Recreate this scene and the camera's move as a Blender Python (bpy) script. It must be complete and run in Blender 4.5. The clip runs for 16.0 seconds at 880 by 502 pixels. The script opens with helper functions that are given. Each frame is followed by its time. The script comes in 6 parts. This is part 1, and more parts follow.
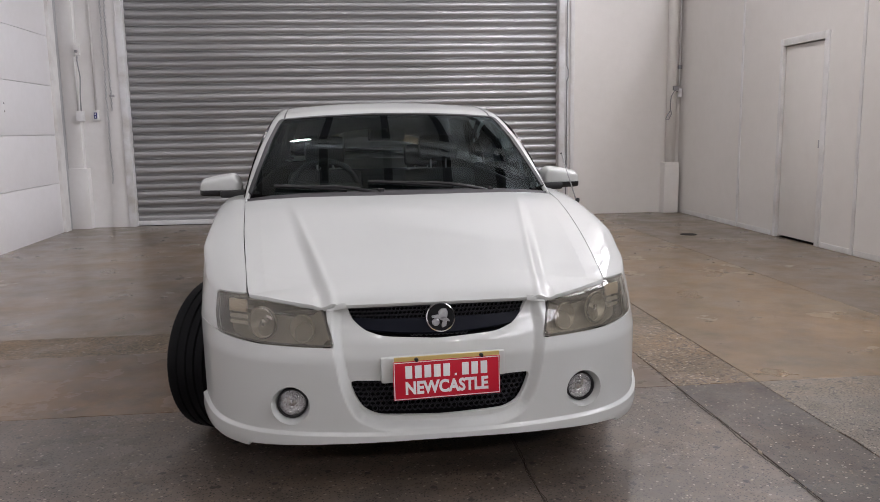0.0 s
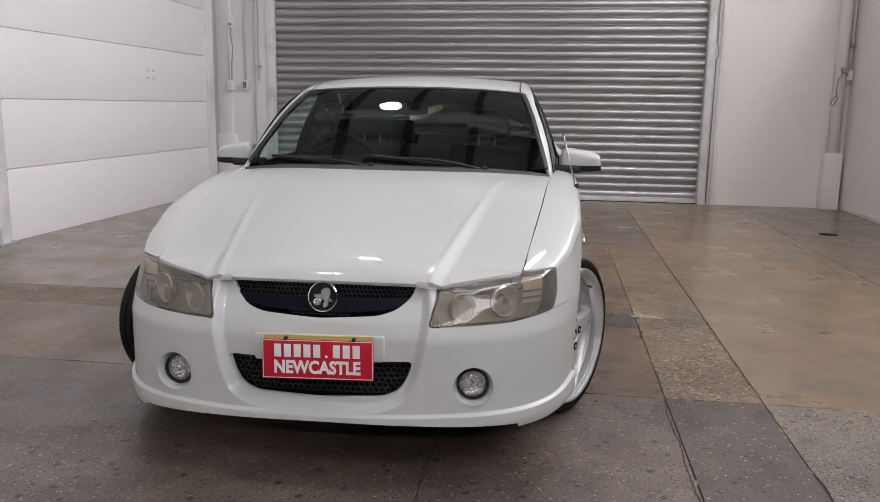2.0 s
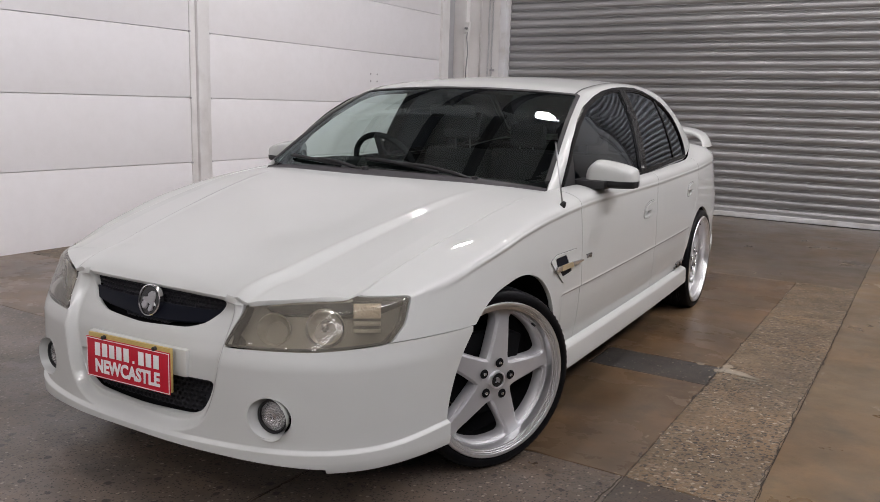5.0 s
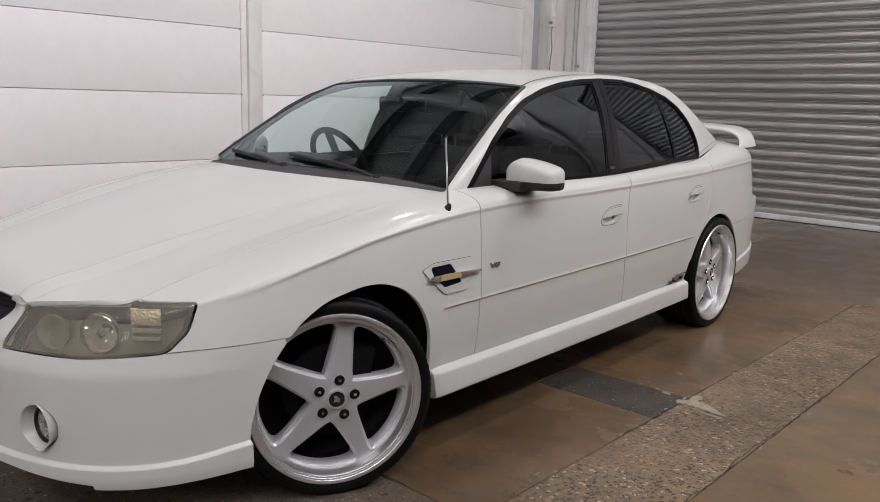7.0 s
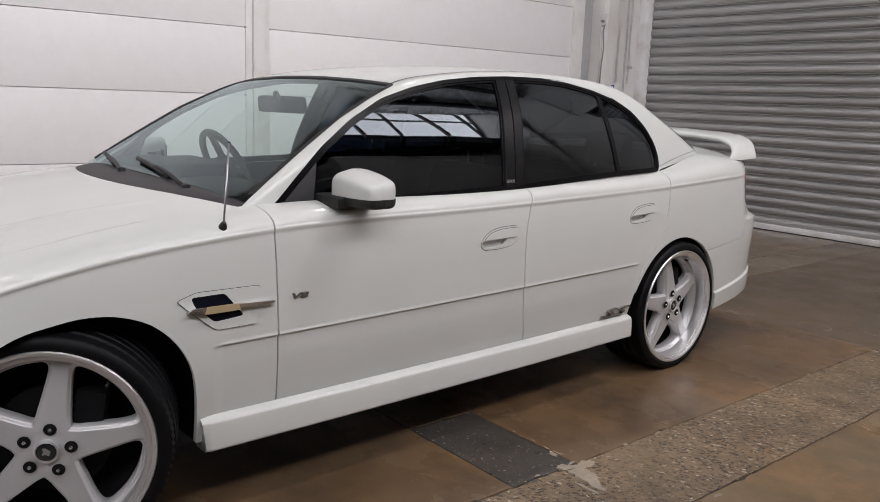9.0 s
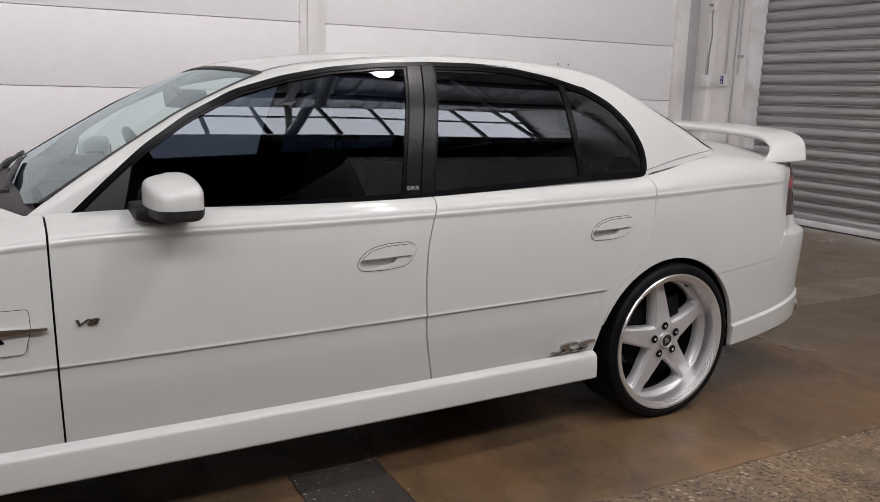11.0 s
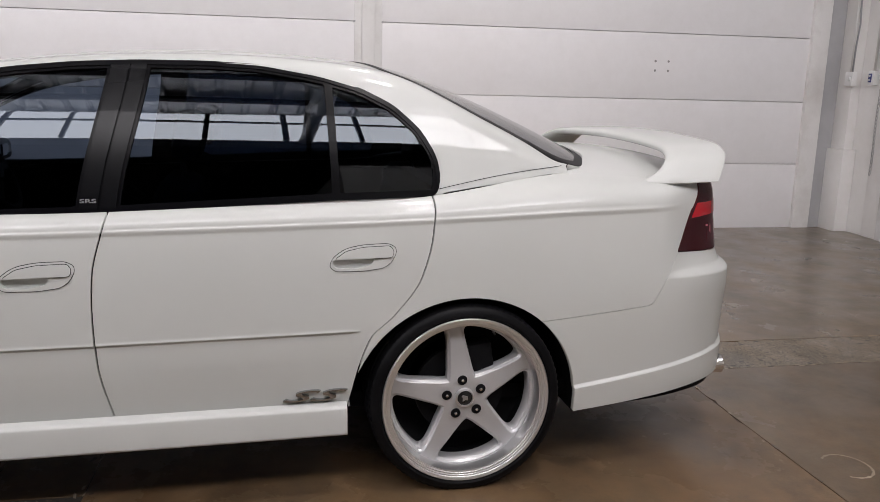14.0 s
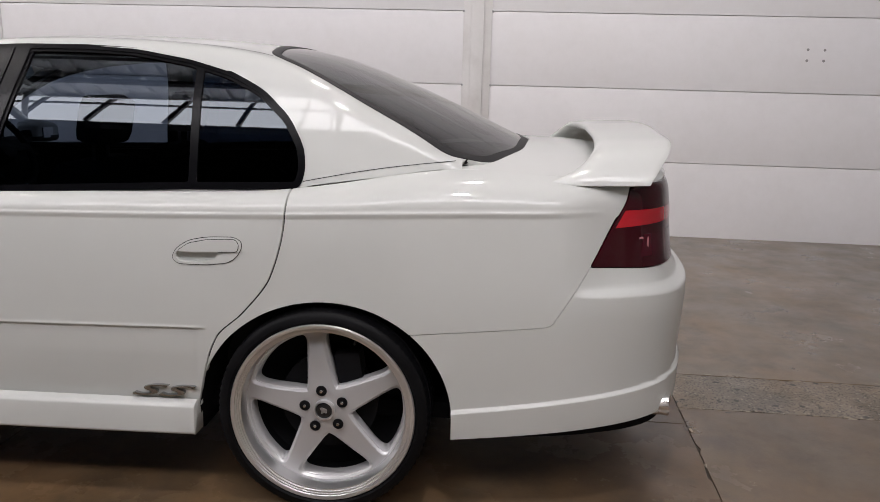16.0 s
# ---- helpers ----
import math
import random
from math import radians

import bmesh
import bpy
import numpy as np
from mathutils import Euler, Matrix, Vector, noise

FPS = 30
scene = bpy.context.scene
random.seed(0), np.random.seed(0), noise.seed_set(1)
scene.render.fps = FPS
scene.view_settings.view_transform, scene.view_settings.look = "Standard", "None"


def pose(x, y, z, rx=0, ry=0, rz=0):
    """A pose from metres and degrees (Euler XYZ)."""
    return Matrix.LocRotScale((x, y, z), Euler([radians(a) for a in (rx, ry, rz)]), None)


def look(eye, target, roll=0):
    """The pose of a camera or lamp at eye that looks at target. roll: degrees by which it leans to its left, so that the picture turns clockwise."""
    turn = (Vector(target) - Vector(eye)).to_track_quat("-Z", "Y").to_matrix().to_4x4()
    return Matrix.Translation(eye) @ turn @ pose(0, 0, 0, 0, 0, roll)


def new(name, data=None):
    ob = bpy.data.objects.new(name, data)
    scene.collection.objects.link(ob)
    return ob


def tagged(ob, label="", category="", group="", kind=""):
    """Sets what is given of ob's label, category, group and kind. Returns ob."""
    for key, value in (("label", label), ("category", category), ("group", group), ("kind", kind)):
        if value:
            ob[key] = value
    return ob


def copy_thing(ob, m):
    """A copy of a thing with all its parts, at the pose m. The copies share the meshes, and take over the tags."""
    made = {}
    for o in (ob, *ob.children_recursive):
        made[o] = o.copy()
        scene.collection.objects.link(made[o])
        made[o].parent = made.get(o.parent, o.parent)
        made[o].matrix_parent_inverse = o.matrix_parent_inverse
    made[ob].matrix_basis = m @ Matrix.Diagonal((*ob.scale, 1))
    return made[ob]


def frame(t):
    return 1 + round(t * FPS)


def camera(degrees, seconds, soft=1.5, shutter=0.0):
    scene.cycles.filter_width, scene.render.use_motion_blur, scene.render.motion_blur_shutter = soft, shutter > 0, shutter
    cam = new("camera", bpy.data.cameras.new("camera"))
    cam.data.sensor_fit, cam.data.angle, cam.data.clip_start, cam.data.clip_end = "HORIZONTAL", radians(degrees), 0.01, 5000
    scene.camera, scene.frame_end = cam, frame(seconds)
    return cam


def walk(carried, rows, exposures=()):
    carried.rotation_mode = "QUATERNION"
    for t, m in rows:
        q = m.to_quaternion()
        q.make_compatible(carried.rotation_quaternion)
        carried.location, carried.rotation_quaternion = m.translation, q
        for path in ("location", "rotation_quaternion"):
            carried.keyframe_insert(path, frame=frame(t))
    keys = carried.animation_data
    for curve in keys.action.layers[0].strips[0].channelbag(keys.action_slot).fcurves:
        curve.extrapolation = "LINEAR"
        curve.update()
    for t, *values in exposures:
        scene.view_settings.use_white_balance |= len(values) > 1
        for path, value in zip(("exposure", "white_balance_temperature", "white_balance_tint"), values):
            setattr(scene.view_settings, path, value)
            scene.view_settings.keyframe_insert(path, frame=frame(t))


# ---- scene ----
cam = camera(57.8, 16.0, soft=0.7)
PATH = [
    (0, (0.754, 0.901, 1.238), (0.97, 2.865, 0.933), -0.9),
    (0.5, (1.006, 0.914, 1.243), (1.099, 2.886, 0.922), -0.5),
    (1, (1.284, 0.903, 1.242), (1.254, 2.874, 0.902), -0.1),
    (1.5, (1.525, 0.959, 1.227), (1.378, 2.922, 0.875), 0.4),
    (2, (1.752, 1.061, 1.225), (1.48, 3.01, 0.866), 0.9),
    (2.5, (1.994, 1.148, 1.218), (1.586, 3.073, 0.863), 1.3),
    (3, (2.239, 1.247, 1.231), (1.699, 3.14, 0.879), 1.7),
    (5.5, (3.25, 2.086, 1.24), (2.13, 3.701, 0.871), 1.6),
    (6, (3.445, 2.26, 1.25), (2.251, 3.82, 0.874), 1.5),
    (6.5, (3.549, 2.491, 1.243), (2.29, 3.998, 0.865), 1.5),
    (7, (3.656, 2.717, 1.234), (2.335, 4.172, 0.86), 1.7),
    (7.5, (3.798, 2.968, 1.245), (2.423, 4.372, 0.875), 1.8),
    (8, (3.872, 3.243, 1.251), (2.446, 4.594, 0.877), 1.9),
    (8.5, (3.912, 3.508, 1.261), (2.44, 4.81, 0.888), 2.2),
    (9, (3.986, 3.782, 1.252), (2.47, 5.032, 0.878), 2.2),
    (9.5, (4.034, 4.049, 1.252), (2.463, 5.224, 0.864), 2.0),
    (12, (4.113, 5.37, 1.259), (2.303, 6.126, 0.868), 1.3),
    (12.5, (4.155, 5.646, 1.285), (2.318, 6.327, 0.885), 1.3),
    (13, (4.137, 5.934, 1.274), (2.271, 6.53, 0.871), 1.5),
    (13.5, (4.13, 6.216, 1.274), (2.234, 6.708, 0.866), 1.5),
    (14, (4.175, 6.512, 1.296), (2.252, 6.883, 0.891), 1.4),
    (14.5, (4.121, 6.79, 1.293), (2.176, 7.026, 0.893), 1.3),
    (15, (4.058, 7.054, 1.304), (2.101, 7.147, 0.901), 1.3),
    (15.5, (4.042, 7.348, 1.302), (2.085, 7.298, 0.891), 1.4),
    (16, (3.97, 7.609, 1.287), (2.026, 7.418, 0.859), 1.5),
]
walk(cam, [(t, look(eye, target, roll)) for t, eye, target, roll in PATH], [(0, 0.07, 6400, 16.5), (3, -0.02, 6480, 17), (7, -0.03, 6550, 16), (9.5, -0.03, 6570, 16), (12, -0.07, 6600, 16), (14, -0.05, 6610, 16), (16, -0.15, 6620, 16)])

# ---- world, daylight and exposure ----
scene.view_settings.exposure = 0.0
world = bpy.data.worlds.new("sky")
scene.world = world
world.use_nodes = True
wn = world.node_tree
sky = wn.nodes.new("ShaderNodeTexSky")
sky.sky_type, sky.sun_disc, sky.sun_elevation, sky.sun_rotation = "NISHITA", False, radians(38), radians(80)
wn.links.new(sky.outputs[0], wn.nodes["Background"].inputs[0])
wn.nodes["Background"].inputs[1].default_value = 0.12
sun = new("sun", bpy.data.lights.new("sun", "SUN"))
sun.data.energy, sun.data.angle, sun.data.color = 0.8, radians(20), (1.0, 0.97, 0.93)
sun.matrix_world = look((30, 8, 25), (0, 5, 0))


def area_lamp(name, eye, target, sx, sy, watts, color=(1, 1, 1), shape="RECTANGLE"):
    l = bpy.data.lights.new(name, "AREA")
    l.shape, l.size, l.size_y, l.energy, l.color = shape, sx, sy, watts, color
    ob = new(name, l)
    ob.matrix_world = look(eye, target)
    return ob


# daylight standing in the two roof-glazing openings
GLAZE_X, GLAZE_Z0, GLAZE_Z1 = 6.2, 4.9, 6.5
area_lamp("daylight_glazing", (GLAZE_X + 0.30, 2.0, 5.7), (0, 2.0, 4.4), 19.5, 1.6, 1180, (0.975, 0.985, 1.0))


# ---- materials ----
def material(name, color, rough=0.5, metal=0.0, **extra):
    m = bpy.data.materials.new(name)
    m.use_nodes = True
    b = m.node_tree.nodes["Principled BSDF"]
    b.inputs["Base Color"].default_value = (*color, 1)
    b.inputs["Roughness"].default_value = rough
    b.inputs["Metallic"].default_value = metal
    for k, v in extra.items():
        b.inputs[k.replace("_", " ")].default_value = v
    return m


def mat_nodes(m):
    t = m.node_tree
    return t, t.nodes["Principled BSDF"]


def coords(t, scale=(1, 1, 1)):
    c = t.nodes.new("ShaderNodeTexCoord")
    mp = t.nodes.new("ShaderNodeMapping")
    mp.inputs["Scale"].default_value = scale
    t.links.new(c.outputs["Object"], mp.inputs[0])
    return mp.outputs[0]


def noise_tex(t, vec, scale, detail=4.0, rough=0.55):
    n = t.nodes.new("ShaderNodeTexNoise")
    n.inputs["Scale"].default_value, n.inputs["Detail"].default_value, n.inputs["Roughness"].default_value = scale, detail, rough
    t.links.new(vec, n.inputs["Vector"])
    return n.outputs[0]


def ramp(t, fac, stops):
    r = t.nodes.new("ShaderNodeValToRGB")
    while len(r.color_ramp.elements) < len(stops):
        r.color_ramp.elements.new(0.5)
    for e, (p, c) in zip(r.color_ramp.elements, stops):
        e.position = p
        e.color = (*c, 1) if len(c) == 3 else c
    t.links.new(fac, r.inputs[0])
    return r.outputs[0]


def mix(t, kind, fac, a, b):
    n = t.nodes.new("ShaderNodeMix")
    n.data_type, n.blend_type = "RGBA", kind
    for sock, v in ((n.inputs[0], fac), (n.inputs[6], a), (n.inputs[7], b)):
        if isinstance(v, (int, float)):
            sock.default_value = v
        elif isinstance(v, tuple):
            sock.default_value = (*v, 1)
        else:
            t.links.new(v, sock)
    return n.outputs[2]


def bump(t, b, height, strength=0.2, dist=0.01):
    n = t.nodes.new("ShaderNodeBump")
    n.inputs["Strength"].default_value, n.inputs["Distance"].default_value = strength, dist
    t.links.new(height, n.inputs["Height"])
    t.links.new(n.outputs[0], b.inputs["Normal"])


def painted(name, base, dirt, rough=0.55, scale=0.8, bumpy=0.15):
    """Old wall paint: soft patches of dirt at two scales and a fine roller texture."""
    m = material(name, base, rough)
    t, b = mat_nodes(m)
    v = coords(t)
    big = ramp(t, noise_tex(t, v, scale, 6), [(0.42, (0, 0, 0)), (0.72, (1, 1, 1))])
    c = mix(t, "MIX", big, base, dirt)
    fine = ramp(t, noise_tex(t, v, scale * 14, 8, 0.7), [(0.3, (0.96, 0.96, 0.955)), (0.6, (1, 1, 1))])
    c = mix(t, "MULTIPLY", 0.8, c, fine)
    t.links.new(c, b.inputs["Base Color"])
    bump(t, b, noise_tex(t, v, 60, 6, 0.6), bumpy, 0.004)
    return m


def concrete(name, base, stain, rough=0.3, speck=0.0, speck_scale=38, patch=0.9, coarse=False, coat=0.25, pits=0.0, sheen=0.16):
    """Worn floor concrete: broad stains, scuffs and, where worn down, the stones that show."""
    m = material(name, base, rough)
    t, b = mat_nodes(m)
    v = coords(t)
    broad = ramp(t, noise_tex(t, v, patch, 8, 0.6), [(0.35, (0, 0, 0)), (0.68, (1, 1, 1))])
    c = mix(t, "MIX", broad, base, stain)
    mid = ramp(t, noise_tex(t, v, 6.5, 8, 0.65), [(0.3, (0.72, 0.72, 0.72)), (0.62, (1.08, 1.08, 1.08))])
    c = mix(t, "MULTIPLY", 0.85, c, mid)
    blot = ramp(t, noise_tex(t, v, 2.9, 12, 0.74), [(0.50, (0, 0, 0)), (0.63, (0.62, 0.62, 0.62))])
    c = mix(t, "MIX", blot, c, tuple(q * 0.62 for q in stain))
    warm = ramp(t, noise_tex(t, coords(t, (0.8, 1.1, 1)), 1.3, 9, 0.68), [(0.36, (0.92, 0.96, 1.0)), (0.64, (1.12, 1.0, 0.86))])
    c = mix(t, "MULTIPLY", 1.0, c, warm)
    hgt = noise_tex(t, v, 90, 5, 0.6)
    if speck:
        vo = t.nodes.new("ShaderNodeTexVoronoi")
        vo.inputs["Scale"].default_value = speck_scale
        vo.inputs["Randomness"].default_value = 1.0
        warp = mix(t, "ADD", 0.035, v, noise_tex(t, v, 45, 4))
        t.links.new(warp, vo.inputs["Vector"])
        sep = t.nodes.new("ShaderNodeSeparateColor")
        t.links.new(vo.outputs["Color"], sep.inputs[0])
        stone = ramp(t, sep.outputs[0], [(0.0, (0.020, 0.016, 0.013)), (0.32, (0.058, 0.043, 0.030)), (0.6, (0.155, 0.112, 0.070)), (0.90, (0.235, 0.178, 0.118)), (1.0, (0.46, 0.40, 0.32))])
        edge = 0.46 if coarse else 0.22
        inside = ramp(t, vo.outputs["Distance"], [(edge, (1, 1, 1)), (edge + 0.12, (0, 0, 0))])
        pick = ramp(t, sep.outputs[1], [(1 - speck, (0, 0, 0)), (1 - speck + 0.02, (1, 1, 1))])
        worn = ramp(t, noise_tex(t, v, 2.2, 5), [(0.32, (0.4, 0.4, 0.4)), (0.55, (1, 1, 1))])
        fac = mix(t, "MULTIPLY", 1.0, mix(t, "MULTIPLY", 1.0, inside, pick), worn)
        stone = mix(t, "MULTIPLY", 0.7, stone, ramp(t, noise_tex(t, v, 160, 3), [(0.3, (0.55, 0.55, 0.55)), (0.7, (1.3, 1.3, 1.3))]))
        c = mix(t, "MIX", fac, c, stone)
        hgt = mix(t, "ADD", 0.6, hgt, inside)
    scuff = ramp(t, noise_tex(t, coords(t, (1.0, 0.16, 1)), 9, 6, 0.7), [(0.60, (1, 1, 1)), (0.78, (1.22, 1.20, 1.18))])
    c = mix(t, "MULTIPLY", 1.0, c, scuff)
    for scale, share, edge, tone in ((95, pits, 0.30, (0.012, 0.011, 0.010)), (60, pits * 0.30, 0.24, (0.32, 0.28, 0.23)), (27, pits * 0.12, 0.30, (0.014, 0.012, 0.011))):
        if not pits:
            continue
        vo = t.nodes.new("ShaderNodeTexVoronoi")
        vo.inputs["Scale"].default_value = scale
        t.links.new(mix(t, "ADD", 0.012, v, noise_tex(t, v, 70, 2)), vo.inputs["Vector"])
        sep = t.nodes.new("ShaderNodeSeparateColor")
        t.links.new(vo.outputs["Color"], sep.inputs[0])
        inside = ramp(t, vo.outputs["Distance"], [(edge, (1, 1, 1)), (edge + 0.08, (0, 0, 0))])
        pick = ramp(t, sep.outputs[1], [(1 - share, (0, 0, 0)), (1 - share + 0.01, (0.85, 0.85, 0.85))])
        fac = mix(t, "MULTIPLY", 1.0, inside, pick)
        c = mix(t, "MIX", fac, c, tone)
    t.links.new(c, b.inputs["Base Color"])
    rr = ramp(t, noise_tex(t, v, 2.6, 7, 0.6), [(0.3, (rough * 0.7,) * 3), (0.7, (min(1, rough * 1.5),) * 3)])
    t.links.new(rr, b.inputs["Roughness"])
    b.inputs["Coat Weight"].default_value = coat
    t.links.new(ramp(t, noise_tex(t, v, 1.7, 8, 0.65), [(0.32, (sheen * 0.6,) * 3), (0.68, (sheen * 2.2,) * 3)]), b.inputs["Coat Roughness"])
    bump(t, b, hgt, 0.5 if coarse else 0.12, 0.004)
    return m


M_WALL = painted("precast_paint", (0.80, 0.79, 0.80), (0.77, 0.755, 0.755), 0.5, 0.7, 0.06)
M_WALL_B = painted("block_paint", (0.77, 0.76, 0.75), (0.68, 0.66, 0.64), 0.5, 1.2)
M_PART = painted("partition_paint", (0.76, 0.735, 0.70), (0.73, 0.70, 0.665), 0.45, 0.5, 0.04)
M_TRIM = painted("trim_paint", (0.76, 0.75, 0.74), (0.6, 0.58, 0.56), 0.4, 3.0)
M_GREYP = painted("grey_paint_and_shade", (0.42, 0.42, 0.43), (0.34, 0.34, 0.35), 0.5, 2.0)
M_GAP = material("dark_joint", (0.055, 0.044, 0.034), 0.9)
M_DARK = material("black_void", (0.006, 0.006, 0.007), 0.9, Specular_IOR_Level=0.1)
M_PLASTIC_W = material("white_plastic", (0.72, 0.72, 0.72), 0.35)
M_CABLE = material("grey_cable", (0.25, 0.25, 0.26), 0.5)
M_STEEL = material("bare_steel", (0.45, 0.45, 0.46), 0.35, 1.0)
M_BLUE = material("blue_button_plate", (0.02, 0.03, 0.16), 0.4)
M_FRAME = painted("galvanised_frame_paint", (0.70, 0.70, 0.71), (0.5, 0.48, 0.45), 0.4, 4.0)


def galvanised():
    m = material("galvanised_slat", (0.33, 0.33, 0.335), 0.42, 0.85)
    t, b = mat_nodes(m)
    v = coords(t, (1, 1, 1))
    oi = t.nodes.new("ShaderNodeObjectInfo")
    streak = noise_tex(t, coords(t, (0.7, 1, 22)), 3.0, 6)
    c = ramp(t, streak, [(0.25, (0.31, 0.31, 0.315)), (0.7, (0.45, 0.45, 0.45))])
    per = ramp(t, oi.outputs["Random"], [(0, (0.86, 0.86, 0.86)), (1, (1.12, 1.12, 1.12))])
    c = mix(t, "MULTIPLY", 1.0, c, per)
    rust = ramp(t, noise_tex(t, coords(t, (0.35, 1, 9)), 2.3, 8, 0.7), [(0.60, (0, 0, 0)), (0.74, (1, 1, 1))])
    c = mix(t, "MIX", mix(t, "MULTIPLY", 1.0, rust, (0.32, 0.32, 0.32)), c, (0.19, 0.12, 0.09))
    t.links.new(c, b.inputs["Base Color"])
    bump(t, b, noise_tex(t, v, 25, 4), 0.12, 0.004)
    return m


M_SLAT = galvanised()
F_GREY = concrete("floor_worn_grey", (0.172, 0.140, 0.116), (0.100, 0.080, 0.066), 0.36, 0.42, 52, 0.9, coat=0.22, pits=0.6)
F_GREY3 = concrete("floor_worn_dark", (0.098, 0.077, 0.064), (0.060, 0.047, 0.039), 0.44, 0.40, 52, 1.4, coat=0.08, pits=0.5)
F_DEEP = concrete("floor_sealed_dark", (0.150, 0.104, 0.062), (0.088, 0.062, 0.038), 0.34, 0.0, patch=0.6, coat=0.50, sheen=0.13)
F_GREY2 = concrete("floor_worn_pale", (0.225, 0.190, 0.150), (0.148, 0.122, 0.096), 0.42, 0.75, 62, 1.2, False, coat=0.15, pits=0.9)
F_BROWN = concrete("floor_sealed_brown", (0.188, 0.119, 0.062), (0.088, 0.057, 0.033), 0.38, 0.0, patch=0.7, coat=0.38, sheen=0.18)
F_TAN = concrete("floor_sealed_tan", (0.240, 0.162, 0.084), (0.140, 0.098, 0.055), 0.32, 0.0, patch=0.6, coat=0.50, sheen=0.14)
F_GRAVEL = concrete("floor_exposed_stone", (0.220, 0.157, 0.095), (0.145, 0.103, 0.063), 0.48, 0.97, 72, 1.6, True, coat=0.10)
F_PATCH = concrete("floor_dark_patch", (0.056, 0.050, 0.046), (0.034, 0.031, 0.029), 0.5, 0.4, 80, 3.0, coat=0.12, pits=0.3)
F_FAR = concrete("floor_sealed_grey", (0.185, 0.134, 0.086), (0.112, 0.083, 0.055), 0.32, 0.0, patch=0.5, coat=0.50, sheen=0.13)
F_SPILL = concrete("floor_cement_spill", (0.36, 0.32, 0.26), (0.24, 0.21, 0.17), 0.7, 0.0, patch=8, coat=0.0)


# ---- mesh helpers ----
def mesh_from(name, verts, faces, mat=None, smooth=False):
    me = bpy.data.meshes.new(name)
    me.from_pydata([tuple(v) for v in verts], [], faces)
    if smooth:
        me.polygons.foreach_set("use_smooth", [True] * len(me.polygons))
    if mat:
        me.materials.append(mat)
    me.update()
    return me


def bm_mesh(name, bm, mat=None, smooth_deg=None):
    me = bpy.data.meshes.new(name)
    bmesh.ops.recalc_face_normals(bm, faces=bm.faces)
    bm.to_mesh(me)
    bm.free()
    if smooth_deg is not None:
        me.polygons.foreach_set("use_smooth", [True] * len(me.polygons))
        me.set_sharp_from_angle(angle=radians(smooth_deg))
    if mat:
        me.materials.append(mat)
    return me


def part(name, me, parent=None, label="", m=None):
    """One mesh object, under a thing or a part."""
    ob = new(name, me)
    if parent is not None:
        ob.parent = parent
    if m is not None:
        ob.matrix_basis = m
    if label:
        ob["label"] = label
    return ob


def thing(name, label, category, group="", kind="", m=None):
    ob = new(name)
    ob.empty_display_size = 0.1
    if m is not None:
        ob.matrix_basis = m
    return tagged(ob, label, category, group, kind)


def add_box(bm, lo, hi, bevel=0.0, m=None):
    r = bmesh.ops.create_cube(bm, size=1.0)
    c = [(a + b) / 2 for a, b in zip(lo, hi)]
    s = [b - a for a, b in zip(lo, hi)]
    for v in r["verts"]:
        v.co = Vector([v.co[i] * s[i] + c[i] for i in range(3)])
    if m is not None:
        bmesh.ops.transform(bm, matrix=m, verts=r["verts"])
    if bevel > 0:
        es = list({e for v in r["verts"] for e in v.link_edges})
        bmesh.ops.bevel(bm, geom=es, offset=bevel, segments=2, profile=0.6, affect="EDGES", clamp_overlap=True)


def box(name, lo, hi, mat, bevel=0.004, m=None):
    bm = bmesh.new()
    add_box(bm, lo, hi, bevel, m)
    return bm_mesh(name, bm, mat, 40)


def tube(name, pts, r, mat, sides=10, closed=False):
    """A round tube along a line of points."""
    pts = [Vector(p) for p in pts]
    n = len(pts)
    verts, faces = [], []
    prev = None
    for i, p in enumerate(pts):
        a = pts[i - 1] if i > 0 or closed else p
        b = pts[(i + 1) % n] if i < n - 1 or closed else p
        d = (b - a).normalized()
        if prev is None:
            prev = d.orthogonal().normalized()
        prev = (prev - d * prev.dot(d)).normalized()
        side = d.cross(prev)
        for k in range(sides):
            w = 2 * math.pi * k / sides
            verts.append(p + (prev * math.cos(w) + side * math.sin(w)) * r)
    for i in range(n if closed else n - 1):
        for k in range(sides):
            a, b = i * sides + k, i * sides + (k + 1) % sides
            c, d = ((i + 1) % n) * sides + k, ((i + 1) % n) * sides + (k + 1) % sides
            faces.append((a, b, d, c))
    if not closed:
        faces.append(tuple(range(sides - 1, -1, -1)))
        faces.append(tuple((n - 1) * sides + k for k in range(sides)))
    return mesh_from(name, verts, faces, mat, True)


def lathe(name, profile, mat, steps=48, axis="X", sharp=35):
    """Turn a profile of (radius, along) about an axis."""
    verts, faces = [], []
    n = len(profile)
    for k in range(steps):
        w = 2 * math.pi * k / steps
        for r, a in profile:
            c, s = r * math.cos(w), r * math.sin(w)
            verts.append((a, c, s) if axis == "X" else (c, a, s) if axis == "Y" else (c, s, a))
    for k in range(steps):
        for i in range(n - 1):
            a, b = k * n + i, k * n + i + 1
            c, d = ((k + 1) % steps) * n + i, ((k + 1) % steps) * n + i + 1
            faces.append((a, c, d, b))
    bm = bmesh.new()
    me = mesh_from(name, verts, faces)
    bm.from_mesh(me)
    bpy.data.meshes.remove(me)
    bmesh.ops.remove_doubles(bm, verts=bm.verts, dist=1e-5)
    return bm_mesh(name, bm, mat, sharp)


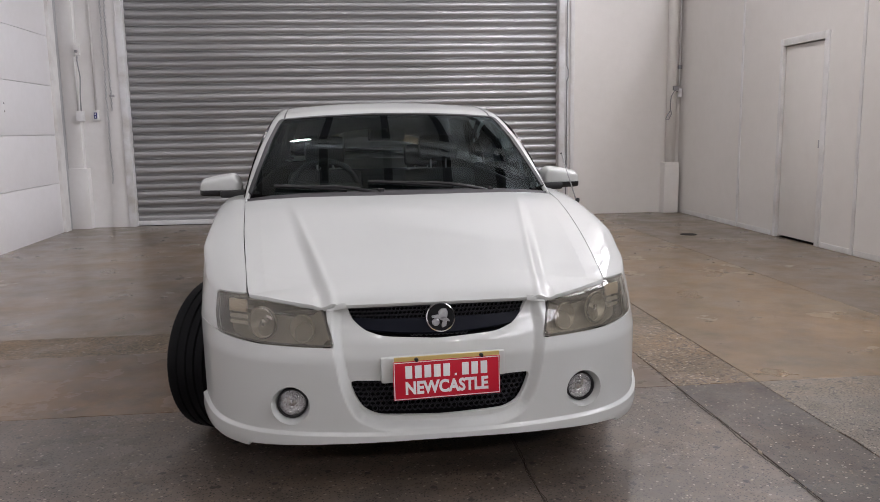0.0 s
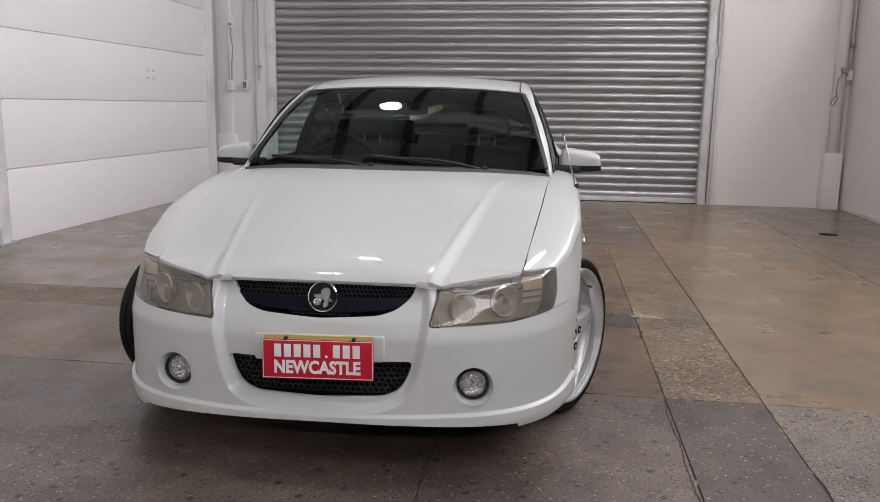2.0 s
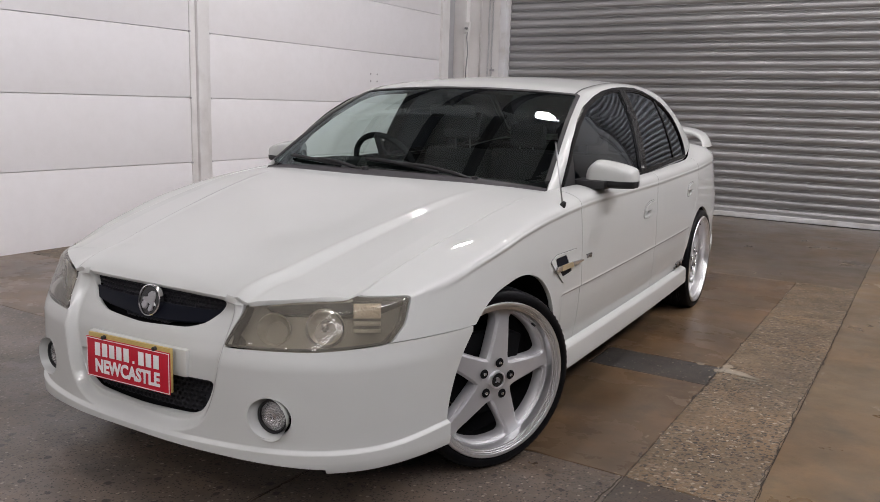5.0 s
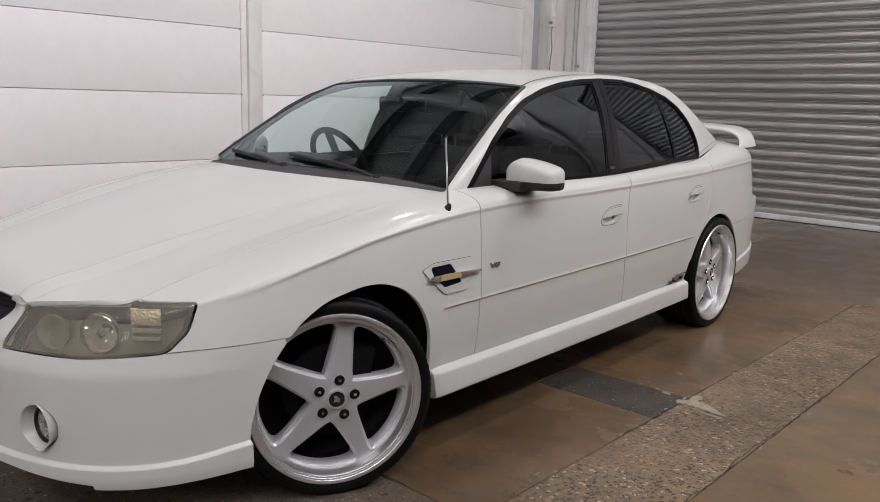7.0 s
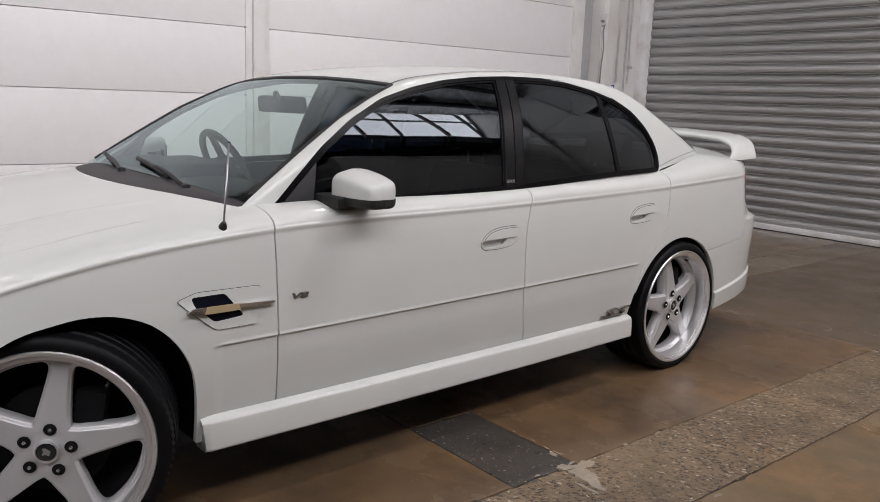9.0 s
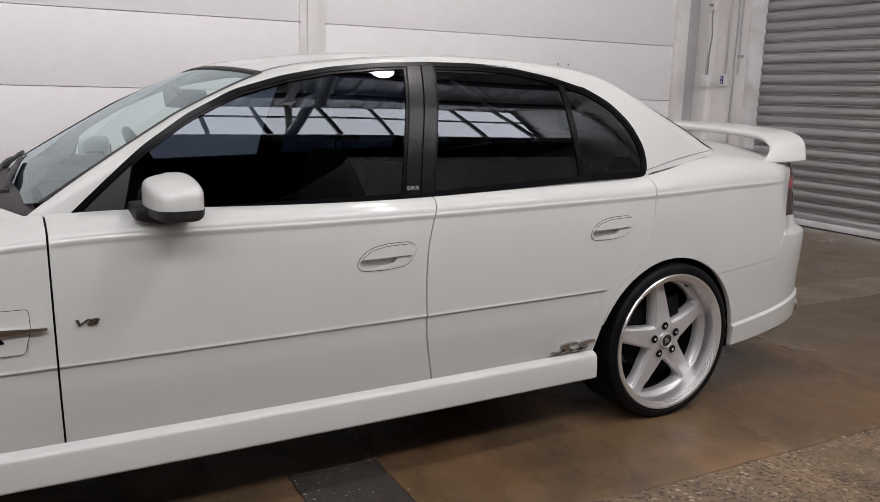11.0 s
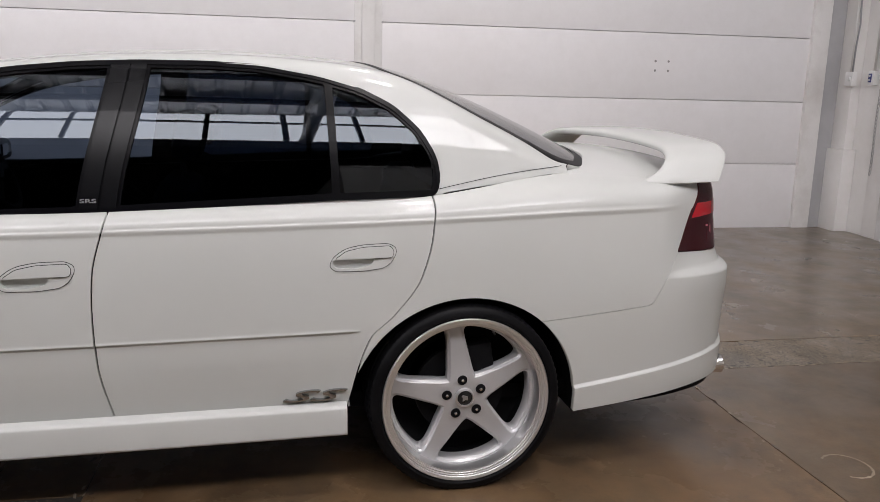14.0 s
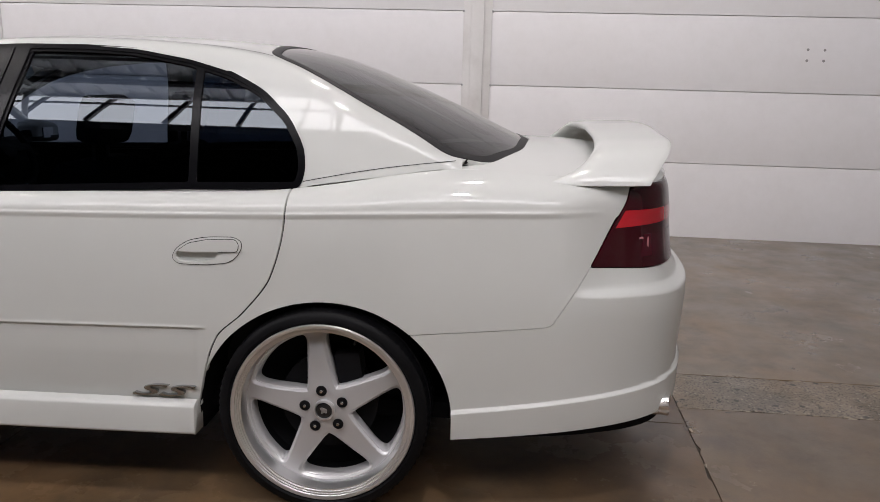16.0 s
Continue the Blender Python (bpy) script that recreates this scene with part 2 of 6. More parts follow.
# ---- the hall: floor, walls, roof ----
XL, XR, YB, YF = -2.93, 22.0, 11.87, -13.0
PART_Y0, PART_X, PART_H = 7.36, 5.39, 3.3


def slab(name, x0, x1, y0, y1, mat, z=0.0, thick=0.12, edge=0.0016):
    """A floor slab with slightly ragged, chipped edges."""
    rng = random.Random(int((x0 * 31 + y0 * 17 + x1 * 7 + y1 * 3) * 1000))
    ring = []
    corners = [(x0, y0, 0, 1), (x1, y0, -1, 0), (x1, y1, 0, -1), (x0, y1, 1, 0)]
    for k in range(4):
        (ax, ay, nx, ny), (bx, by, _, _) = corners[k], corners[(k + 1) % 4]
        n = max(2, min(160, int(math.hypot(bx - ax, by - ay) / 0.045)))
        slow = 0.0
        for i in range(n):
            slow = slow * 0.8 + rng.uniform(-0.0009, 0.0008)
            q = (i + (rng.uniform(-0.3, 0.3) if i else 0)) / n
            inward = max(0.0, slow) + rng.uniform(0, 0.0016) + (rng.uniform(0.004, 0.012) if rng.random() < 0.04 else 0)
            if i == 0:
                inward = 0.0
            ring.append((ax + (bx - ax) * q + nx * inward, ay + (by - ay) * q + ny * inward))
    m = len(ring)
    cx, cy = (x0 + x1) / 2, (y0 + y1) / 2
    def pull(x, y, d):
        return x + d * (1 if x < cx else -1) * (abs(x - cx) > (x1 - x0) / 2 - 0.03), y + d * (1 if y < cy else -1) * (abs(y - cy) > (y1 - y0) / 2 - 0.03)
    verts = [(*pull(x, y, edge), z) for x, y in ring] + [(x, y, z - edge * 0.8) for x, y in ring] + [(x, y, z - thick) for x, y in ring]
    faces = [tuple(range(m))]
    for i in range(m):
        j = (i + 1) % m
        faces += [(m + i, m + j, j, i), (2 * m + i, 2 * m + j, m + j, m + i)]
    me = mesh_from(name, verts, faces, mat, True)
    me.set_sharp_from_angle(angle=radians(30))
    return me


floor = thing("floor", "worn concrete warehouse floor of joined slabs", "floor", kind="structure")
part("bed", box("bed", (XL - 0.3, YF, -0.3), (XR, YB + 0.3, -0.005), M_GAP, 0), floor, "dark joint filler between slabs")
J = 0.0010
SLABS = [
    (XL, 1.36, YF, 4.43, F_GREY), (1.36, 2.27, YF, 4.43, F_GREY), (2.27, 2.68, YF, 4.43, F_GREY3), (2.68, 9.0, YF, 4.43, F_GREY2),
    (XL, 1.02, 4.43, 5.44, F_BROWN), (XL, 1.02, 5.44, 5.87, F_GRAVEL), (1.02, 2.27, 4.43, 5.55, F_BROWN),
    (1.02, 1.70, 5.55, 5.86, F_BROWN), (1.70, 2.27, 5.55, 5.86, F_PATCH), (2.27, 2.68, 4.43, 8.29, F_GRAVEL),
    (XL, 0.47, 5.87, YB, F_FAR), (0.47, 1.02, 5.87, 8.29, F_BROWN), (1.02, 2.27, 5.86, 8.29, F_BROWN),
    (0.47, 0.86, 8.29, YB, F_GREY2), (0.86, 2.68, 8.29, YB, F_DEEP), (2.68, 4.1, 4.43, YB, F_TAN), (4.1, 9.0, 4.43, YB, F_FAR),
    (9.0, XR, YF, YB, F_GREY),
]
for x0, x1, y0, y1, mt in SLABS:
    part("slab", slab("slab", x0 + J, x1 - J, y0 + J, y1 - J, mt), floor)

# precast wall: stacked planks between steel columns
PITCH, Z1 = 0.598, 0.627
wall_w = thing("wall_west", "white painted precast concrete panels stacked between steel columns", "wall", kind="structure")
part("backing", box("backing", (XL - 0.25, YF, -0.05), (XL - 0.06, YB + 0.2, 8.2), M_WALL, 0), wall_w)
COLS = [7.20 + 4.32 * k for k in range(-5, 1)] + [11.55]


def plank(y0, y1, z0, z1):
    bm = bmesh.new()
    add_box(bm, (XL - 0.06, y0, z0 + 0.0022), (XL + 0.036, y1, z1 - 0.0022), 0)
    front = [e for e in bm.edges if all(v.co.x > XL for v in e.verts)]
    bmesh.ops.bevel(bm, geom=front, offset=0.005, segments=2, profile=0.5, affect="EDGES")
    return bm_mesh("plank", bm, M_WALL, 50)


for k, y in enumerate(COLS):
    y0 = COLS[k - 1] + 0.10 if k else YF
    y1 = y - 0.10
    z = -0.02
    for r in range(11):
        ztop = Z1 + PITCH * r
        part("panel", plank(y0, y1, z, ztop), wall_w)
        z = ztop
    if k == len(COLS) - 1:
        continue
    col = thing("steel_column", "white painted steel wall column", "column", "columns along the panel wall", "structure")
    bm = bmesh.new()
    add_box(bm, (XL + 0.03, y - 0.118, 0), (XL + 0.050, y + 0.118, 7.0), 0.003)
    add_box(bm, (XL + 0.045, y - 0.055, 0), (XL + 0.085, y + 0.055, 7.0), 0.006)
    part("flange", bm_mesh("flange", bm, M_TRIM, 40), col)
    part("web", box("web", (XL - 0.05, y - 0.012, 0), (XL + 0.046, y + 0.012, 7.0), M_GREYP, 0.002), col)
    part("base_plate", box("base_plate", (XL + 0.036, y - 0.13, 0), (XL + 0.12, y + 0.13, 0.012), M_GREYP, 0.002), col)

corner = thing("corner_column", "white painted corner column beside the shutter, its shaded side coloured grey", "column", kind="structure")
part("flange", box("flange", (XL - 0.02, 11.42, 0), (XL + 0.075, 11.60, 7), M_TRIM, 0.006), corner)
# the web's grey is the shade on this side of a white column
part("web", box("web", (XL - 0.02, 11.602, 0), (XL + 0.045, YB - 0.002, 7), M_GREYP, 0.004), corner, "column web with its shade painted in as grey")

# end wall with the roller-shutter opening
DX0, DX1, DZ = -2.11, 3.645, 4.6
wall_n = thing("wall_north", "white painted end wall round the roller shutter", "wall", kind="structure")
part("pier", box("pier", (XL - 0.3, YB, -0.05), (DX0 - 0.08, YB + 0.3, 8.2), M_WALL_B, 0), wall_n)
part("pier", box("pier", (DX1 + 0.14, YB, -0.05), (XR, YB + 0.3, 8.2), M_PART, 0), wall_n)
part("lintel", box("lintel", (DX0 - 0.08, YB, DZ), (DX1 + 0.14, YB + 0.3, 8.2), M_WALL_B, 0), wall_n)
part("boxed_duct", box("boxed_duct", (XL + 0.045, YB - 0.10, 0), (-2.69, YB, 6.0), M_WALL_B, 0.008), wall_n)
part("boxed_foot", box("boxed_foot", (XL + 0.045, YB - 0.14, 0), (-2.64, YB - 0.001, 0.79), M_WALL_B, 0.006), wall_n)
part("nib", box("nib", (-2.40, YB - 0.03, 0), (DX0 - 0.081, YB, 6.0), M_WALL_B, 0.006), wall_n)
part("cover_strip", box("cover_strip", (3.80, YB - 0.025, 0), (3.86, YB, 6.0), M_TRIM, 0.005), wall_n)

shutter = thing("roller_shutter", "closed grey galvanised steel roller shutter with weathered slats", "roller shutter")
SP = 0.107


def slat_mesh():
    # a broad shallow bow, then the rolled hinge with its narrow groove
    prof = [(0.0, 0.0), (0.004, 0.002), (0.009, 0.010), (0.0135, 0.022), (0.0160, 0.036), (0.0165, 0.048), (0.0150, 0.060), (0.0115, 0.072), (0.006, 0.081),
            (0.000, 0.086), (-0.007, 0.088), (-0.008, 0.092), (0.001, 0.0945), (0.006, 0.098), (0.006, 0.102), (0.001, 0.1055), (0.0, SP)]
    verts, faces = [], []
    for x in (DX0 + 0.01, DX1 - 0.01):
        for d, z in prof:
            verts.append((x, -d, z))
    n = len(prof)
    for i in range(n - 1):
        faces.append((i, n + i, n + i + 1, i + 1))
    me = mesh_from("slat", verts, faces, M_SLAT, True)
    me.set_sharp_from_angle(angle=radians(35))
    return me


SLAT = slat_mesh()
for k in range(int(DZ / SP)):
    o = part("slat", SLAT, shutter)
    o.location = (0, YB + 0.09, 0.05 + k * SP)
part("bottom_rail", box("bottom_rail", (DX0, YB + 0.045, 0.005), (DX1, YB + 0.11, 0.062), M_FRAME, 0.004), shutter, "pale bottom rail on the floor")
part("curtain_back", box("curtain_back", (DX0, YB + 0.115, 0), (DX1, YB + 0.13, DZ), M_DARK, 0), shutter)
for nm, x0, x1 in (("guide", DX0 - 0.08, DX0 + 0.012), ("guide", DX1 - 0.012, DX1 + 0.07)):
    g = part(nm, box(nm, (x0, YB - 0.055, 0), (x1, YB + 0.09, DZ), M_FRAME, 0.006), shutter, "white painted steel side guide")
part("guide_lip", box("guide_lip", (DX1 + 0.072, YB - 0.02, 0), (DX1 + 0.135, YB + 0.1, DZ), M_FRAME, 0.004), shutter)

# east partition with a flush door
wall_e = thing("wall_east", "cream painted sheet partition with battens", "wall", kind="structure")
PD0, PD1, PDH = 8.40, 9.165, 2.045
for y0, y1, z0, z1 in ((PART_Y0, PD0 - 0.001, 0, PART_H), (PD1 + 0.001, YB, 0, PART_H), (PD0, PD1, PDH + 0.001, PART_H)):
    part("sheet", box("sheet", (PART_X, y0, z0), (PART_X + 0.12, y1, z1), M_PART, 0), wall_e)
for y in (7.80, 10.06):
    part("batten", box("batten", (PART_X - 0.012, y - 0.022, 0.0), (PART_X - 0.0005, y + 0.022, PART_H), M_TRIM, 0.004), wall_e)
part("capping", box("capping", (PART_X - 0.02, PART_Y0, PART_H), (PART_X + 0.14, YB, PART_H + 0.05), M_TRIM, 0.004), wall_e)
part("return_wall", box("return_wall", (PART_X + 0.12, PART_Y0, 0), (XR, PART_Y0 + 0.12, PART_H), M_PART, 0), wall_e)
for y0, y1 in ((PART_Y0, 7.77), (7.83, PD0 - 0.09), (PD1 + 0.09, 10.03), (10.09, YB - 0.28)):
    part("skirting", box("skirting", (PART_X - 0.010, y0, 0.0), (PART_X - 0.0005, y1, 0.055), M_TRIM, 0.004), wall_e)
pdoor = thing("door_1", "closed flush cream door in the partition", "door", kind="structure")
part("leaf", box("leaf", (PART_X + 0.025, PD0 + 0.008, 0.022), (PART_X + 0.065, PD1 - 0.008, PDH - 0.012), M_PART, 0.003), pdoor)
part("threshold_shadow", box("threshold_shadow", (PART_X + 0.02, PD0, -0.002), (PART_X + 0.11, PD1, 0.004), M_DARK, 0), pdoor)
for y0, y1, z0, z1 in ((PD0 - 0.075, PD0 + 0.004, 0, PDH + 0.07), (PD1 - 0.004, PD1 + 0.05, 0, PDH + 0.07), (PD0 + 0.0045, PD1 - 0.0045, PDH - 0.004, PDH + 0.07)):
    part("frame", box("frame", (PART_X - 0.014, y0, z0), (PART_X + 0.024, y1, z1), M_TRIM, 0.004), pdoor)
part("lock", box("lock", (PART_X + 0.015, PD0 + 0.05, 0.98), (PART_X + 0.026, PD0 + 0.075, 1.06), M_STEEL, 0.003), pdoor, "small steel latch plate")

# corner pipe with its casing
pipe = thing("corner_pipe", "cream painted downpipe boxed at the foot", "pipe")
part("pipe", tube("pipe", [(5.24, YB - 0.075, 0.0), (5.24, YB - 0.075, 6.0)], 0.07, M_PART, 18), pipe)
part("foot_casing", box("foot_casing", (5.13, YB - 0.16, 0), (5.345, YB - 0.002, 0.71), M_PART, 0.01), pipe)

# back and far walls that close the hall, unseen; dark colour stands for shade
M_DIM = painted("south_wall_shade", (0.16, 0.16, 0.165), (0.12, 0.12, 0.12), 0.6)
wall_s = thing("wall_south", "unseen end wall of the hall, coloured dark to cut bounce light", "wall", kind="structure")
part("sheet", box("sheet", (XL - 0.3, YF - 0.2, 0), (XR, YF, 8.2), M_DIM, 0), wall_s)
M_DIMW = painted("far_wall_shade", (0.13, 0.13, 0.14), (0.10, 0.10, 0.11), 0.6)
wall_far = thing("wall_far_east", "unseen far wall of the hall, coloured dark to dim reflections", "wall", kind="structure")
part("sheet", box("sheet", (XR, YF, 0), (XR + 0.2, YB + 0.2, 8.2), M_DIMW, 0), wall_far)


def foil():
    m = material("roof_foil", (0.85, 0.85, 0.86), 0.32, 0.78)
    t, b = mat_nodes(m)
    v = coords(t, (1.0, 1.0, 1.0))
    c = ramp(t, noise_tex(t, v, 1.5, 7), [(0.3, (0.76, 0.76, 0.77)), (0.7, (0.92, 0.92, 0.93))])
    t.links.new(c, b.inputs["Base Color"])
    bump(t, b, noise_tex(t, v, 3.2, 6, 0.7), 0.9, 0.09)
    return m


M_FOIL = foil()
EAVE = 4.55
M_TRUSS = material("dark_steel_paint", (0.07, 0.07, 0.075), 0.5)
M_TRUSSW = material("truss_white_paint", (0.80, 0.80, 0.79), 0.5)
# roof beyond the glazing: the unlit hall's darkness is put into the colour
M_FOIL_UNLIT = material("unlit_roof_sheet", (0.12, 0.12, 0.125), 0.5)
M_LAMP = material("lamp_glow", (1, 1, 1), 0.5, 0, Emission_Color=(1, 0.98, 0.95, 1), Emission_Strength=30.0)
M_LAMPH = material("lamp_housing", (0.35, 0.35, 0.36), 0.4, 0.8)

roof = thing("ceiling", "foil-lined sawtooth roof sheets on purlins", "ceiling", kind="structure")


def roof_sheet(x0, z0, x1, z1, mat=None):
    """One slope: folded sheet with ribs running down it."""
    verts, faces = [], []
    ys = np.arange(YF - 0.2, YB + 0.3, 0.30)
    row = []
    for y in ys:
        row += [(y, 0.0), (y + 0.20, 0.0), (y + 0.23, 0.05), (y + 0.27, 0.05)]
    for x, z in ((x0, z0), (x1, z1)):
        for y, d in row:
            verts.append((x, y, z + d))
    n = len(row)
    for i in range(n - 1):
        faces.append((i, i + 1, n + i + 1, n + i))
    return mesh_from("sheet", verts, faces, mat or M_FOIL)


part("sheet", roof_sheet(XL - 0.3, EAVE, GLAZE_X, GLAZE_Z1), roof)
part("sheet", roof_sheet(GLAZE_X + 0.75, GLAZE_Z0 - 0.05, XR + 0.2, 7.6, M_FOIL_UNLIT), roof)
part("gutter", box("gutter", (GLAZE_X, YF, GLAZE_Z0 - 0.35), (GLAZE_X + 0.8, YB, GLAZE_Z0 - 0.06), M_TRUSS, 0), roof)
# unseen black lid added over the whole hall, keeps sky light out
part("sheet", box("sheet", (XL - 0.3, YF - 0.2, 8.2), (XR + 0.2, YB + 0.3, 8.3), M_DARK, 0), roof)
bm = bmesh.new()
for k in range(10):
    x = -2.4 + 0.9 * k
    z = EAVE + (x - XL + 0.3) / (GLAZE_X - XL + 0.3) * (GLAZE_Z1 - EAVE)
    add_box(bm, (x - 0.055, YF, z - 0.17), (x + 0.055, YB, z - 0.01), 0)
part("purlin", bm_mesh("purlin", bm, M_TRUSS), roof)

glazing = thing("window_1", "row of wire-glass roof panes in thin dark mullions", "window", kind="structure")
for k in range(23):
    y = -7.6 + 0.86 * k
    part("mullion", box("mullion", (GLAZE_X, y - 0.03, GLAZE_Z0), (GLAZE_X + 0.07, y + 0.03, GLAZE_Z1), M_TRUSS, 0), glazing)
for z in (GLAZE_Z0 + 0.80,):
    part("transom", box("transom", (GLAZE_X + 0.01, -7.6, z - 0.025), (GLAZE_X + 0.06, 11.6, z + 0.025), M_TRUSS, 0), glazing)
part("infill", box("infill", (GLAZE_X, YF, GLAZE_Z0), (GLAZE_X + 0.1, -7.65, GLAZE_Z1), M_GREYP, 0), glazing)


def truss(y):
    t = thing("roof_truss", "white painted steel roof truss with curved chord", "truss", "trusses under the roof", "structure")
    def zr(x):
        return EAVE - 0.12 + (x - XL) / (GLAZE_X - XL) * (GLAZE_Z1 - EAVE - 0.15)
    def zb(x):
        q = (x - XL) / (GLAZE_X - XL)
        return EAVE - 0.5 + 0.95 * math.sin(math.pi * q * 0.72)
    xs = [XL + (GLAZE_X - XL) * k / 8 for k in range(9)]
    part("top_chord", tube("top_chord", [(x, y, zr(x)) for x in xs], 0.05, M_TRUSSW, 6), t)
    part("bottom_chord", tube("bottom_chord", [(x, y, zb(x)) for x in xs], 0.07, M_TRUSSW, 8), t)
    for k in range(8):
        a, b = (xs[k], y, zb(xs[k])), (xs[k + 1], y, zr(xs[k + 1]))
        if k % 2:
            a, b = (xs[k], y, zr(xs[k])), (xs[k + 1], y, zb(xs[k + 1]))
        part("web", tube("web", [a, b], 0.042, M_TRUSSW, 8), t)


for y in (-5.76, -1.44, 2.88, 7.2):
    truss(y)


def high_bay(x, y, z=4.9, watts=60):
    l = thing("high_bay_lamp", "round high-bay lamp hanging from the roof, lit", "lamp", "high-bay lamps")
    l.location = (x, y, z)
    part("housing", lathe("housing", [(0.0, 0.30), (0.07, 0.30), (0.08, 0.14), (0.13, 0.06), (0.155, 0.0), (0.148, 0.0), (0.12, 0.045), (0.0, 0.06)], M_LAMPH, 32, "Z"), l)
    part("lens", lathe("lens", [(0.0001, -0.125), (0.06, -0.115), (0.105, -0.085), (0.132, -0.04), (0.140, 0.002), (0.135, 0.010), (0.0001, 0.010)], M_LAMP, 32, "Z"), l, "glowing domed lens")
    part("rod", tube("rod", [(0, 0, 0.3), (0, 0, EAVE + (x - XL + 0.3) / (GLAZE_X - XL + 0.3) * (GLAZE_Z1 - EAVE) - z)], 0.012, M_TRUSS, 8), l)
    a = area_lamp("high_bay_light", (x, y, z - 0.14), (x, y, 0), 0.27, 0.27, watts, (1.0, 0.98, 0.95), "DISK")


# the pair at y -5.2 is unseen, added as fill for the car's front
for x, y, watts in ((0.02, 7.53, 36), (3.20, 7.68, 62), (0.02, 3.3, 8), (3.20, 3.4, 14), (0.02, -0.95, 14), (3.20, -0.9, 26), (0.02, -5.2, 90), (3.20, -5.2, 130)):
    high_bay(x, y, watts=watts)


# ---- the car ----
def car_paint():
    m = material("white_car_paint", (0.545, 0.558, 0.542), 0.55, 0, Coat_Weight=0.75, Coat_Roughness=0.025, Coat_IOR=1.5)
    t, b = mat_nodes(m)
    v = coords(t)
    c = mix(t, "MULTIPLY", 1.0, (0.545, 0.558, 0.542), ramp(t, noise_tex(t, v, 2.0, 5), [(0.3, (0.97, 0.97, 0.965)), (0.7, (1, 1, 1))]))
    t.links.new(c, b.inputs["Base Color"])
    bump(t, b, noise_tex(t, v, 260, 2), 0.012, 0.001)
    return m


def glass_mat(name, tint, ior=1.5, gloss=(1, 1, 1)):
    """A thin pane: tinted see-through with a Fresnel gloss."""
    m = bpy.data.materials.new(name)
    m.use_nodes = True
    t = m.node_tree
    t.nodes.remove(t.nodes["Principled BSDF"])
    tr, gl, fr, mx = (t.nodes.new("ShaderNode" + k) for k in ("BsdfTransparent", "BsdfGlossy", "Fresnel", "MixShader"))
    tr.inputs[0].default_value = (*tint, 1)
    gl.inputs["Roughness"].default_value = 0.0
    gl.inputs["Color"].default_value = (*gloss, 1)
    fr.inputs[0].default_value = ior
    t.links.new(fr.outputs[0], mx.inputs[0])
    t.links.new(tr.outputs[0], mx.inputs[1])
    t.links.new(gl.outputs[0], mx.inputs[2])
    t.links.new(mx.outputs[0], t.nodes["Material Output"].inputs[0])
    return m


M_PAINT = car_paint()
M_RUBBER = material("black_rubber", (0.008, 0.008, 0.009), 0.55)
M_TRIMB = material("gloss_black_trim", (0.0035, 0.0035, 0.0045), 0.25, Specular_IOR_Level=0.10)
M_PILLAR = material("brushed_black_pillar", (0.005, 0.005, 0.006), 0.25, 0.0, Specular_IOR_Level=0.18)
M_BLACKP = material("black_plastic", (0.011, 0.011, 0.012), 0.5)
M_COWL = material("faded_grey_plastic", (0.030, 0.027, 0.031), 0.6)
M_NAVY = material("dark_grille_plastic", (0.003, 0.004, 0.009), 0.45, Specular_IOR_Level=0.1)
M_CHROME = material("chrome", (0.78, 0.78, 0.79), 0.14, 1.0)
M_GLASS_F = glass_mat("windscreen_glass", (0.60, 0.74, 0.69), 1.68, (0.82, 0.95, 0.98))
M_GLASS_S = glass_mat("tinted_glass", (0.06, 0.08, 0.115), 1.45, (0.84, 0.92, 1.0))
M_GLASS_R = glass_mat("rear_tinted_glass", (0.08, 0.085, 0.10), 1.46)
M_ALLOY = material("silver_alloy_paint", (0.51, 0.51, 0.52), 0.36, 0.4, Coat_Weight=0.4)
M_POLISH = material("polished_alloy", (0.74, 0.74, 0.75), 0.30, 0.85)
M_SEAT = material("dark_seat_cloth", (0.030, 0.030, 0.034), 0.9)
M_DASH = material("dash_plastic", (0.014, 0.015, 0.016), 0.7)
# near-black with little gloss: brakes, wheel barrel, nut seats, drain cover
M_BRAKE = material("near_black_matte", (0.007, 0.007, 0.008), 0.7, 0.0, Specular_IOR_Level=0.1)


def tyre_mat():
    m = material("tyre_rubber", (0.008, 0.008, 0.008), 0.5, Specular_IOR_Level=0.12)
    t, b = mat_nodes(m)
    v = coords(t)
    c = ramp(t, noise_tex(t, v, 9, 6), [(0.35, (0.0025, 0.0026, 0.0034)), (0.75, (0.006, 0.006, 0.007))])
    t.links.new(c, b.inputs["Base Color"])
    bump(t, b, noise_tex(t, v, 120, 4), 0.15, 0.002)
    return m


M_TYRE = tyre_mat()


def curve1(xs, ys):
    """A smooth curve through knots that does not overshoot (monotone cubic)."""
    xs, ys = np.array(xs, float), np.array(ys, float)
    h, d = np.diff(xs), np.diff(ys) / np.diff(xs)
    m = np.zeros(len(xs))
    m[0], m[-1] = d[0], d[-1]
    for i in range(1, len(xs) - 1):
        if d[i - 1] * d[i] > 0:
            w1, w2 = 2 * h[i] + h[i - 1], h[i] + 2 * h[i - 1]
            m[i] = (w1 + w2) / (w1 / d[i - 1] + w2 / d[i])
    def f(x):
        x = np.clip(np.asarray(x, float), xs[0], xs[-1])
        i = np.clip(np.searchsorted(xs, x) - 1, 0, len(xs) - 2)
        q = (x - xs[i]) / h[i]
        return (ys[i] * (1 + 2 * q) * (1 - q) ** 2 + h[i] * m[i] * q * (1 - q) ** 2 + ys[i + 1] * q * q * (3 - 2 * q) + h[i] * m[i + 1] * q * q * (q - 1))
    return f


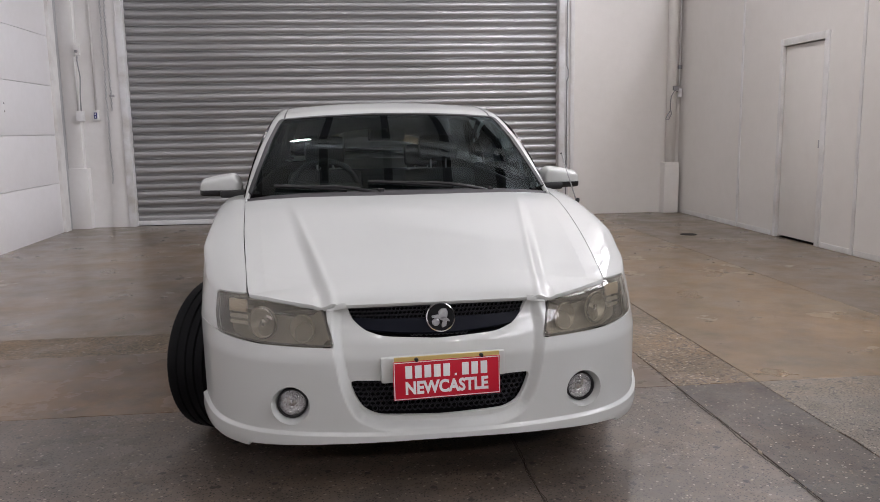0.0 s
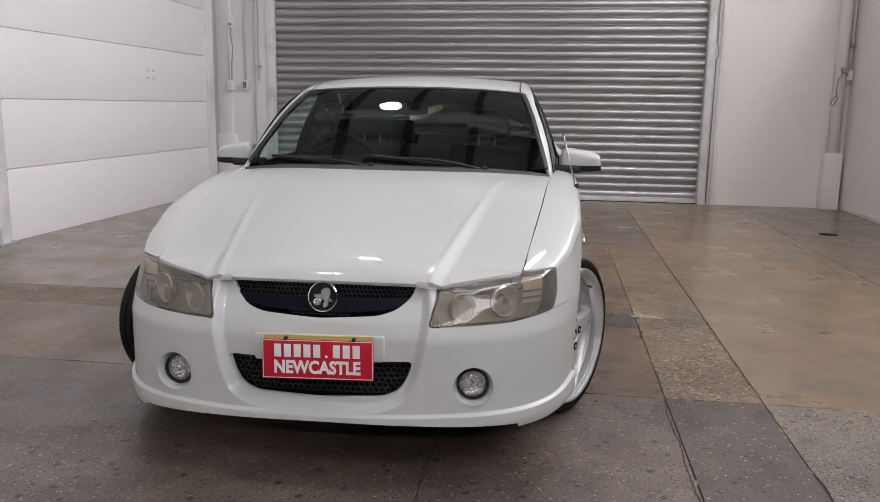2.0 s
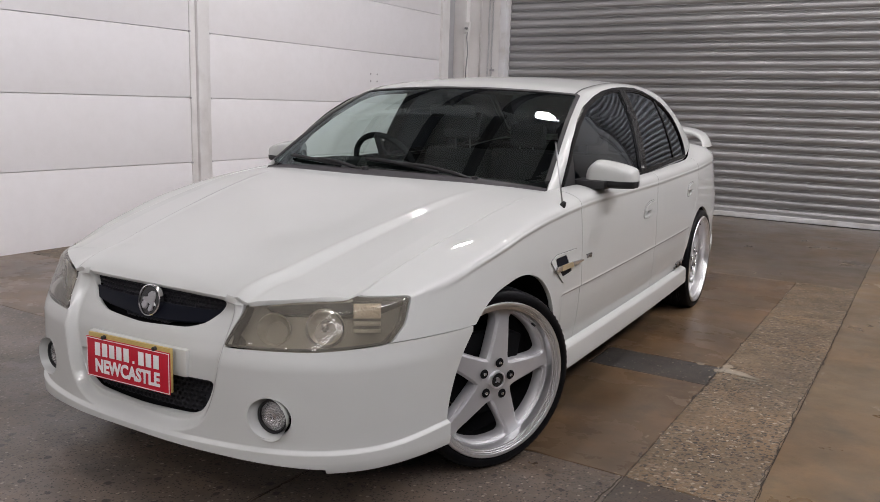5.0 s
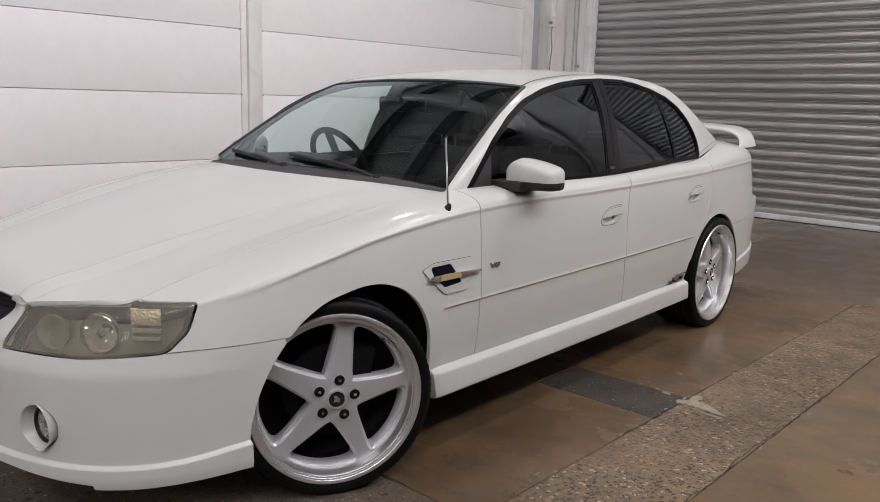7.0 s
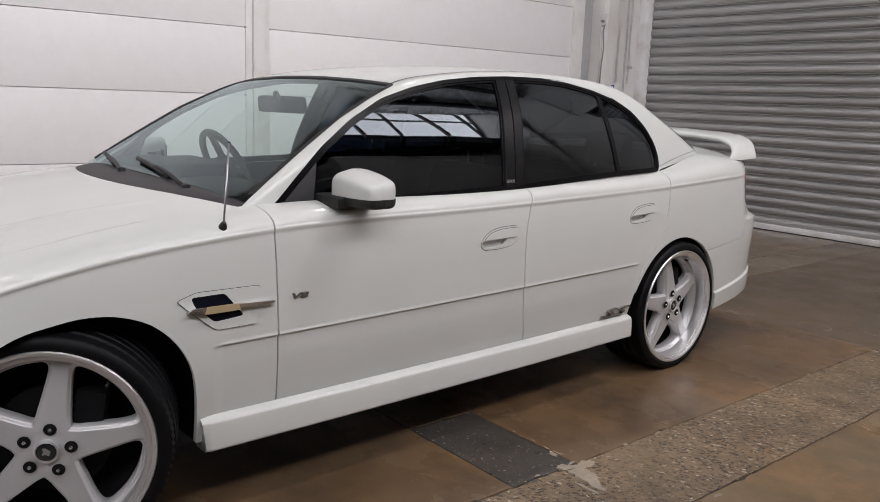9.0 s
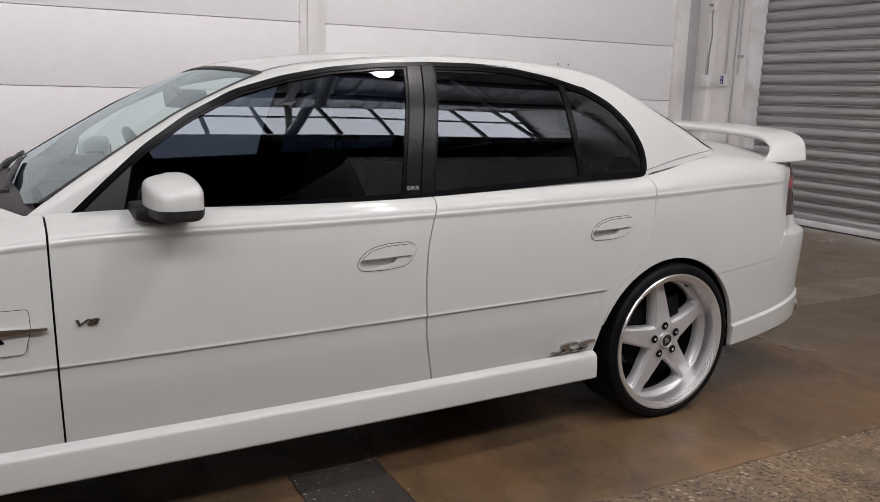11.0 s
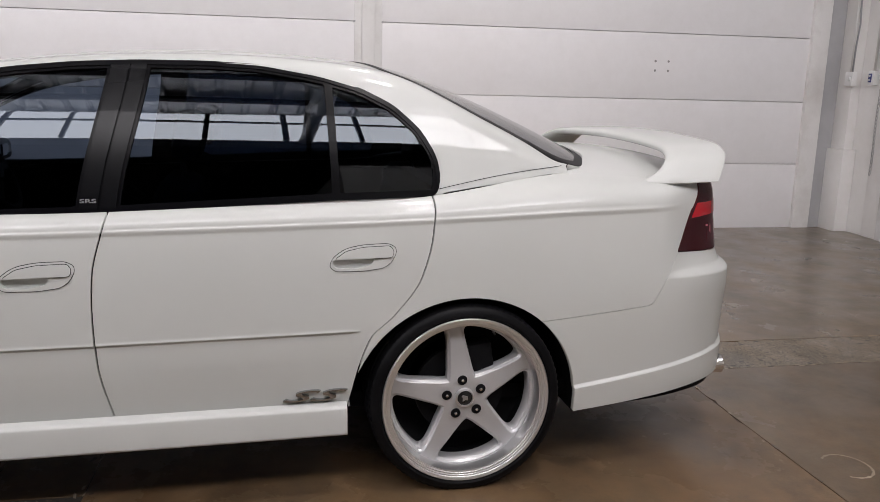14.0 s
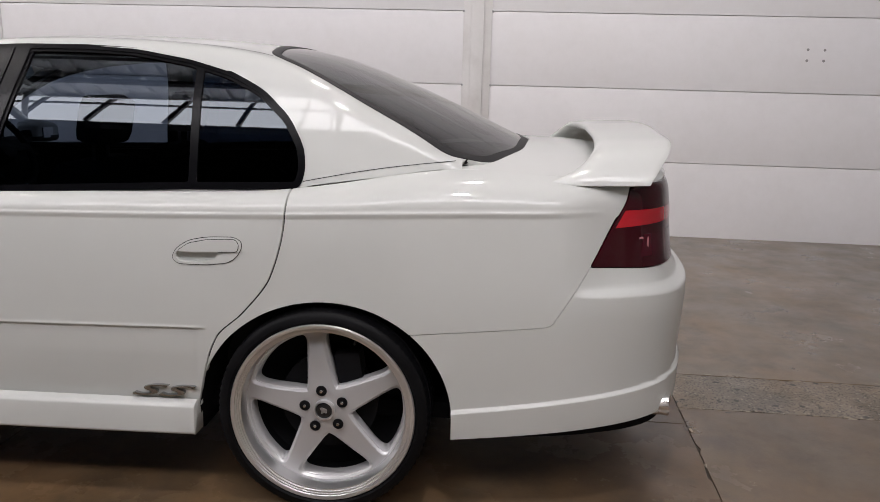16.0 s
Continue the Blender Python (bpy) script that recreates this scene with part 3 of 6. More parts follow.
def spline(xs, ys):
    """A natural cubic spline through knots."""
    xs, ys = np.array(xs, float), np.array(ys, float)
    n, h = len(xs), np.diff(np.array(xs, float))
    A, r = np.eye(n), np.zeros(n)
    for i in range(1, n - 1):
        A[i, i - 1], A[i, i], A[i, i + 1] = h[i - 1], 2 * (h[i - 1] + h[i]), h[i]
        r[i] = 6 * ((ys[i + 1] - ys[i]) / h[i] - (ys[i] - ys[i - 1]) / h[i - 1])
    M = np.linalg.solve(A, r)
    def f(x):
        x = np.clip(np.asarray(x, float), xs[0], xs[-1])
        i = np.clip(np.searchsorted(xs, x) - 1, 0, n - 2)
        a, b = xs[i + 1] - x, x - xs[i]
        return M[i] * a ** 3 / (6 * h[i]) + M[i + 1] * b ** 3 / (6 * h[i]) + (ys[i] / h[i] - M[i] * h[i] / 6) * a + (ys[i + 1] / h[i] - M[i + 1] * h[i] / 6) * b
    return f


def step01(q):
    q = np.clip(q, 0, 1)
    return q * q * (3 - 2 * q)


def poly_sd(a, b, pts):
    """Signed distance to a closed outline: positive inside."""
    a, b = np.asarray(a, float), np.asarray(b, float)
    best, inside = np.full(a.shape, 1e9), np.zeros(a.shape, bool)
    n = len(pts)
    for i in range(n):
        (x0, y0), (x1, y1) = pts[i], pts[(i + 1) % n]
        dx, dy = x1 - x0, y1 - y0
        q = np.clip(((a - x0) * dx + (b - y0) * dy) / (dx * dx + dy * dy + 1e-12), 0, 1)
        best = np.minimum(best, np.hypot(a - x0 - q * dx, b - y0 - q * dy))
        cross = ((y0 > b) != (y1 > b)) & (a < dx * (b - y0) / (dy if abs(dy) > 1e-12 else 1e-12) + x0)
        inside ^= cross
    return np.where(inside, best, -best)


def rounded(pts, r, n=5):
    """An outline with its corners rounded by about r."""
    out = []
    m = len(pts)
    for i in range(m):
        p, a, b = Vector(pts[i]), Vector(pts[i - 1]), Vector(pts[(i + 1) % m])
        da, db = (a - p), (b - p)
        k = min(r, da.length * 0.45, db.length * 0.45)
        s, e = p + da.normalized() * k, p + db.normalized() * k
        for j in range(n + 1):
            q = j / n
            out.append(tuple(s * (1 - q) ** 2 + p * 2 * q * (1 - q) + e * q * q))
    return out


def line_y(pts):
    """Y as a function of Z along a cut line."""
    zs, ys = [p[1] for p in pts], [p[0] for p in pts]
    return curve1(zs, ys)


def skin(name, P, us, vs, keep, mat, depth=0.012, lift=0.0, flip=False, mirror=False):
    """A panel: the part of the surface P(u, v) where every keep function is positive, with its edges turned in."""
    us, vs = np.array(us, float), np.array(vs, float)
    nu, nv = len(us), len(vs)
    U, V = np.meshgrid(us, vs, indexing="ij")
    U, V = U.ravel(), V.ravel()
    polys = [(i * nv + j, (i + 1) * nv + j, (i + 1) * nv + j + 1, i * nv + j + 1) for i in range(nu - 1) for j in range(nv - 1)]
    for f in keep:
        val = f(P(U, V))
        sgn = val >= 0
        edges = {}
        for p in polys:
            for k in range(len(p)):
                a, b = p[k - 1], p[k]
                if sgn[a] != sgn[b]:
                    edges[(min(a, b), max(a, b))] = 0
        if edges:
            ed = np.array(list(edges))
            ins = np.where(sgn[ed[:, 0]], ed[:, 0], ed[:, 1])
            outs = np.where(sgn[ed[:, 0]], ed[:, 1], ed[:, 0])
            lo, hi = np.zeros(len(ed)), np.ones(len(ed))
            for _ in range(14):
                q = (lo + hi) / 2
                fm = f(P(U[ins] + (U[outs] - U[ins]) * q, V[ins] + (V[outs] - V[ins]) * q)) >= 0
                lo, hi = np.where(fm, q, lo), np.where(fm, hi, q)
            base = len(U)
            U, V = np.append(U, U[ins] + (U[outs] - U[ins]) * lo), np.append(V, V[ins] + (V[outs] - V[ins]) * lo)
            for k, e in enumerate(map(tuple, ed)):
                edges[e] = base + k
        fresh = []
        for p in polys:
            q = []
            for k in range(len(p)):
                a, b = p[k - 1], p[k]
                if sgn[a] != sgn[b]:
                    q.append(edges[(min(a, b), max(a, b))])
                if sgn[b]:
                    q.append(b)
            if len(q) > 2:
                fresh.append(tuple(q))
        polys = fresh
    used = sorted({i for p in polys for i in p})
    new_id = {o: k for k, o in enumerate(used)}
    polys = [tuple(new_id[i] for i in p) for p in polys]
    U, V = U[used], V[used]
    pts = P(U, V)
    e = 1e-4
    nrm = np.cross(P(U + e, V) - P(U - e, V), P(U, V + e) - P(U, V - e))
    ln = np.linalg.norm(nrm, axis=1, keepdims=True)
    nrm = nrm / np.maximum(ln, 1e-12)
    if flip:
        nrm, polys = -nrm, [p[::-1] for p in polys]
    pts = pts + nrm * lift
    count = {}
    for p in polys:
        for k in range(len(p)):
            a, b = p[k - 1], p[k]
            count[(a, b)] = count.get((a, b), 0) + 1
    rim = [(a, b) for a, b in count if (b, a) not in count]
    verts, norms, faces = list(pts), list(nrm), list(polys)
    if depth > 0 and rim:
        for a, b in rim:
            pa, pb = pts[a], pts[b]
            ia, ib = pa - nrm[a] * depth, pb - nrm[b] * depth
            side = np.cross(pb - pa, -nrm[a])
            l = np.linalg.norm(side)
            if l < 1e-12:
                continue
            side = -side / l
            k = len(verts)
            verts += [pa, pb, ib, ia]
            norms += [side * 0.6 + nrm[a] * 0.4, side * 0.6 + nrm[b] * 0.4, side, side]
            faces.append((k + 1, k, k + 3, k + 2))
    verts, norms = np.array(verts), np.array(norms)
    if mirror:
        verts[:, 0] *= -1
        norms[:, 0] *= -1
        faces = [p[::-1] for p in faces]
    me = mesh_from(name, verts, faces, mat, True)
    norms = norms / np.maximum(np.linalg.norm(norms, axis=1, keepdims=True), 1e-9)
    me.normals_split_custom_set_from_vertices([tuple(x) for x in norms])
    return me


# lower body: a plan curve with a section that changes along it
FRONT_STATIONS = [  # X, Y, shoulder height, inner top edge X Y Z
    (0.00, -0.862, 0.585, 0.00, -0.757, 0.672), (0.20, -0.855, 0.585, 0.20, -0.757, 0.669),
    (0.38, -0.824, 0.600, 0.36, -0.757, 0.648), (0.55, -0.765, 0.630, 0.48, -0.705, 0.659),
    (0.68, -0.672, 0.640, 0.575, -0.648, 0.669), (0.765, -0.552, 0.652, 0.637, -0.590, 0.676),
    (0.818, -0.41, 0.682, 0.656, -0.46, 0.716), (0.853, -0.25, 0.722, 0.675, -0.29, 0.764),
    (0.882, 0.00, 0.785, 0.705, 0.00, 0.830), (0.893, 0.30, 0.832, 0.728, 0.28, 0.882),
    (0.898, 0.62, 0.860, 0.756, 0.60, 0.912), (0.902, 1.20, 0.870, 0.816, 1.20, 0.917),
]
REAR_STATIONS = [
    (0.902, 1.70, 0.876, 0.834, 1.70, 0.922), (0.897, 2.20, 0.886, 0.820, 2.20, 0.938),
    (0.889, 2.60, 0.896, 0.803, 2.60, 0.952), (0.878, 2.90, 0.906, 0.752, 2.87, 0.985),
    (0.858, 3.20, 0.915, 0.695, 3.17, 1.020), (0.825, 3.45, 0.918, 0.672, 3.45, 1.006),
    (0.765, 3.65, 0.918, 0.655, 3.64, 0.992), (0.67, 3.79, 0.912, 0.585, 3.745, 0.988),
    (0.50, 3.872, 0.910, 0.45, 3.80, 0.988), (0.25, 3.912, 0.910, 0.22, 3.83, 0.990), (0.0, 3.922, 0.910, 0.0, 3.84, 0.990),
]
STATIONS = FRONT_STATIONS + REAR_STATIONS


def body_curves():
    st = np.array(STATIONS)
    front = st[1:4][::-1] * np.array([-1, 1, 1, -1, 1, 1])
    back = st[-4:-1][::-1] * np.array([-1, 1, 1, -1, 1, 1])
    full = np.vstack([front, st, back])
    s = np.concatenate([[0], np.cumsum(np.hypot(np.diff(full[:, 0]), np.diff(full[:, 1])))])
    s -= s[3]
    return s, [spline(s, full[:, k]) for k in range(6)], s[3:3 + len(st)]


S_ALL, BODY, S_ST = body_curves()
S_END = S_ST[-1]
Y_TAB = np.linspace(0, S_END, 4000)
YV_TAB = BODY[1](Y_TAB)


def s_of_y(y):
    return np.interp(y, YV_TAB, Y_TAB)


Z_KN = [0.14, 0.22, 0.30, 0.40, 0.48, 0.535, 0.58, 0.62, 0.67, 0.70, 0.80, 0.92]
FRONT_SECTION = [  # station, outward offset of the side at each height
    (0, [-0.02, 0.0, 0.0, 0.0, 0.0, -0.010, -0.034, -0.06, -0.0788, -0.09, -0.12, -0.15]),
    (3, [-0.02, 0.0, 0.0, 0.0, -0.002, -0.018, -0.038, -0.06, -0.0788, -0.09, -0.12, -0.15]),
    (5, [-0.02, 0.0, 0.0, 0.0, 0.0, -0.010, -0.020, -0.032, -0.0464, -0.055, -0.09, -0.13]),
    (7, [-0.02, 0.0, 0.0, 0.0, 0.0, 0.0, -0.004, -0.010, -0.0200, -0.026, -0.05, -0.09]),
    (8, [-0.02, 0.0, 0.0, 0.0, 0.0, 0.0, -0.002, -0.005, -0.0094, -0.012, -0.028, -0.06]),
]
REAR_SECTION = [
    (10, [-0.075, -0.048, -0.030, -0.010, -0.001, 0.0, -0.001, -0.002, -0.0039, -0.005, -0.012, -0.030]),
    (13, [-0.075, -0.048, -0.030, -0.010, -0.001, 0.0, -0.001, -0.002, -0.0039, -0.005, -0.012, -0.028]),
    (15, [-0.03, -0.01, -0.004, 0.0, 0.0, 0.0, 0.0, -0.002, -0.0045, -0.006, -0.012, -0.026]),
    (16, [-0.035, -0.011, -0.004, 0.0, 0.001, 0.001, 0.001, 0.0, -0.003, -0.005, -0.014, -0.028]),
    (17, [-0.038, -0.012, -0.004, 0.0, 0.001, 0.002, 0.002, 0.001, -0.003, -0.006, -0.018, -0.034]),
    (18, [-0.05, -0.016, -0.004, 0.0, 0.004, 0.008, 0.010, 0.012, 0.010, -0.026, -0.050, -0.062]),
    (22, [-0.05, -0.016, -0.004, 0.0, 0.004, 0.008, 0.010, 0.012, 0.010, -0.026, -0.056, -0.066]),
]
SECTION = FRONT_SECTION + REAR_SECTION
SEC_S = np.array([S_ST[i] for i, _ in SECTION])
SEC_F = [curve1(Z_KN, row) for _, row in SECTION]
NOSE = rounded([(-0.385, 0.72), (0.385, 0.72), (0.362, 0.545), (0.350, 0.48), (0.330, 0.375), (0.292, 0.292), (0.20, 0.254), (-0.20, 0.254), (-0.292, 0.292), (-0.330, 0.375), (-0.350, 0.48), (-0.362, 0.545)], 0.05)
LIP_Z = curve1([-1.0, -0.86, -0.7, -0.6, -0.3, 5.0], [0.258, 0.257, 0.253, 0.254, 0.276, 0.28])


def side_offset(s, z):
    sa = np.abs(s)
    vals = np.stack([f(z) for f in SEC_F])
    i = np.clip(np.searchsorted(SEC_S, sa) - 1, 0, len(SEC_S) - 2)
    q = step01((sa - SEC_S[i]) / (SEC_S[i + 1] - SEC_S[i]))
    k = np.arange(len(sa))
    return vals[i, k] * (1 - q) + vals[i + 1, k] * q


def plan(s):
    """Point, outward direction and top edge of the body at s (negative on the far side)."""
    sa, sg = np.abs(s), np.where(s < 0, -1.0, 1.0)
    e = 1e-3
    dx, dy = BODY[0](sa + e) - BODY[0](sa - e), BODY[1](sa + e) - BODY[1](sa - e)
    l = np.hypot(dx, dy)
    return sg, BODY[0](sa), BODY[1](sa), dy / l, -dx / l


def P_body(s, v):
    """v from 0 to 1 runs up the side to the shoulder, from 1 to 2 over it to the top edge."""
    s, v = np.asarray(s, float), np.asarray(v, float)
    sa = np.abs(s)
    sg, cx, cy, nx, ny = plan(s)
    zc = BODY[2](sa)
    z0 = 0.14
    z = z0 + (zc - z0) * np.clip(v, 0, 1)
    ridge = np.clip((3.6 - cy) / 0.2, 0, 1) * np.clip((cy + 0.42) / 0.3, 0, 1) * (1 + 0.4 * np.clip((0.55 - cy) / 0.3, 0, 1))
    mould = np.clip((cy - 0.40) / 0.03, 0, 1) * np.clip((2.44 - cy) / 0.03, 0, 1)
    zm = 0.533 + 0.012 * (cy - 0.4)
    frontal = np.clip((-0.5 - cy) / 0.1, 0, 1)

    def inset(zz):
        return 0.034 * step01(poly_sd(cx, zz, NOSE) / 0.028) * frontal

    d = side_offset(s, z) + 0.0045 * ridge * np.exp(-((z - zc + 0.005) / 0.008) ** 2) - inset(z)
    d = d - 0.006 * mould * (1 - step01((z - zm + 0.009) / 0.009)) * np.clip((z - 0.25) / 0.2, 0, 1) + 0.0018 * mould * np.exp(-((z - zm) / 0.0045) ** 2)
    lipz = LIP_Z(cy)
    d = d + 0.013 * step01((lipz - z) / 0.012) * np.clip((-0.2 - cy) / 0.05, 0, 1)
    rl = np.clip((cy - 3.12) / 0.02, 0, 1)
    rz = 0.330 + (cy - 3.16) * 0.105
    d = d + 0.012 * step01((rz - z) / 0.012) * rl
    x, y = cx + nx * d, cy + ny * d
    # over the shoulder
    e = 0.004
    d2 = side_offset(s, zc) 
    d1 = side_offset(s, zc - e)
    lean = (d2 - d1) / e
    tx, ty, tz = BODY[3](sa), BODY[4](sa), BODY[5](sa)
    q = np.clip(v - 1, 0, 1)
    h = 0.8 * (tz - zc)
    top = v > 1
    ds = d2 + 0.0045 * ridge * np.exp(-(0.005 / 0.008) ** 2) - inset(zc)
    ax, ay = cx + nx * ds, cy + ny * ds
    kx, ky, kz = ax + nx * lean * h, ay + ny * lean * h, zc + h
    bx = ax * (1 - q) ** 2 + 2 * q * (1 - q) * kx + tx * q * q
    by = ay * (1 - q) ** 2 + 2 * q * (1 - q) * ky + ty * q * q
    bz = zc * (1 - q) ** 2 + 2 * q * (1 - q) * kz + tz * q * q
    return np.stack([np.where(top, bx, x) * sg, np.where(top, by, y), np.where(top, bz, z)], axis=-1)


def srange(y0, y1, step=0.014):
    a, b = float(s_of_y(y0)), float(s_of_y(y1))
    return np.linspace(a, b, max(3, int((b - a) / step)))


V_SIDE = np.concatenate([np.linspace(0.0, 0.32, 78), np.linspace(0.32, 0.48, 18)[1:], np.linspace(0.48, 0.59, 30)[1:], np.linspace(0.59, 1, 46)[1:], np.linspace(1, 2, 15)[1:]])
G = 0.0028
AX_R = 2.785


def arch(p, yc, zc, a, b):
    return (np.hypot((p[:, 1] - yc) / a, np.maximum(p[:, 2] - zc, 0) / b) - 1) * 0.37


ARCH_F = rounded([(-0.345, 0.10), (-0.353, 0.293), (-0.329, 0.388), (-0.288, 0.474), (-0.226, 0.553), (-0.180, 0.592), (-0.098, 0.638), (0.033, 0.664),
                  (0.118, 0.662), (0.214, 0.632), (0.290, 0.566), (0.338, 0.478), (0.350, 0.37), (0.352, 0.10)], 0.06, 3)


def arch_f(p):
    return -poly_sd(p[:, 1], p[:, 2], ARCH_F)


def arch_r(p):
    return arch(p, 2.783, 0.29, 0.376, 0.356)


CAR = pose(1.01, 4.26, 0, 0, 0, 1.5)
car = thing("sedan_car", "white four-door sedan with silver five-spoke wheels and rear spoiler", "car", m=CAR)

GAP_FD = line_y([(0.616, 0.20), (0.612, 0.308), (0.606, 0.526), (0.602, 0.908), (0.602, 1.0)])
GAP_MD = line_y([(1.735, 0.20), (1.721, 0.292), (1.682, 0.50), (1.677, 0.65), (1.682, 0.745), (1.724, 0.919), (1.74, 1.0)])
GAP_RD = line_y([(2.40, 0.30), (2.47, 0.53), (2.548, 0.605), (2.63, 0.716), (2.668, 0.868), (2.674, 0.97), (2.674, 1.1)])
HEADLAMP = rounded([(0.350, 0.538), (0.384, 0.655), (0.44, 0.70), (0.60, 0.71), (0.648, 0.679), (0.756, 0.676), (0.762, 0.60), (0.750, 0.553), (0.60, 0.541)], 0.012)
GRILLE = rounded([(-0.308, 0.72), (0.308, 0.72), (0.306, 0.650), (0.290, 0.618), (0.250, 0.582), (0.19, 0.563), (0.0, 0.552), (-0.19, 0.563), (-0.250, 0.582), (-0.290, 0.618), (-0.306, 0.650)], 0.022)
INTAKE = rounded([(-0.306, 0.420), (0.306, 0.420), (0.288, 0.365), (0.262, 0.322), (0.215, 0.300), (0.0, 0.291), (-0.215, 0.300), (-0.262, 0.322), (-0.288, 0.365)], 0.022)
FOG = (0.496, 0.343, 0.061)
REAR_GAP = [(3.00, 0.553), (3.425, 0.585), (3.442, 0.593), (3.548, 0.757), (3.62, 0.90)]
TAIL = rounded([(3.546, 0.757), (3.648, 0.94), (3.672, 1.03), (3.95, 1.03), (3.95, 0.743), (3.74, 0.743)], 0.01)


def bumper_zone(p):
    return np.maximum(np.minimum(0.553 - 0.004 * np.clip(p[:, 1] + 0.5, 0, 1) - p[:, 2], -p[:, 1]), 0.372 - np.abs(p[:, 0]))


def lamp_zone(p):
    return np.minimum(poly_sd(np.abs(p[:, 0]), p[:, 2], HEADLAMP), -0.3 - p[:, 1])


def front_bottom(p):
    return p[:, 2] - np.where(np.abs(p[:, 0]) < 0.645, 0.229 - 0.030 * (p[:, 0] / 0.645) ** 2, 0.186 + np.clip(p[:, 1] + 0.62, 0, 1) * 0.03)


S_F = float(s_of_y(-0.24))
part("front_bumper", skin("front_bumper", P_body, np.linspace(-S_F, S_F, 400), V_SIDE, [
    front_bottom, arch_f, lambda p: bumper_zone(p) - G * 0.5, lambda p: -lamp_zone(p) - G,
    lambda p: -poly_sd(p[:, 0], p[:, 2], GRILLE), lambda p: -poly_sd(p[:, 0], p[:, 2], INTAKE),
    lambda p: np.hypot(np.abs(p[:, 0]) - FOG[0], p[:, 2] - FOG[1]) - FOG[2]], M_PAINT, 0.02), car)

SIDES = (("left", False), ("right", True))
HANDLES = ((1.538, 0.752), (2.448, 0.784))
HANDLE_RING = rounded([(-0.104, -0.024), (-0.092, 0.004), (-0.055, 0.030), (0.0, 0.041), (0.078, 0.043), (0.101, 0.030), (0.102, 0.010), (0.086, -0.018), (0.062, -0.034), (0.0, -0.042), (-0.085, -0.041)], 0.022)
HANDLE_LEVER = rounded([(-0.086, -0.004), (-0.052, 0.020), (0.0, 0.031), (0.082, 0.034), (0.092, 0.020), (0.088, 0.000)], 0.010)
HANDLE_SCOOP = rounded([(-0.088, -0.002), (0.036, 0.000), (0.024, -0.024), (-0.020, -0.033), (-0.078, -0.033), (-0.093, -0.018)], 0.010)


def about(p, at, outline):
    """Signed distance to a small outline drawn about a point of the car's side."""
    return poly_sd(p[:, 1] - at[0], p[:, 2] - at[1], outline)


DOOR_END = []
for side, mir in SIDES:
    part("front_fender", skin("front_fender", P_body, srange(-0.80, 0.62), V_SIDE, [
        lambda p: -bumper_zone(p) - G * 0.5, lambda p: -lamp_zone(p) - G, arch_f, lambda p: GAP_FD(p[:, 2]) - G - p[:, 1],
        lambda p: p[:, 2] - 0.24], M_PAINT, 0.016, mirror=mir), car)
    door_f = part("front_door", skin("front_door", P_body, srange(0.59, 1.76), V_SIDE, [
        lambda p: p[:, 1] - GAP_FD(p[:, 2]) - G, lambda p: GAP_MD(p[:, 2]) - G - p[:, 1], lambda p: p[:, 2] - 0.26, lambda p: -about(p, HANDLES[0], HANDLE_SCOOP)], M_PAINT, 0.016, mirror=mir), car)
    door_r = part("rear_door", skin("rear_door", P_body, srange(1.64, 2.70), V_SIDE, [
        lambda p: p[:, 1] - GAP_MD(p[:, 2]) - G, lambda p: GAP_RD(p[:, 2]) - G - p[:, 1], lambda p: p[:, 2] - 0.26, arch_r, lambda p: -about(p, HANDLES[1], HANDLE_SCOOP)], M_PAINT, 0.016, mirror=mir), car)
    DOOR_END.append((door_f, door_r))
    part("rear_quarter", skin("rear_quarter", P_body, srange(2.36, 3.80), V_SIDE, [
        lambda p: p[:, 1] - GAP_RD(p[:, 2]) - G, arch_r, lambda p: np.maximum(p[:, 2] - 0.305, p[:, 1] - 2.75), lambda p: -poly_sd(p[:, 1], p[:, 2], REAR_GAP + [(4.2, 0.90), (4.2, 0.0), (3.0, 0.0)]) - G,
        lambda p: -poly_sd(p[:, 1], p[:, 2], TAIL) - G], M_PAINT, 0.016, mirror=mir), car)

S_R0 = float(s_of_y(3.0))
RB = np.linspace(S_R0, 2 * S_END - S_R0, 200)


def P_rear(s, v):
    s = np.asarray(s, float)
    p = P_body(np.where(s > S_END, 2 * S_END - s, s), v)
    p[:, 0] = np.where(s > S_END, -p[:, 0], p[:, 0])
    return p


part("rear_bumper", skin("rear_bumper", P_rear, RB, V_SIDE, [
    lambda p: poly_sd(p[:, 1], p[:, 2], REAR_GAP + [(4.2, 0.90), (4.2, 0.0), (3.0, 0.0)]) - G * 0, arch_r,
    lambda p: p[:, 2] - 0.238 - np.clip(p[:, 1] - 3.16, 0, 1) * 0.075,
    lambda p: -poly_sd(p[:, 1], p[:, 2], TAIL) - G, lambda p: 0.78 - p[:, 2]], M_PAINT, 0.02), car)
tail_panel = part("tail_panel", skin("tail_panel", P_rear, np.linspace(float(s_of_y(3.72)), 2 * S_END - float(s_of_y(3.72)), 90), V_SIDE, [
    lambda p: p[:, 2] - 0.784, lambda p: 0.47 - np.abs(p[:, 0])], M_PAINT, 0.016), car)

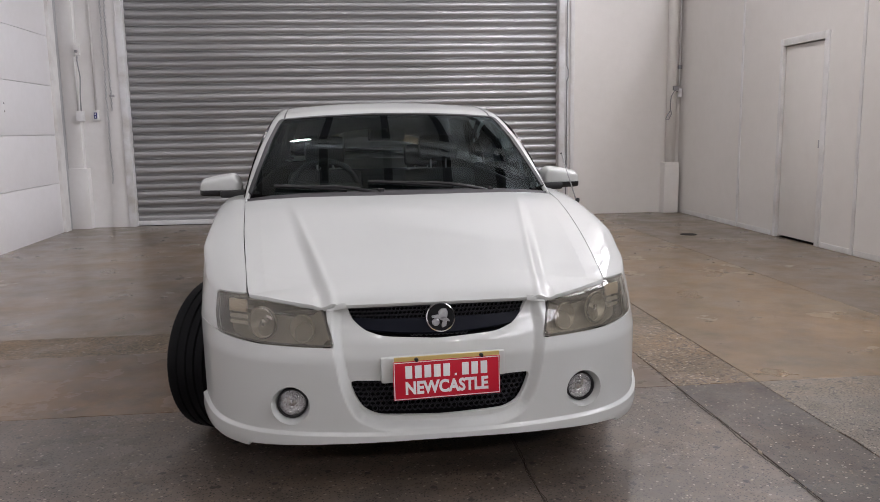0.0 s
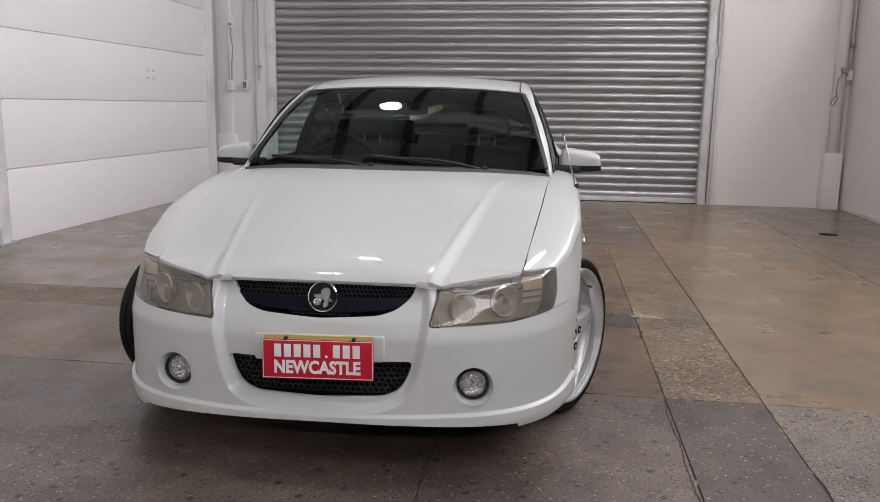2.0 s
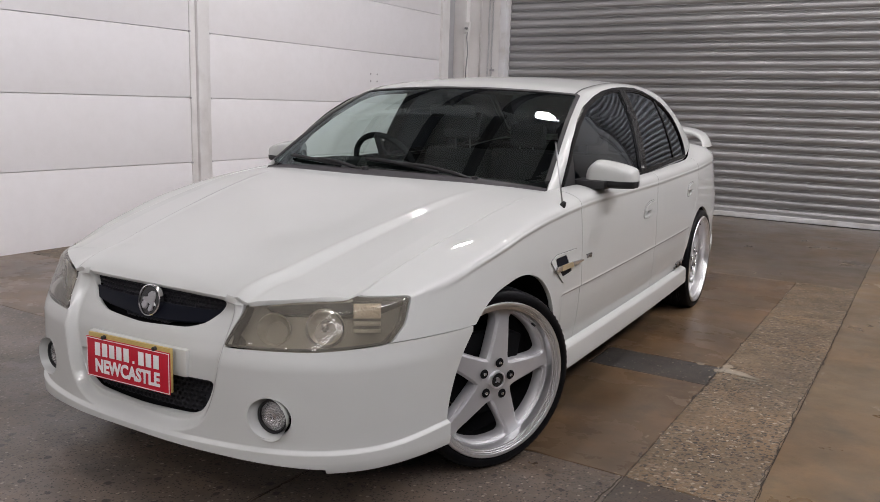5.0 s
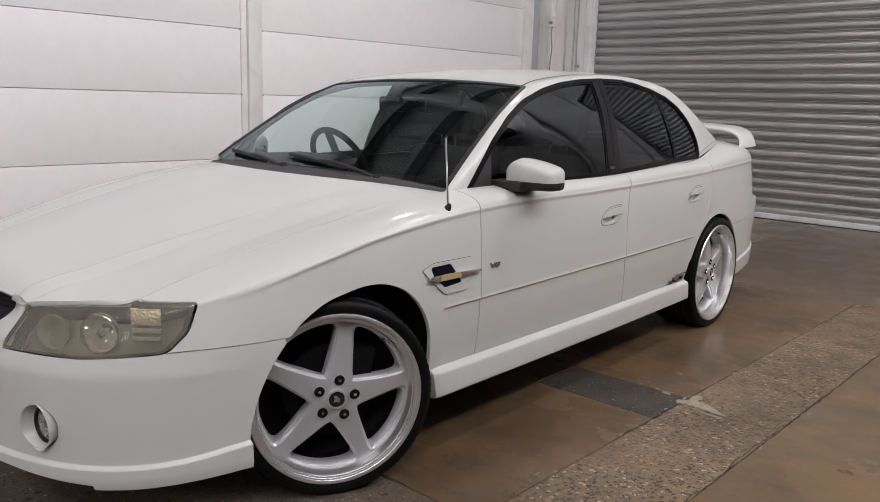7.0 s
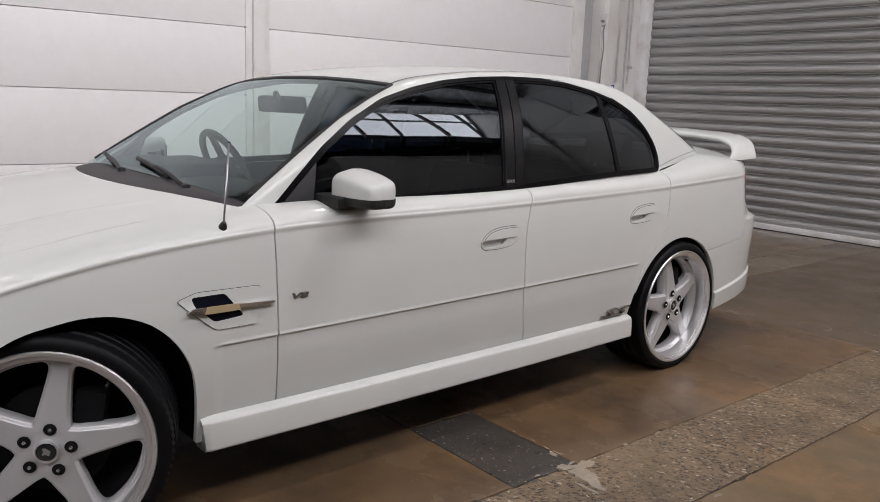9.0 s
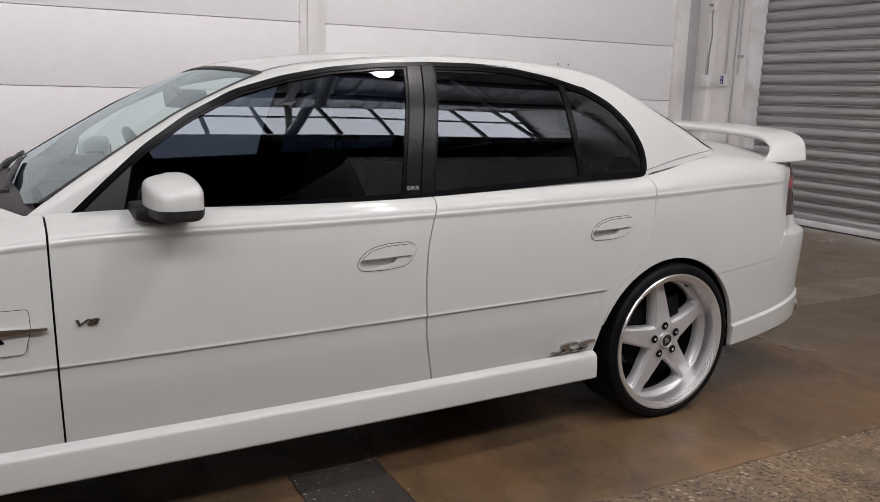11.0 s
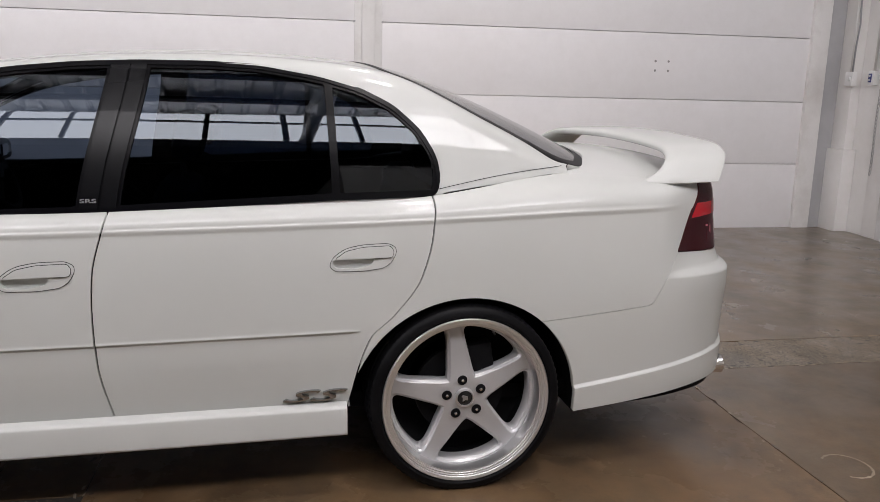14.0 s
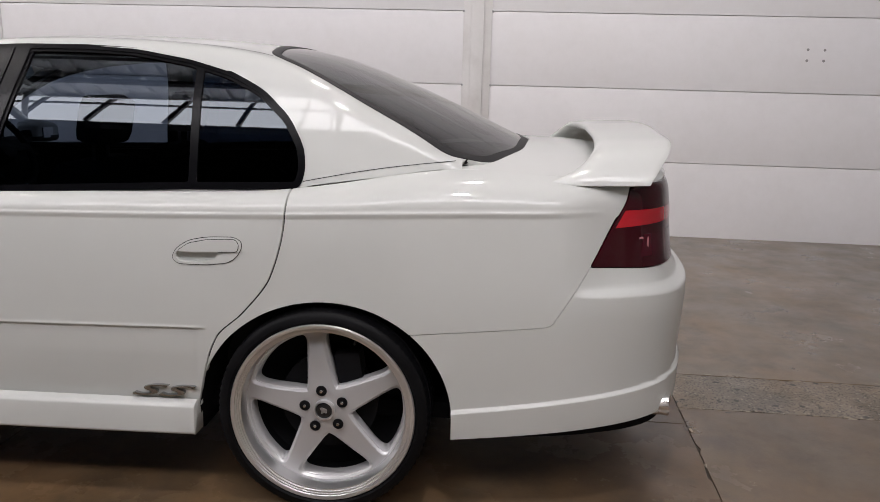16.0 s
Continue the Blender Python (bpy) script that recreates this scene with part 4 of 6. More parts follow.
# sills
def P_sill(y, v):
    s = s_of_y(np.asarray(y, float))
    sg, cx, cy, nx, ny = plan(s)
    rise = np.clip(cy - 0.39, 0, 2.1) * 0.004
    zt = curve1([0, 0.12, 0.25, 0.8, 0.93, 1.0], [0.318, 0.309, 0.300, 0.226, 0.214, 0.212])(v) + rise
    d = curve1([0, 0.12, 0.25, 0.8, 0.93, 1.0], [-0.020, 0.004, 0.010, 0.014, 0.002, -0.06])(v)
    d = d - 0.010 * step01((0.385 - cy) / 0.03)
    return np.stack([cx + nx * d, cy + ny * d, zt], axis=-1)


for side, mir in SIDES:
    part("side_skirt", skin("side_skirt", P_sill, np.linspace(0.352, 2.405, 62), np.linspace(0, 1, 26), [
        lambda p: p[:, 1] - 0.360 - 0.10 * np.clip(0.30 - p[:, 2], 0, 0.1), lambda p: 2.398 - p[:, 1]], M_PAINT, 0.05, flip=True, mirror=mir), car)

# bonnet
HC = spline([-0.80, -0.76, -0.70, -0.60, -0.40, -0.10, 0.20, 0.45], [0.648, 0.680, 0.711, 0.740, 0.788, 0.852, 0.908, 0.940])
TOPX = curve1(BODY[4](S_ST[3:11]), BODY[3](S_ST[3:11]))
TOPZ = curve1(BODY[4](S_ST[3:11]), BODY[5](S_ST[3:11]))


def hood_front(x):
    return curve1([0, 0.20, 0.36, 0.48, 0.575, 0.637], [-0.757, -0.757, -0.755, -0.705, -0.648, -0.590])(np.abs(x))


def P_hood(x, w):
    """w from 0 at the nose to 1 at the rear edge."""
    x, w = np.asarray(x, float), np.asarray(w, float)
    ax = np.abs(x)
    y1 = 0.372 + 0.193 * (ax / 0.74) ** 2.2
    y = hood_front(np.minimum(ax, 0.637)) * (1 - w) + y1 * w
    ye = np.clip(y, -0.59, 0.5)
    ex, ez = TOPX(ye), TOPZ(ye)
    q = np.clip(ax / ex, 0, 1.2)
    yc = np.where(y < 0, y + (-0.772 - hood_front(np.minimum(ax, 0.637))) * np.clip(-y / 0.7, 0, 1), y)
    zc = HC(yc)
    z = zc + (ez - zc) * q ** 2.4 * np.where(y > -0.59, 1, np.clip((y + 0.80) / 0.21, 0, 1) ** 0.0)
    cr = 0.345 + (np.clip(y, -0.77, 0.35) + 0.77) * 0.165
    fade = np.clip((0.38 - y) / 0.75, 0, 1) ** 0.8
    z = z - 0.016 * fade * step01((ax - cr) / 0.045) * np.clip((0.9 - q) / 0.3, 0, 1) + 0.0035 * fade * np.exp(-((ax - cr) / 0.014) ** 2)
    front = np.clip(w / 0.035, 0, 1)
    z = z - 0.008 * (1 - front) ** 2 * np.clip((0.38 - ax) / 0.05, 0, 1)
    z = z + 0.006 * np.clip((ax - 0.385) / 0.03, 0, 1) * np.clip(1 - w / 0.16, 0, 1)
    return np.stack([x, y, z], axis=-1)


def hood_edge(p):
    ye = np.clip(p[:, 1], -0.59, 0.6)
    return TOPX(ye) - 0.004 - np.abs(p[:, 0])


part("bonnet", skin("bonnet", P_hood, np.linspace(-0.76, 0.76, 240), np.concatenate([np.linspace(0, 0.1, 14), np.linspace(0.1, 1, 70)[1:]]), [hood_edge], M_PAINT, 0.018), car)

# greenhouse: tumblehome sides and a roof line, blended
XB = curve1([0.2, 0.65, 1.2, 1.7, 2.3, 2.7, 2.95, 3.2, 3.6], [0.735, 0.763, 0.798, 0.812, 0.802, 0.788, 0.758, 0.715, 0.66])
ROOF = spline([0.30, 0.42, 0.56, 0.80, 1.00, 1.15, 1.24, 1.40, 1.65, 1.95, 2.25, 2.48, 2.65, 2.80, 3.10, 3.42, 3.70],
              [0.785, 0.866, 0.957, 1.107, 1.224, 1.300, 1.335, 1.366, 1.392, 1.404, 1.398, 1.380, 1.352, 1.306, 1.185, 1.036, 0.90])
PLANK = curve1([0.0, 1.0, 1.4, 1.9, 2.4, 2.9, 3.6], [0.06, 0.08, 0.05, 0.0, -0.06, -0.34, -0.36])


def green_in(x, y, z):
    dz = np.maximum(z - 0.9, 0)
    side = XB(y) - 0.22 * dz - 0.40 * dz * dz - x
    crown = 0.085 - 0.058 * np.clip((1.25 - y) / 0.28, 0, 1)
    top = (ROOF(y - PLANK(y) * x * x) - crown * x * x - z) * 0.86
    k = 0.032
    h = np.clip(0.5 + 0.5 * (top - side) / k, 0, 1)
    return top * (1 - h) + side * h - k * h * (1 - h)


def P_green(y, th):
    y, th = np.asarray(y, float), np.asarray(th, float)
    c, s = np.cos(th), np.sin(th)
    lo, hi = np.zeros(y.shape), np.full(y.shape, 1.3)
    for _ in range(40):
        m = (lo + hi) / 2
        ok = green_in(np.abs(c) * m, y, 0.84 + s * m) > 0
        lo, hi = np.where(ok, m, lo), np.where(ok, hi, m)
    return np.stack([c * lo, y, 0.84 + s * lo], axis=-1)


SIDE_WIN = rounded([(0.640, 0.886), (0.752, 0.990), (0.862, 1.086), (0.992, 1.174), (1.135, 1.245), (1.29, 1.290), (1.45, 1.321), (1.62, 1.340), (1.80, 1.350),
                    (2.00, 1.352), (2.16, 1.345), (2.33, 1.318), (2.46, 1.283), (2.565, 1.232), (2.648, 1.158), (2.697, 1.075), (2.706, 1.010), (2.692, 0.955), (2.36, 0.946), (1.72, 0.916), (1.10, 0.900)], 0.03, 3)
WS = rounded([(-0.756, 0.52), (0.756, 0.52), (0.606, 1.252), (0.50, 1.238), (0.28, 1.218), (0.0, 1.210), (-0.28, 1.218), (-0.50, 1.238), (-0.606, 1.252)], 0.035)
RW = rounded([(-0.560, 2.55), (-0.3, 2.505), (0.0, 2.49), (0.3, 2.505), (0.560, 2.55), (0.628, 2.86), (0.682, 3.135), (0.60, 3.245), (0.35, 3.345), (0.0, 3.378), (-0.35, 3.345), (-0.60, 3.245), (-0.682, 3.135), (-0.628, 2.86)], 0.07, 8)


def sd_side(p):
    return np.where(p[:, 2] > 0.87, poly_sd(p[:, 1], p[:, 2], SIDE_WIN), -0.2)


def sd_ws(p):
    return poly_sd(p[:, 0], p[:, 1], WS)


def sd_rw(p):
    return poly_sd(p[:, 0], p[:, 1], RW)


def side_band(p):
    return np.minimum(sd_side(p), np.abs(p[:, 0]) - 0.585)


def cabin_base(p):
    ax = np.abs(p[:, 0])
    yb = np.clip(p[:, 1], -0.5, 3.7)
    zt = curve1(BODY[4](S_ST[3:20]), BODY[5](S_ST[3:20]))(yb)
    return p[:, 2] - zt - 0.0015 + 0.008 * np.clip((2.72 - p[:, 1]) / 0.02, 0, 1)


TH = np.concatenate([np.radians(np.linspace(2, 62, 62)), np.radians(np.linspace(62, 118, 40))[1:], np.radians(np.linspace(118, 178, 62))[1:]])
shell_y = np.linspace(0.50, 3.42, 200)


def deck_line(p):
    ax = np.abs(p[:, 0])
    return 3.16 + 0.0 * ax - p[:, 1] + np.clip((0.66 - ax), 0, 1) * 2


roof_panel = part("roof_panel", skin("roof_panel", P_green, shell_y, TH, [
    cabin_base, lambda p: -side_band(p), lambda p: -sd_ws(p), lambda p: -sd_rw(p), deck_line,
    lambda p: np.maximum(p[:, 1] - 0.60, p[:, 2] - 0.90)], M_PAINT, 0.02), car)

# windscreen, rear window and their black edges
TH_TOP = np.radians(np.linspace(8, 172, 130))
windscreen = part("windscreen", skin("windscreen", P_green, np.linspace(0.50, 1.30, 50), TH_TOP, [lambda p: sd_ws(p) - 0.016, lambda p: p[:, 2] - 0.90], M_GLASS_F, 0, -0.003), car, "clear windscreen reflecting the roof")
part("windscreen_seal", skin("windscreen_seal", P_green, np.linspace(0.50, 1.32, 90), TH_TOP, [lambda p: sd_ws(p) + 0.001, lambda p: 0.019 - sd_ws(p), lambda p: p[:, 2] - 0.90], M_RUBBER, 0.02, 0.001), car, "black rubber windscreen seal")
rear_window = part("rear_window", skin("rear_window", P_green, np.linspace(2.45, 3.45, 70), TH_TOP, [lambda p: sd_rw(p) - 0.024], M_GLASS_R, 0, 0.0), car, "dark tinted rear window")
part("rear_window_seal", skin("rear_window_seal", P_green, np.linspace(2.45, 3.45, 130), TH_TOP, [lambda p: sd_rw(p) + 0.001, lambda p: 0.027 - sd_rw(p)], M_RUBBER, 0.02, 0.003), car, "black rubber window seal")

# side windows: black surround, panes, pillars
B_LINE = line_y([(1.690, 0.86), (1.693, 0.91), (1.777, 1.345), (1.79, 1.5)])
DIV = line_y([(2.375, 0.90), (2.375, 0.95), (2.362, 1.30), (2.36, 1.4)])


def P_wall(y, z):
    """The doors' upper frames and panes: the plain leaning side of the cabin."""
    y, z = np.asarray(y, float), np.asarray(z, float)
    dz = np.maximum(z - 0.9, 0)
    x = XB(y) - 0.22 * dz - 0.40 * dz * dz - 0.008 * np.clip((z - 1.2) / 0.12, 0, 1)
    return np.stack([x, y, z], axis=-1)


Z_WIN = np.linspace(0.872, 1.375, 100)


def pane_zone(p):
    """Positive inside one of the three panes."""
    sd = sd_side(p) - 0.020
    y, z = p[:, 1], p[:, 2]
    b, dv = B_LINE(z), DIV(z)
    f = np.minimum(b - 0.062 - y, sd)
    f = np.minimum(f, y - 0.80 - (z - 0.9) * 0.25)
    r = np.minimum(np.minimum(y - b - 0.058, dv - 0.012 - y), sd)
    q = np.minimum(y - dv - 0.012, sd)
    return f, r, q


for k, (side, mir) in enumerate(SIDES):
    yy = np.linspace(0.60, 2.74, 156)
    surround = part("window_surround", skin("window_surround", P_wall, yy, Z_WIN, [
        lambda p: sd_side(p) + 0.001, lambda p: 0.013 - sd_side(p)], M_TRIMB, 0.035, 0.005, mirror=mir), car, "satin black window surround")
    part("window_frame", skin("window_frame", P_wall, yy, Z_WIN, [lambda p: sd_side(p) - 0.011, lambda p: -np.max(np.stack(pane_zone(p)), axis=0)], M_TRIMB, 0.012, 0.001, mirror=mir), surround, "black door window frame")
    for nm, idx in (("front_window", 0), ("rear_side_window", 1), ("quarter_window", 2)):
        if mir and idx == 0:
            continue  # the driver's window is wound down
        ob = part(nm, skin(nm, P_wall, yy, Z_WIN, [lambda p, i=idx: pane_zone(p)[i]], M_GLASS_S, 0, -0.004, mirror=mir), surround, "dark tinted glass")
    part("sail_panel", skin("sail_panel", P_wall, np.linspace(0.60, 0.92, 60), Z_WIN, [lambda p: sd_side(p) - 0.018, lambda p: 0.796 + (p[:, 2] - 0.9) * 0.25 - p[:, 1]], M_BLACKP, 0.008, 0.006, mirror=mir), surround, "dark grey plastic mirror corner panel")
    part("pillar_cover", skin("pillar_cover", P_wall, np.linspace(1.6, 1.86, 150), Z_WIN, [
        lambda p: sd_side(p) - 0.013, lambda p: 0.050 - np.abs(p[:, 1] - B_LINE(p[:, 2]) + 0.002), lambda p: np.abs(p[:, 1] - B_LINE(p[:, 2]) - 0.001) - 0.003], M_PILLAR, 0.012, 0.006, mirror=mir), surround, "brushed black door pillar covers")

# roof ditches and the seams over the rear quarters
def ditch_x(y):
    return curve1([1.20, 1.30, 1.7, 2.2, 2.55, 2.70], [0.585, 0.580, 0.576, 0.572, 0.566, 0.56])(y)


for side, mir in SIDES:
    part("roof_ditch", skin("roof_ditch", P_green, np.linspace(1.24, 2.56, 90), np.radians(np.linspace(30, 60, 240)), [
        lambda p: 0.0045 - np.abs(p[:, 0] - ditch_x(p[:, 1]))], M_RUBBER, 0.0, 0.0015, mirror=mir), car, "black rubber roof ditch strip")
    part("pillar_seam", skin("pillar_seam", P_green, np.linspace(2.70, 3.14, 50), np.radians(np.linspace(5, 40, 400)), [
        lambda p: 0.0010 - np.abs(p[:, 2] - 0.977 - (p[:, 1] - 2.70) * 0.148 - 0.008 * np.sin((p[:, 1] - 2.7) * 7))], M_RUBBER, 0.0, 0.0012, mirror=mir), car, "thin body seam")

# boot lid and scuttle
def P_deck(x, y):
    x, y = np.asarray(x, float), np.asarray(y, float)
    c = spline([3.05, 3.30, 3.50, 3.70, 3.80, 3.86], [1.075, 1.068, 1.066, 1.046, 1.018, 0.985])(y)
    e = curve1(BODY[4](S_ST[14:20]), BODY[5](S_ST[14:20]))(y)
    ex = curve1(BODY[4](S_ST[14:20]), BODY[3](S_ST[14:20]))(y)
    q = np.clip(np.abs(x) / ex, 0, 1.3)
    return np.stack([x, y, c + (e - c) * q ** 2.2], axis=-1)


def deck_edge(p):
    return curve1(BODY[4](S_ST[14:23]), np.maximum(BODY[3](S_ST[14:23]), 0.0))(p[:, 1]) - 0.004 - np.abs(p[:, 0])


boot = part("boot_lid", skin("boot_lid", P_deck, np.linspace(-0.72, 0.72, 90), np.linspace(3.10, 3.86, 50), [
    deck_edge, lambda p: -sd_rw(p) - 0.003], M_PAINT, 0.016), car)


def P_cowl(x, w):
    x, w = np.asarray(x, float), np.asarray(w, float)
    ax = np.abs(x)
    y0 = 0.376 + 0.193 * (ax / 0.74) ** 2.2
    y1 = np.maximum(0.60 - 0.02 * ax, y0 + 0.004)
    z0 = P_hood(x, np.ones_like(x))[:, 2]
    y = y0 + (y1 - y0) * w
    z = z0 + 0.004 * np.sin(w * 3.14) + 0.010 * w
    return np.stack([x, y, z], axis=-1)


scuttle = part("scuttle_panel", skin("scuttle_panel", P_cowl, np.linspace(-0.765, 0.765, 90), np.linspace(0, 1, 12), [lambda p: 0.752 - np.abs(p[:, 0])], M_COWL, 0.02), car, "faded grey plastic scuttle below the windscreen")


# dark inner body, arch liners and underside
for side, mir in SIDES:
    part("inner_body", skin("inner_body", P_body, srange(-0.84, 3.9, 0.04), np.concatenate([np.linspace(0.12, 1, 24), np.linspace(1, 1.95, 6)[1:]]), [
        lambda p: arch(p, 0.012, 0.30, 0.40, 0.39), lambda p: arch(p, 2.783, 0.29, 0.40, 0.38), lambda p: p[:, 2] - 0.235,
        lambda p: np.maximum(-0.72 - p[:, 1], np.maximum(np.abs(p[:, 0]) - 0.80, p[:, 1] + 0.35)) * 0 + np.where(p[:, 1] < -0.36, -1.0, 1.0)],
        M_DARK, 0, -0.024, mirror=mir), car)


def liner(yc, zc, r, x0, x1):
    verts, faces = [], []
    n = 26
    for k in range(n + 1):
        w = math.pi * (1.0 - k / n * 1.0)
        y, z = yc + r * 1.02 * math.cos(w), zc + r * math.sin(w)
        if k in (0, n):
            z = 0.22
        xo = min(abs(x1), float(BODY[0](s_of_y(y))) - 0.030) * (1 if x1 > 0 else -1)
        verts += [(x0, y, z), (xo, y, z)]
    for k in range(n):
        faces.append((2 * k, 2 * k + 1, 2 * k + 3, 2 * k + 2))
    faces.append(tuple(2 * k for k in range(n + 1)))
    return mesh_from("arch_liner", verts, faces, M_DARK, True)


for sx in (1, -1):
    part("arch_liner", liner(0.012, 0.30, 0.392, 0.42 * sx, 0.862 * sx), car)
    part("arch_liner", liner(2.783, 0.29, 0.382, 0.48 * sx, 0.868 * sx), car)
part("underside", box("underside", (-0.72, 0.42, 0.165), (0.72, 2.36, 0.245), M_DARK, 0), car)
part("undertray", box("undertray", (-0.54, -0.62, 0.185), (0.54, 0.41, 0.245), M_DARK, 0), car)
part("undertray", box("undertray", (-0.50, 2.37, 0.195), (0.50, 3.55, 0.275), M_DARK, 0), car)
part("engine_bay", box("engine_bay", (-0.60, -0.60, 0.25), (0.60, 0.40, 0.62), M_DARK, 0.02), car)


# points on the skin
def skin_table(us, vs, P):
    U, V = np.meshgrid(us, vs, indexing="ij")
    return P(U.ravel(), V.ravel()), U.ravel(), V.ravel()


TAB_F = skin_table(np.linspace(-1.15, 1.15, 620), np.linspace(0.05, 1.95, 240), P_body)
TAB_S = skin_table(srange(-0.5, 3.7, 0.006), np.linspace(0.05, 1.98, 200), P_body)


def at_skin(tab, i, j, a, b, P=P_body):
    """The skin's point and outward direction where its coordinates i and j are a and b."""
    pts, U, V = tab
    k = int(np.argmin((pts[:, i] - a) ** 2 + (pts[:, j] - b) ** 2))
    u, v, e = U[k:k + 1], V[k:k + 1], 1e-3
    n = np.cross(P(u + e, v) - P(u - e, v), P(u, v + e) - P(u, v - e))[0]
    n = n / np.linalg.norm(n)
    return Vector(pts[k]), Vector(n)


def frame_at(p, n, up=(0, 0, 1)):
    """A pose whose z looks out along n and whose y is up."""
    n = Vector(n).normalized()
    x = Vector(up).cross(n).normalized()
    y = n.cross(x)
    m = Matrix((x, y, n)).transposed().to_4x4()
    m.translation = p
    return m


# headlamps
def lens_mat(name, tint, haze, hazecol):
    m = glass_mat(name, tint)
    t = m.node_tree
    out = t.nodes["Material Output"]
    old = out.inputs[0].links[0].from_socket
    df = t.nodes.new("ShaderNodeBsdfDiffuse")
    df.inputs[0].default_value = (*hazecol, 1)
    mx = t.nodes.new("ShaderNodeMixShader")
    c = ramp(t, noise_tex(t, coords(t), 7, 4), [(0.3, (haze * 0.6,) * 3), (0.7, (haze * 1.4,) * 3)])
    t.links.new(c, mx.inputs[0])
    t.links.new(old, mx.inputs[1])
    t.links.new(df.outputs[0], mx.inputs[2])
    t.links.new(mx.outputs[0], out.inputs[0])
    return m


M_LENS = lens_mat("hazed_lens", (0.93, 0.90, 0.83), 0.20, (0.52, 0.48, 0.40))
M_CLEAR = glass_mat("clear_lens", (0.95, 0.95, 0.95))
M_BUCKET = material("lamp_bucket", (0.20, 0.185, 0.155), 0.4, 0.2)
M_REFL = material("lamp_reflector", (0.60, 0.57, 0.49), 0.36, 0.5)
M_AMBER = material("amber_reflector", (0.80, 0.69, 0.54), 0.3, 0.4)


def facet(m, scale, strength=0.35):
    """Faceted pressing of a reflector."""
    t, b = mat_nodes(m)
    vo = t.nodes.new("ShaderNodeTexVoronoi")
    vo.inputs["Scale"].default_value = scale
    t.links.new(coords(t, (1, 1, 0.4)), vo.inputs["Vector"])
    bump(t, b, vo.outputs["Distance"], strength, 0.012)


facet(M_REFL, 55)
facet(M_AMBER, 130)


def bowl(name, r, depth, mat, steps=32):
    return lathe(name, [(0.0001, -depth), (r * 0.45, -depth * 0.86), (r * 0.8, -depth * 0.5), (r, 0.0), (r * 1.06, 0.004), (r * 1.10, -0.004)], mat, steps, "Z", 50)


for side, mir in SIDES:
    sx = -1 if mir else 1
    lens = part("headlamp", skin("headlamp", P_body, srange(-0.84, -0.30, 0.012), V_SIDE, [lambda p: lamp_zone(p) - 0.001], M_LENS, 0.006, 0.001, mirror=mir), car, "hazed yellowing clear headlamp")
    part("bucket", skin("bucket", P_body, srange(-0.84, -0.30, 0.02), V_SIDE[::2], [lambda p: lamp_zone(p) + 0.004], M_BUCKET, 0, -0.060, mirror=mir), lens, "grey lamp housing")
    part("edge_trim", skin("edge_trim", P_body, srange(-0.84, -0.30, 0.012), V_SIDE, [lambda p: lamp_zone(p) - 0.0006, lambda p: 0.007 - lamp_zone(p)], M_BLACKP, 0.004, -0.002, mirror=mir), lens, "black lamp edge")
    for nm, ax, az, r, dep, mt, out in (("projector", 0.604, 0.606, 0.052, 0.036, M_REFL, 0.034), ("high_beam", 0.466, 0.602, 0.044, 0.034, M_REFL, 0.040)):
        p, n = at_skin(TAB_F, 0, 2, ax, az)
        d = (Vector((0.52, -0.86, 0.02))).normalized()
        q = p - n * out
        m = frame_at(Vector((q.x * sx, q.y, q.z)), (d.x * sx, d.y, d.z))
        part(nm, bowl(nm, r, dep, mt), lens, "round chrome reflector", m)
        if nm == "projector":
            part("ring", lathe("ring", [(r * 0.96, 0.0), (r * 1.0, 0.008), (r * 1.07, 0.006), (r * 1.08, -0.004)], M_CHROME, 40, "Z"), lens, "thin bright ring", m)
            part("bulb", lathe("bulb", [(0.0001, 0.0), (0.012, -0.004), (0.013, -0.03), (0.02, -0.032)], M_CHROME, 20, "Z"), lens, "", m)
    p, n = at_skin(TAB_F, 0, 2, 0.700, 0.630)
    for nm, dz, h, mt in (("indicator", 0.018, 0.044, M_AMBER), ("parking_lamp", -0.020, 0.014, M_REFL), ("parking_lamp", -0.042, 0.012, M_REFL)):
        d = Vector((0.62, -0.78, 0.05)).normalized()
        q = p - n * 0.030 + Vector((0, 0, dz))
        m = frame_at(Vector((q.x * sx, q.y, q.z)), (d.x * sx, d.y, d.z))
        part(nm, box(nm, (-0.040, -h / 2, -0.01), (0.040, h / 2, 0.0), mt, 0.004), lens, "", m)

# grille with honeycomb mesh, bar and badge
grille = part("grille", skin("grille", P_body, np.linspace(-0.45, 0.45, 60), V_SIDE[::2], [lambda p: poly_sd(p[:, 0], p[:, 2], GRILLE) + 0.02, lambda p: -0.6 - p[:, 1], lambda p: 0.632 - p[:, 2]], M_DARK, 0, -0.050), car, "dark honeycomb grille")


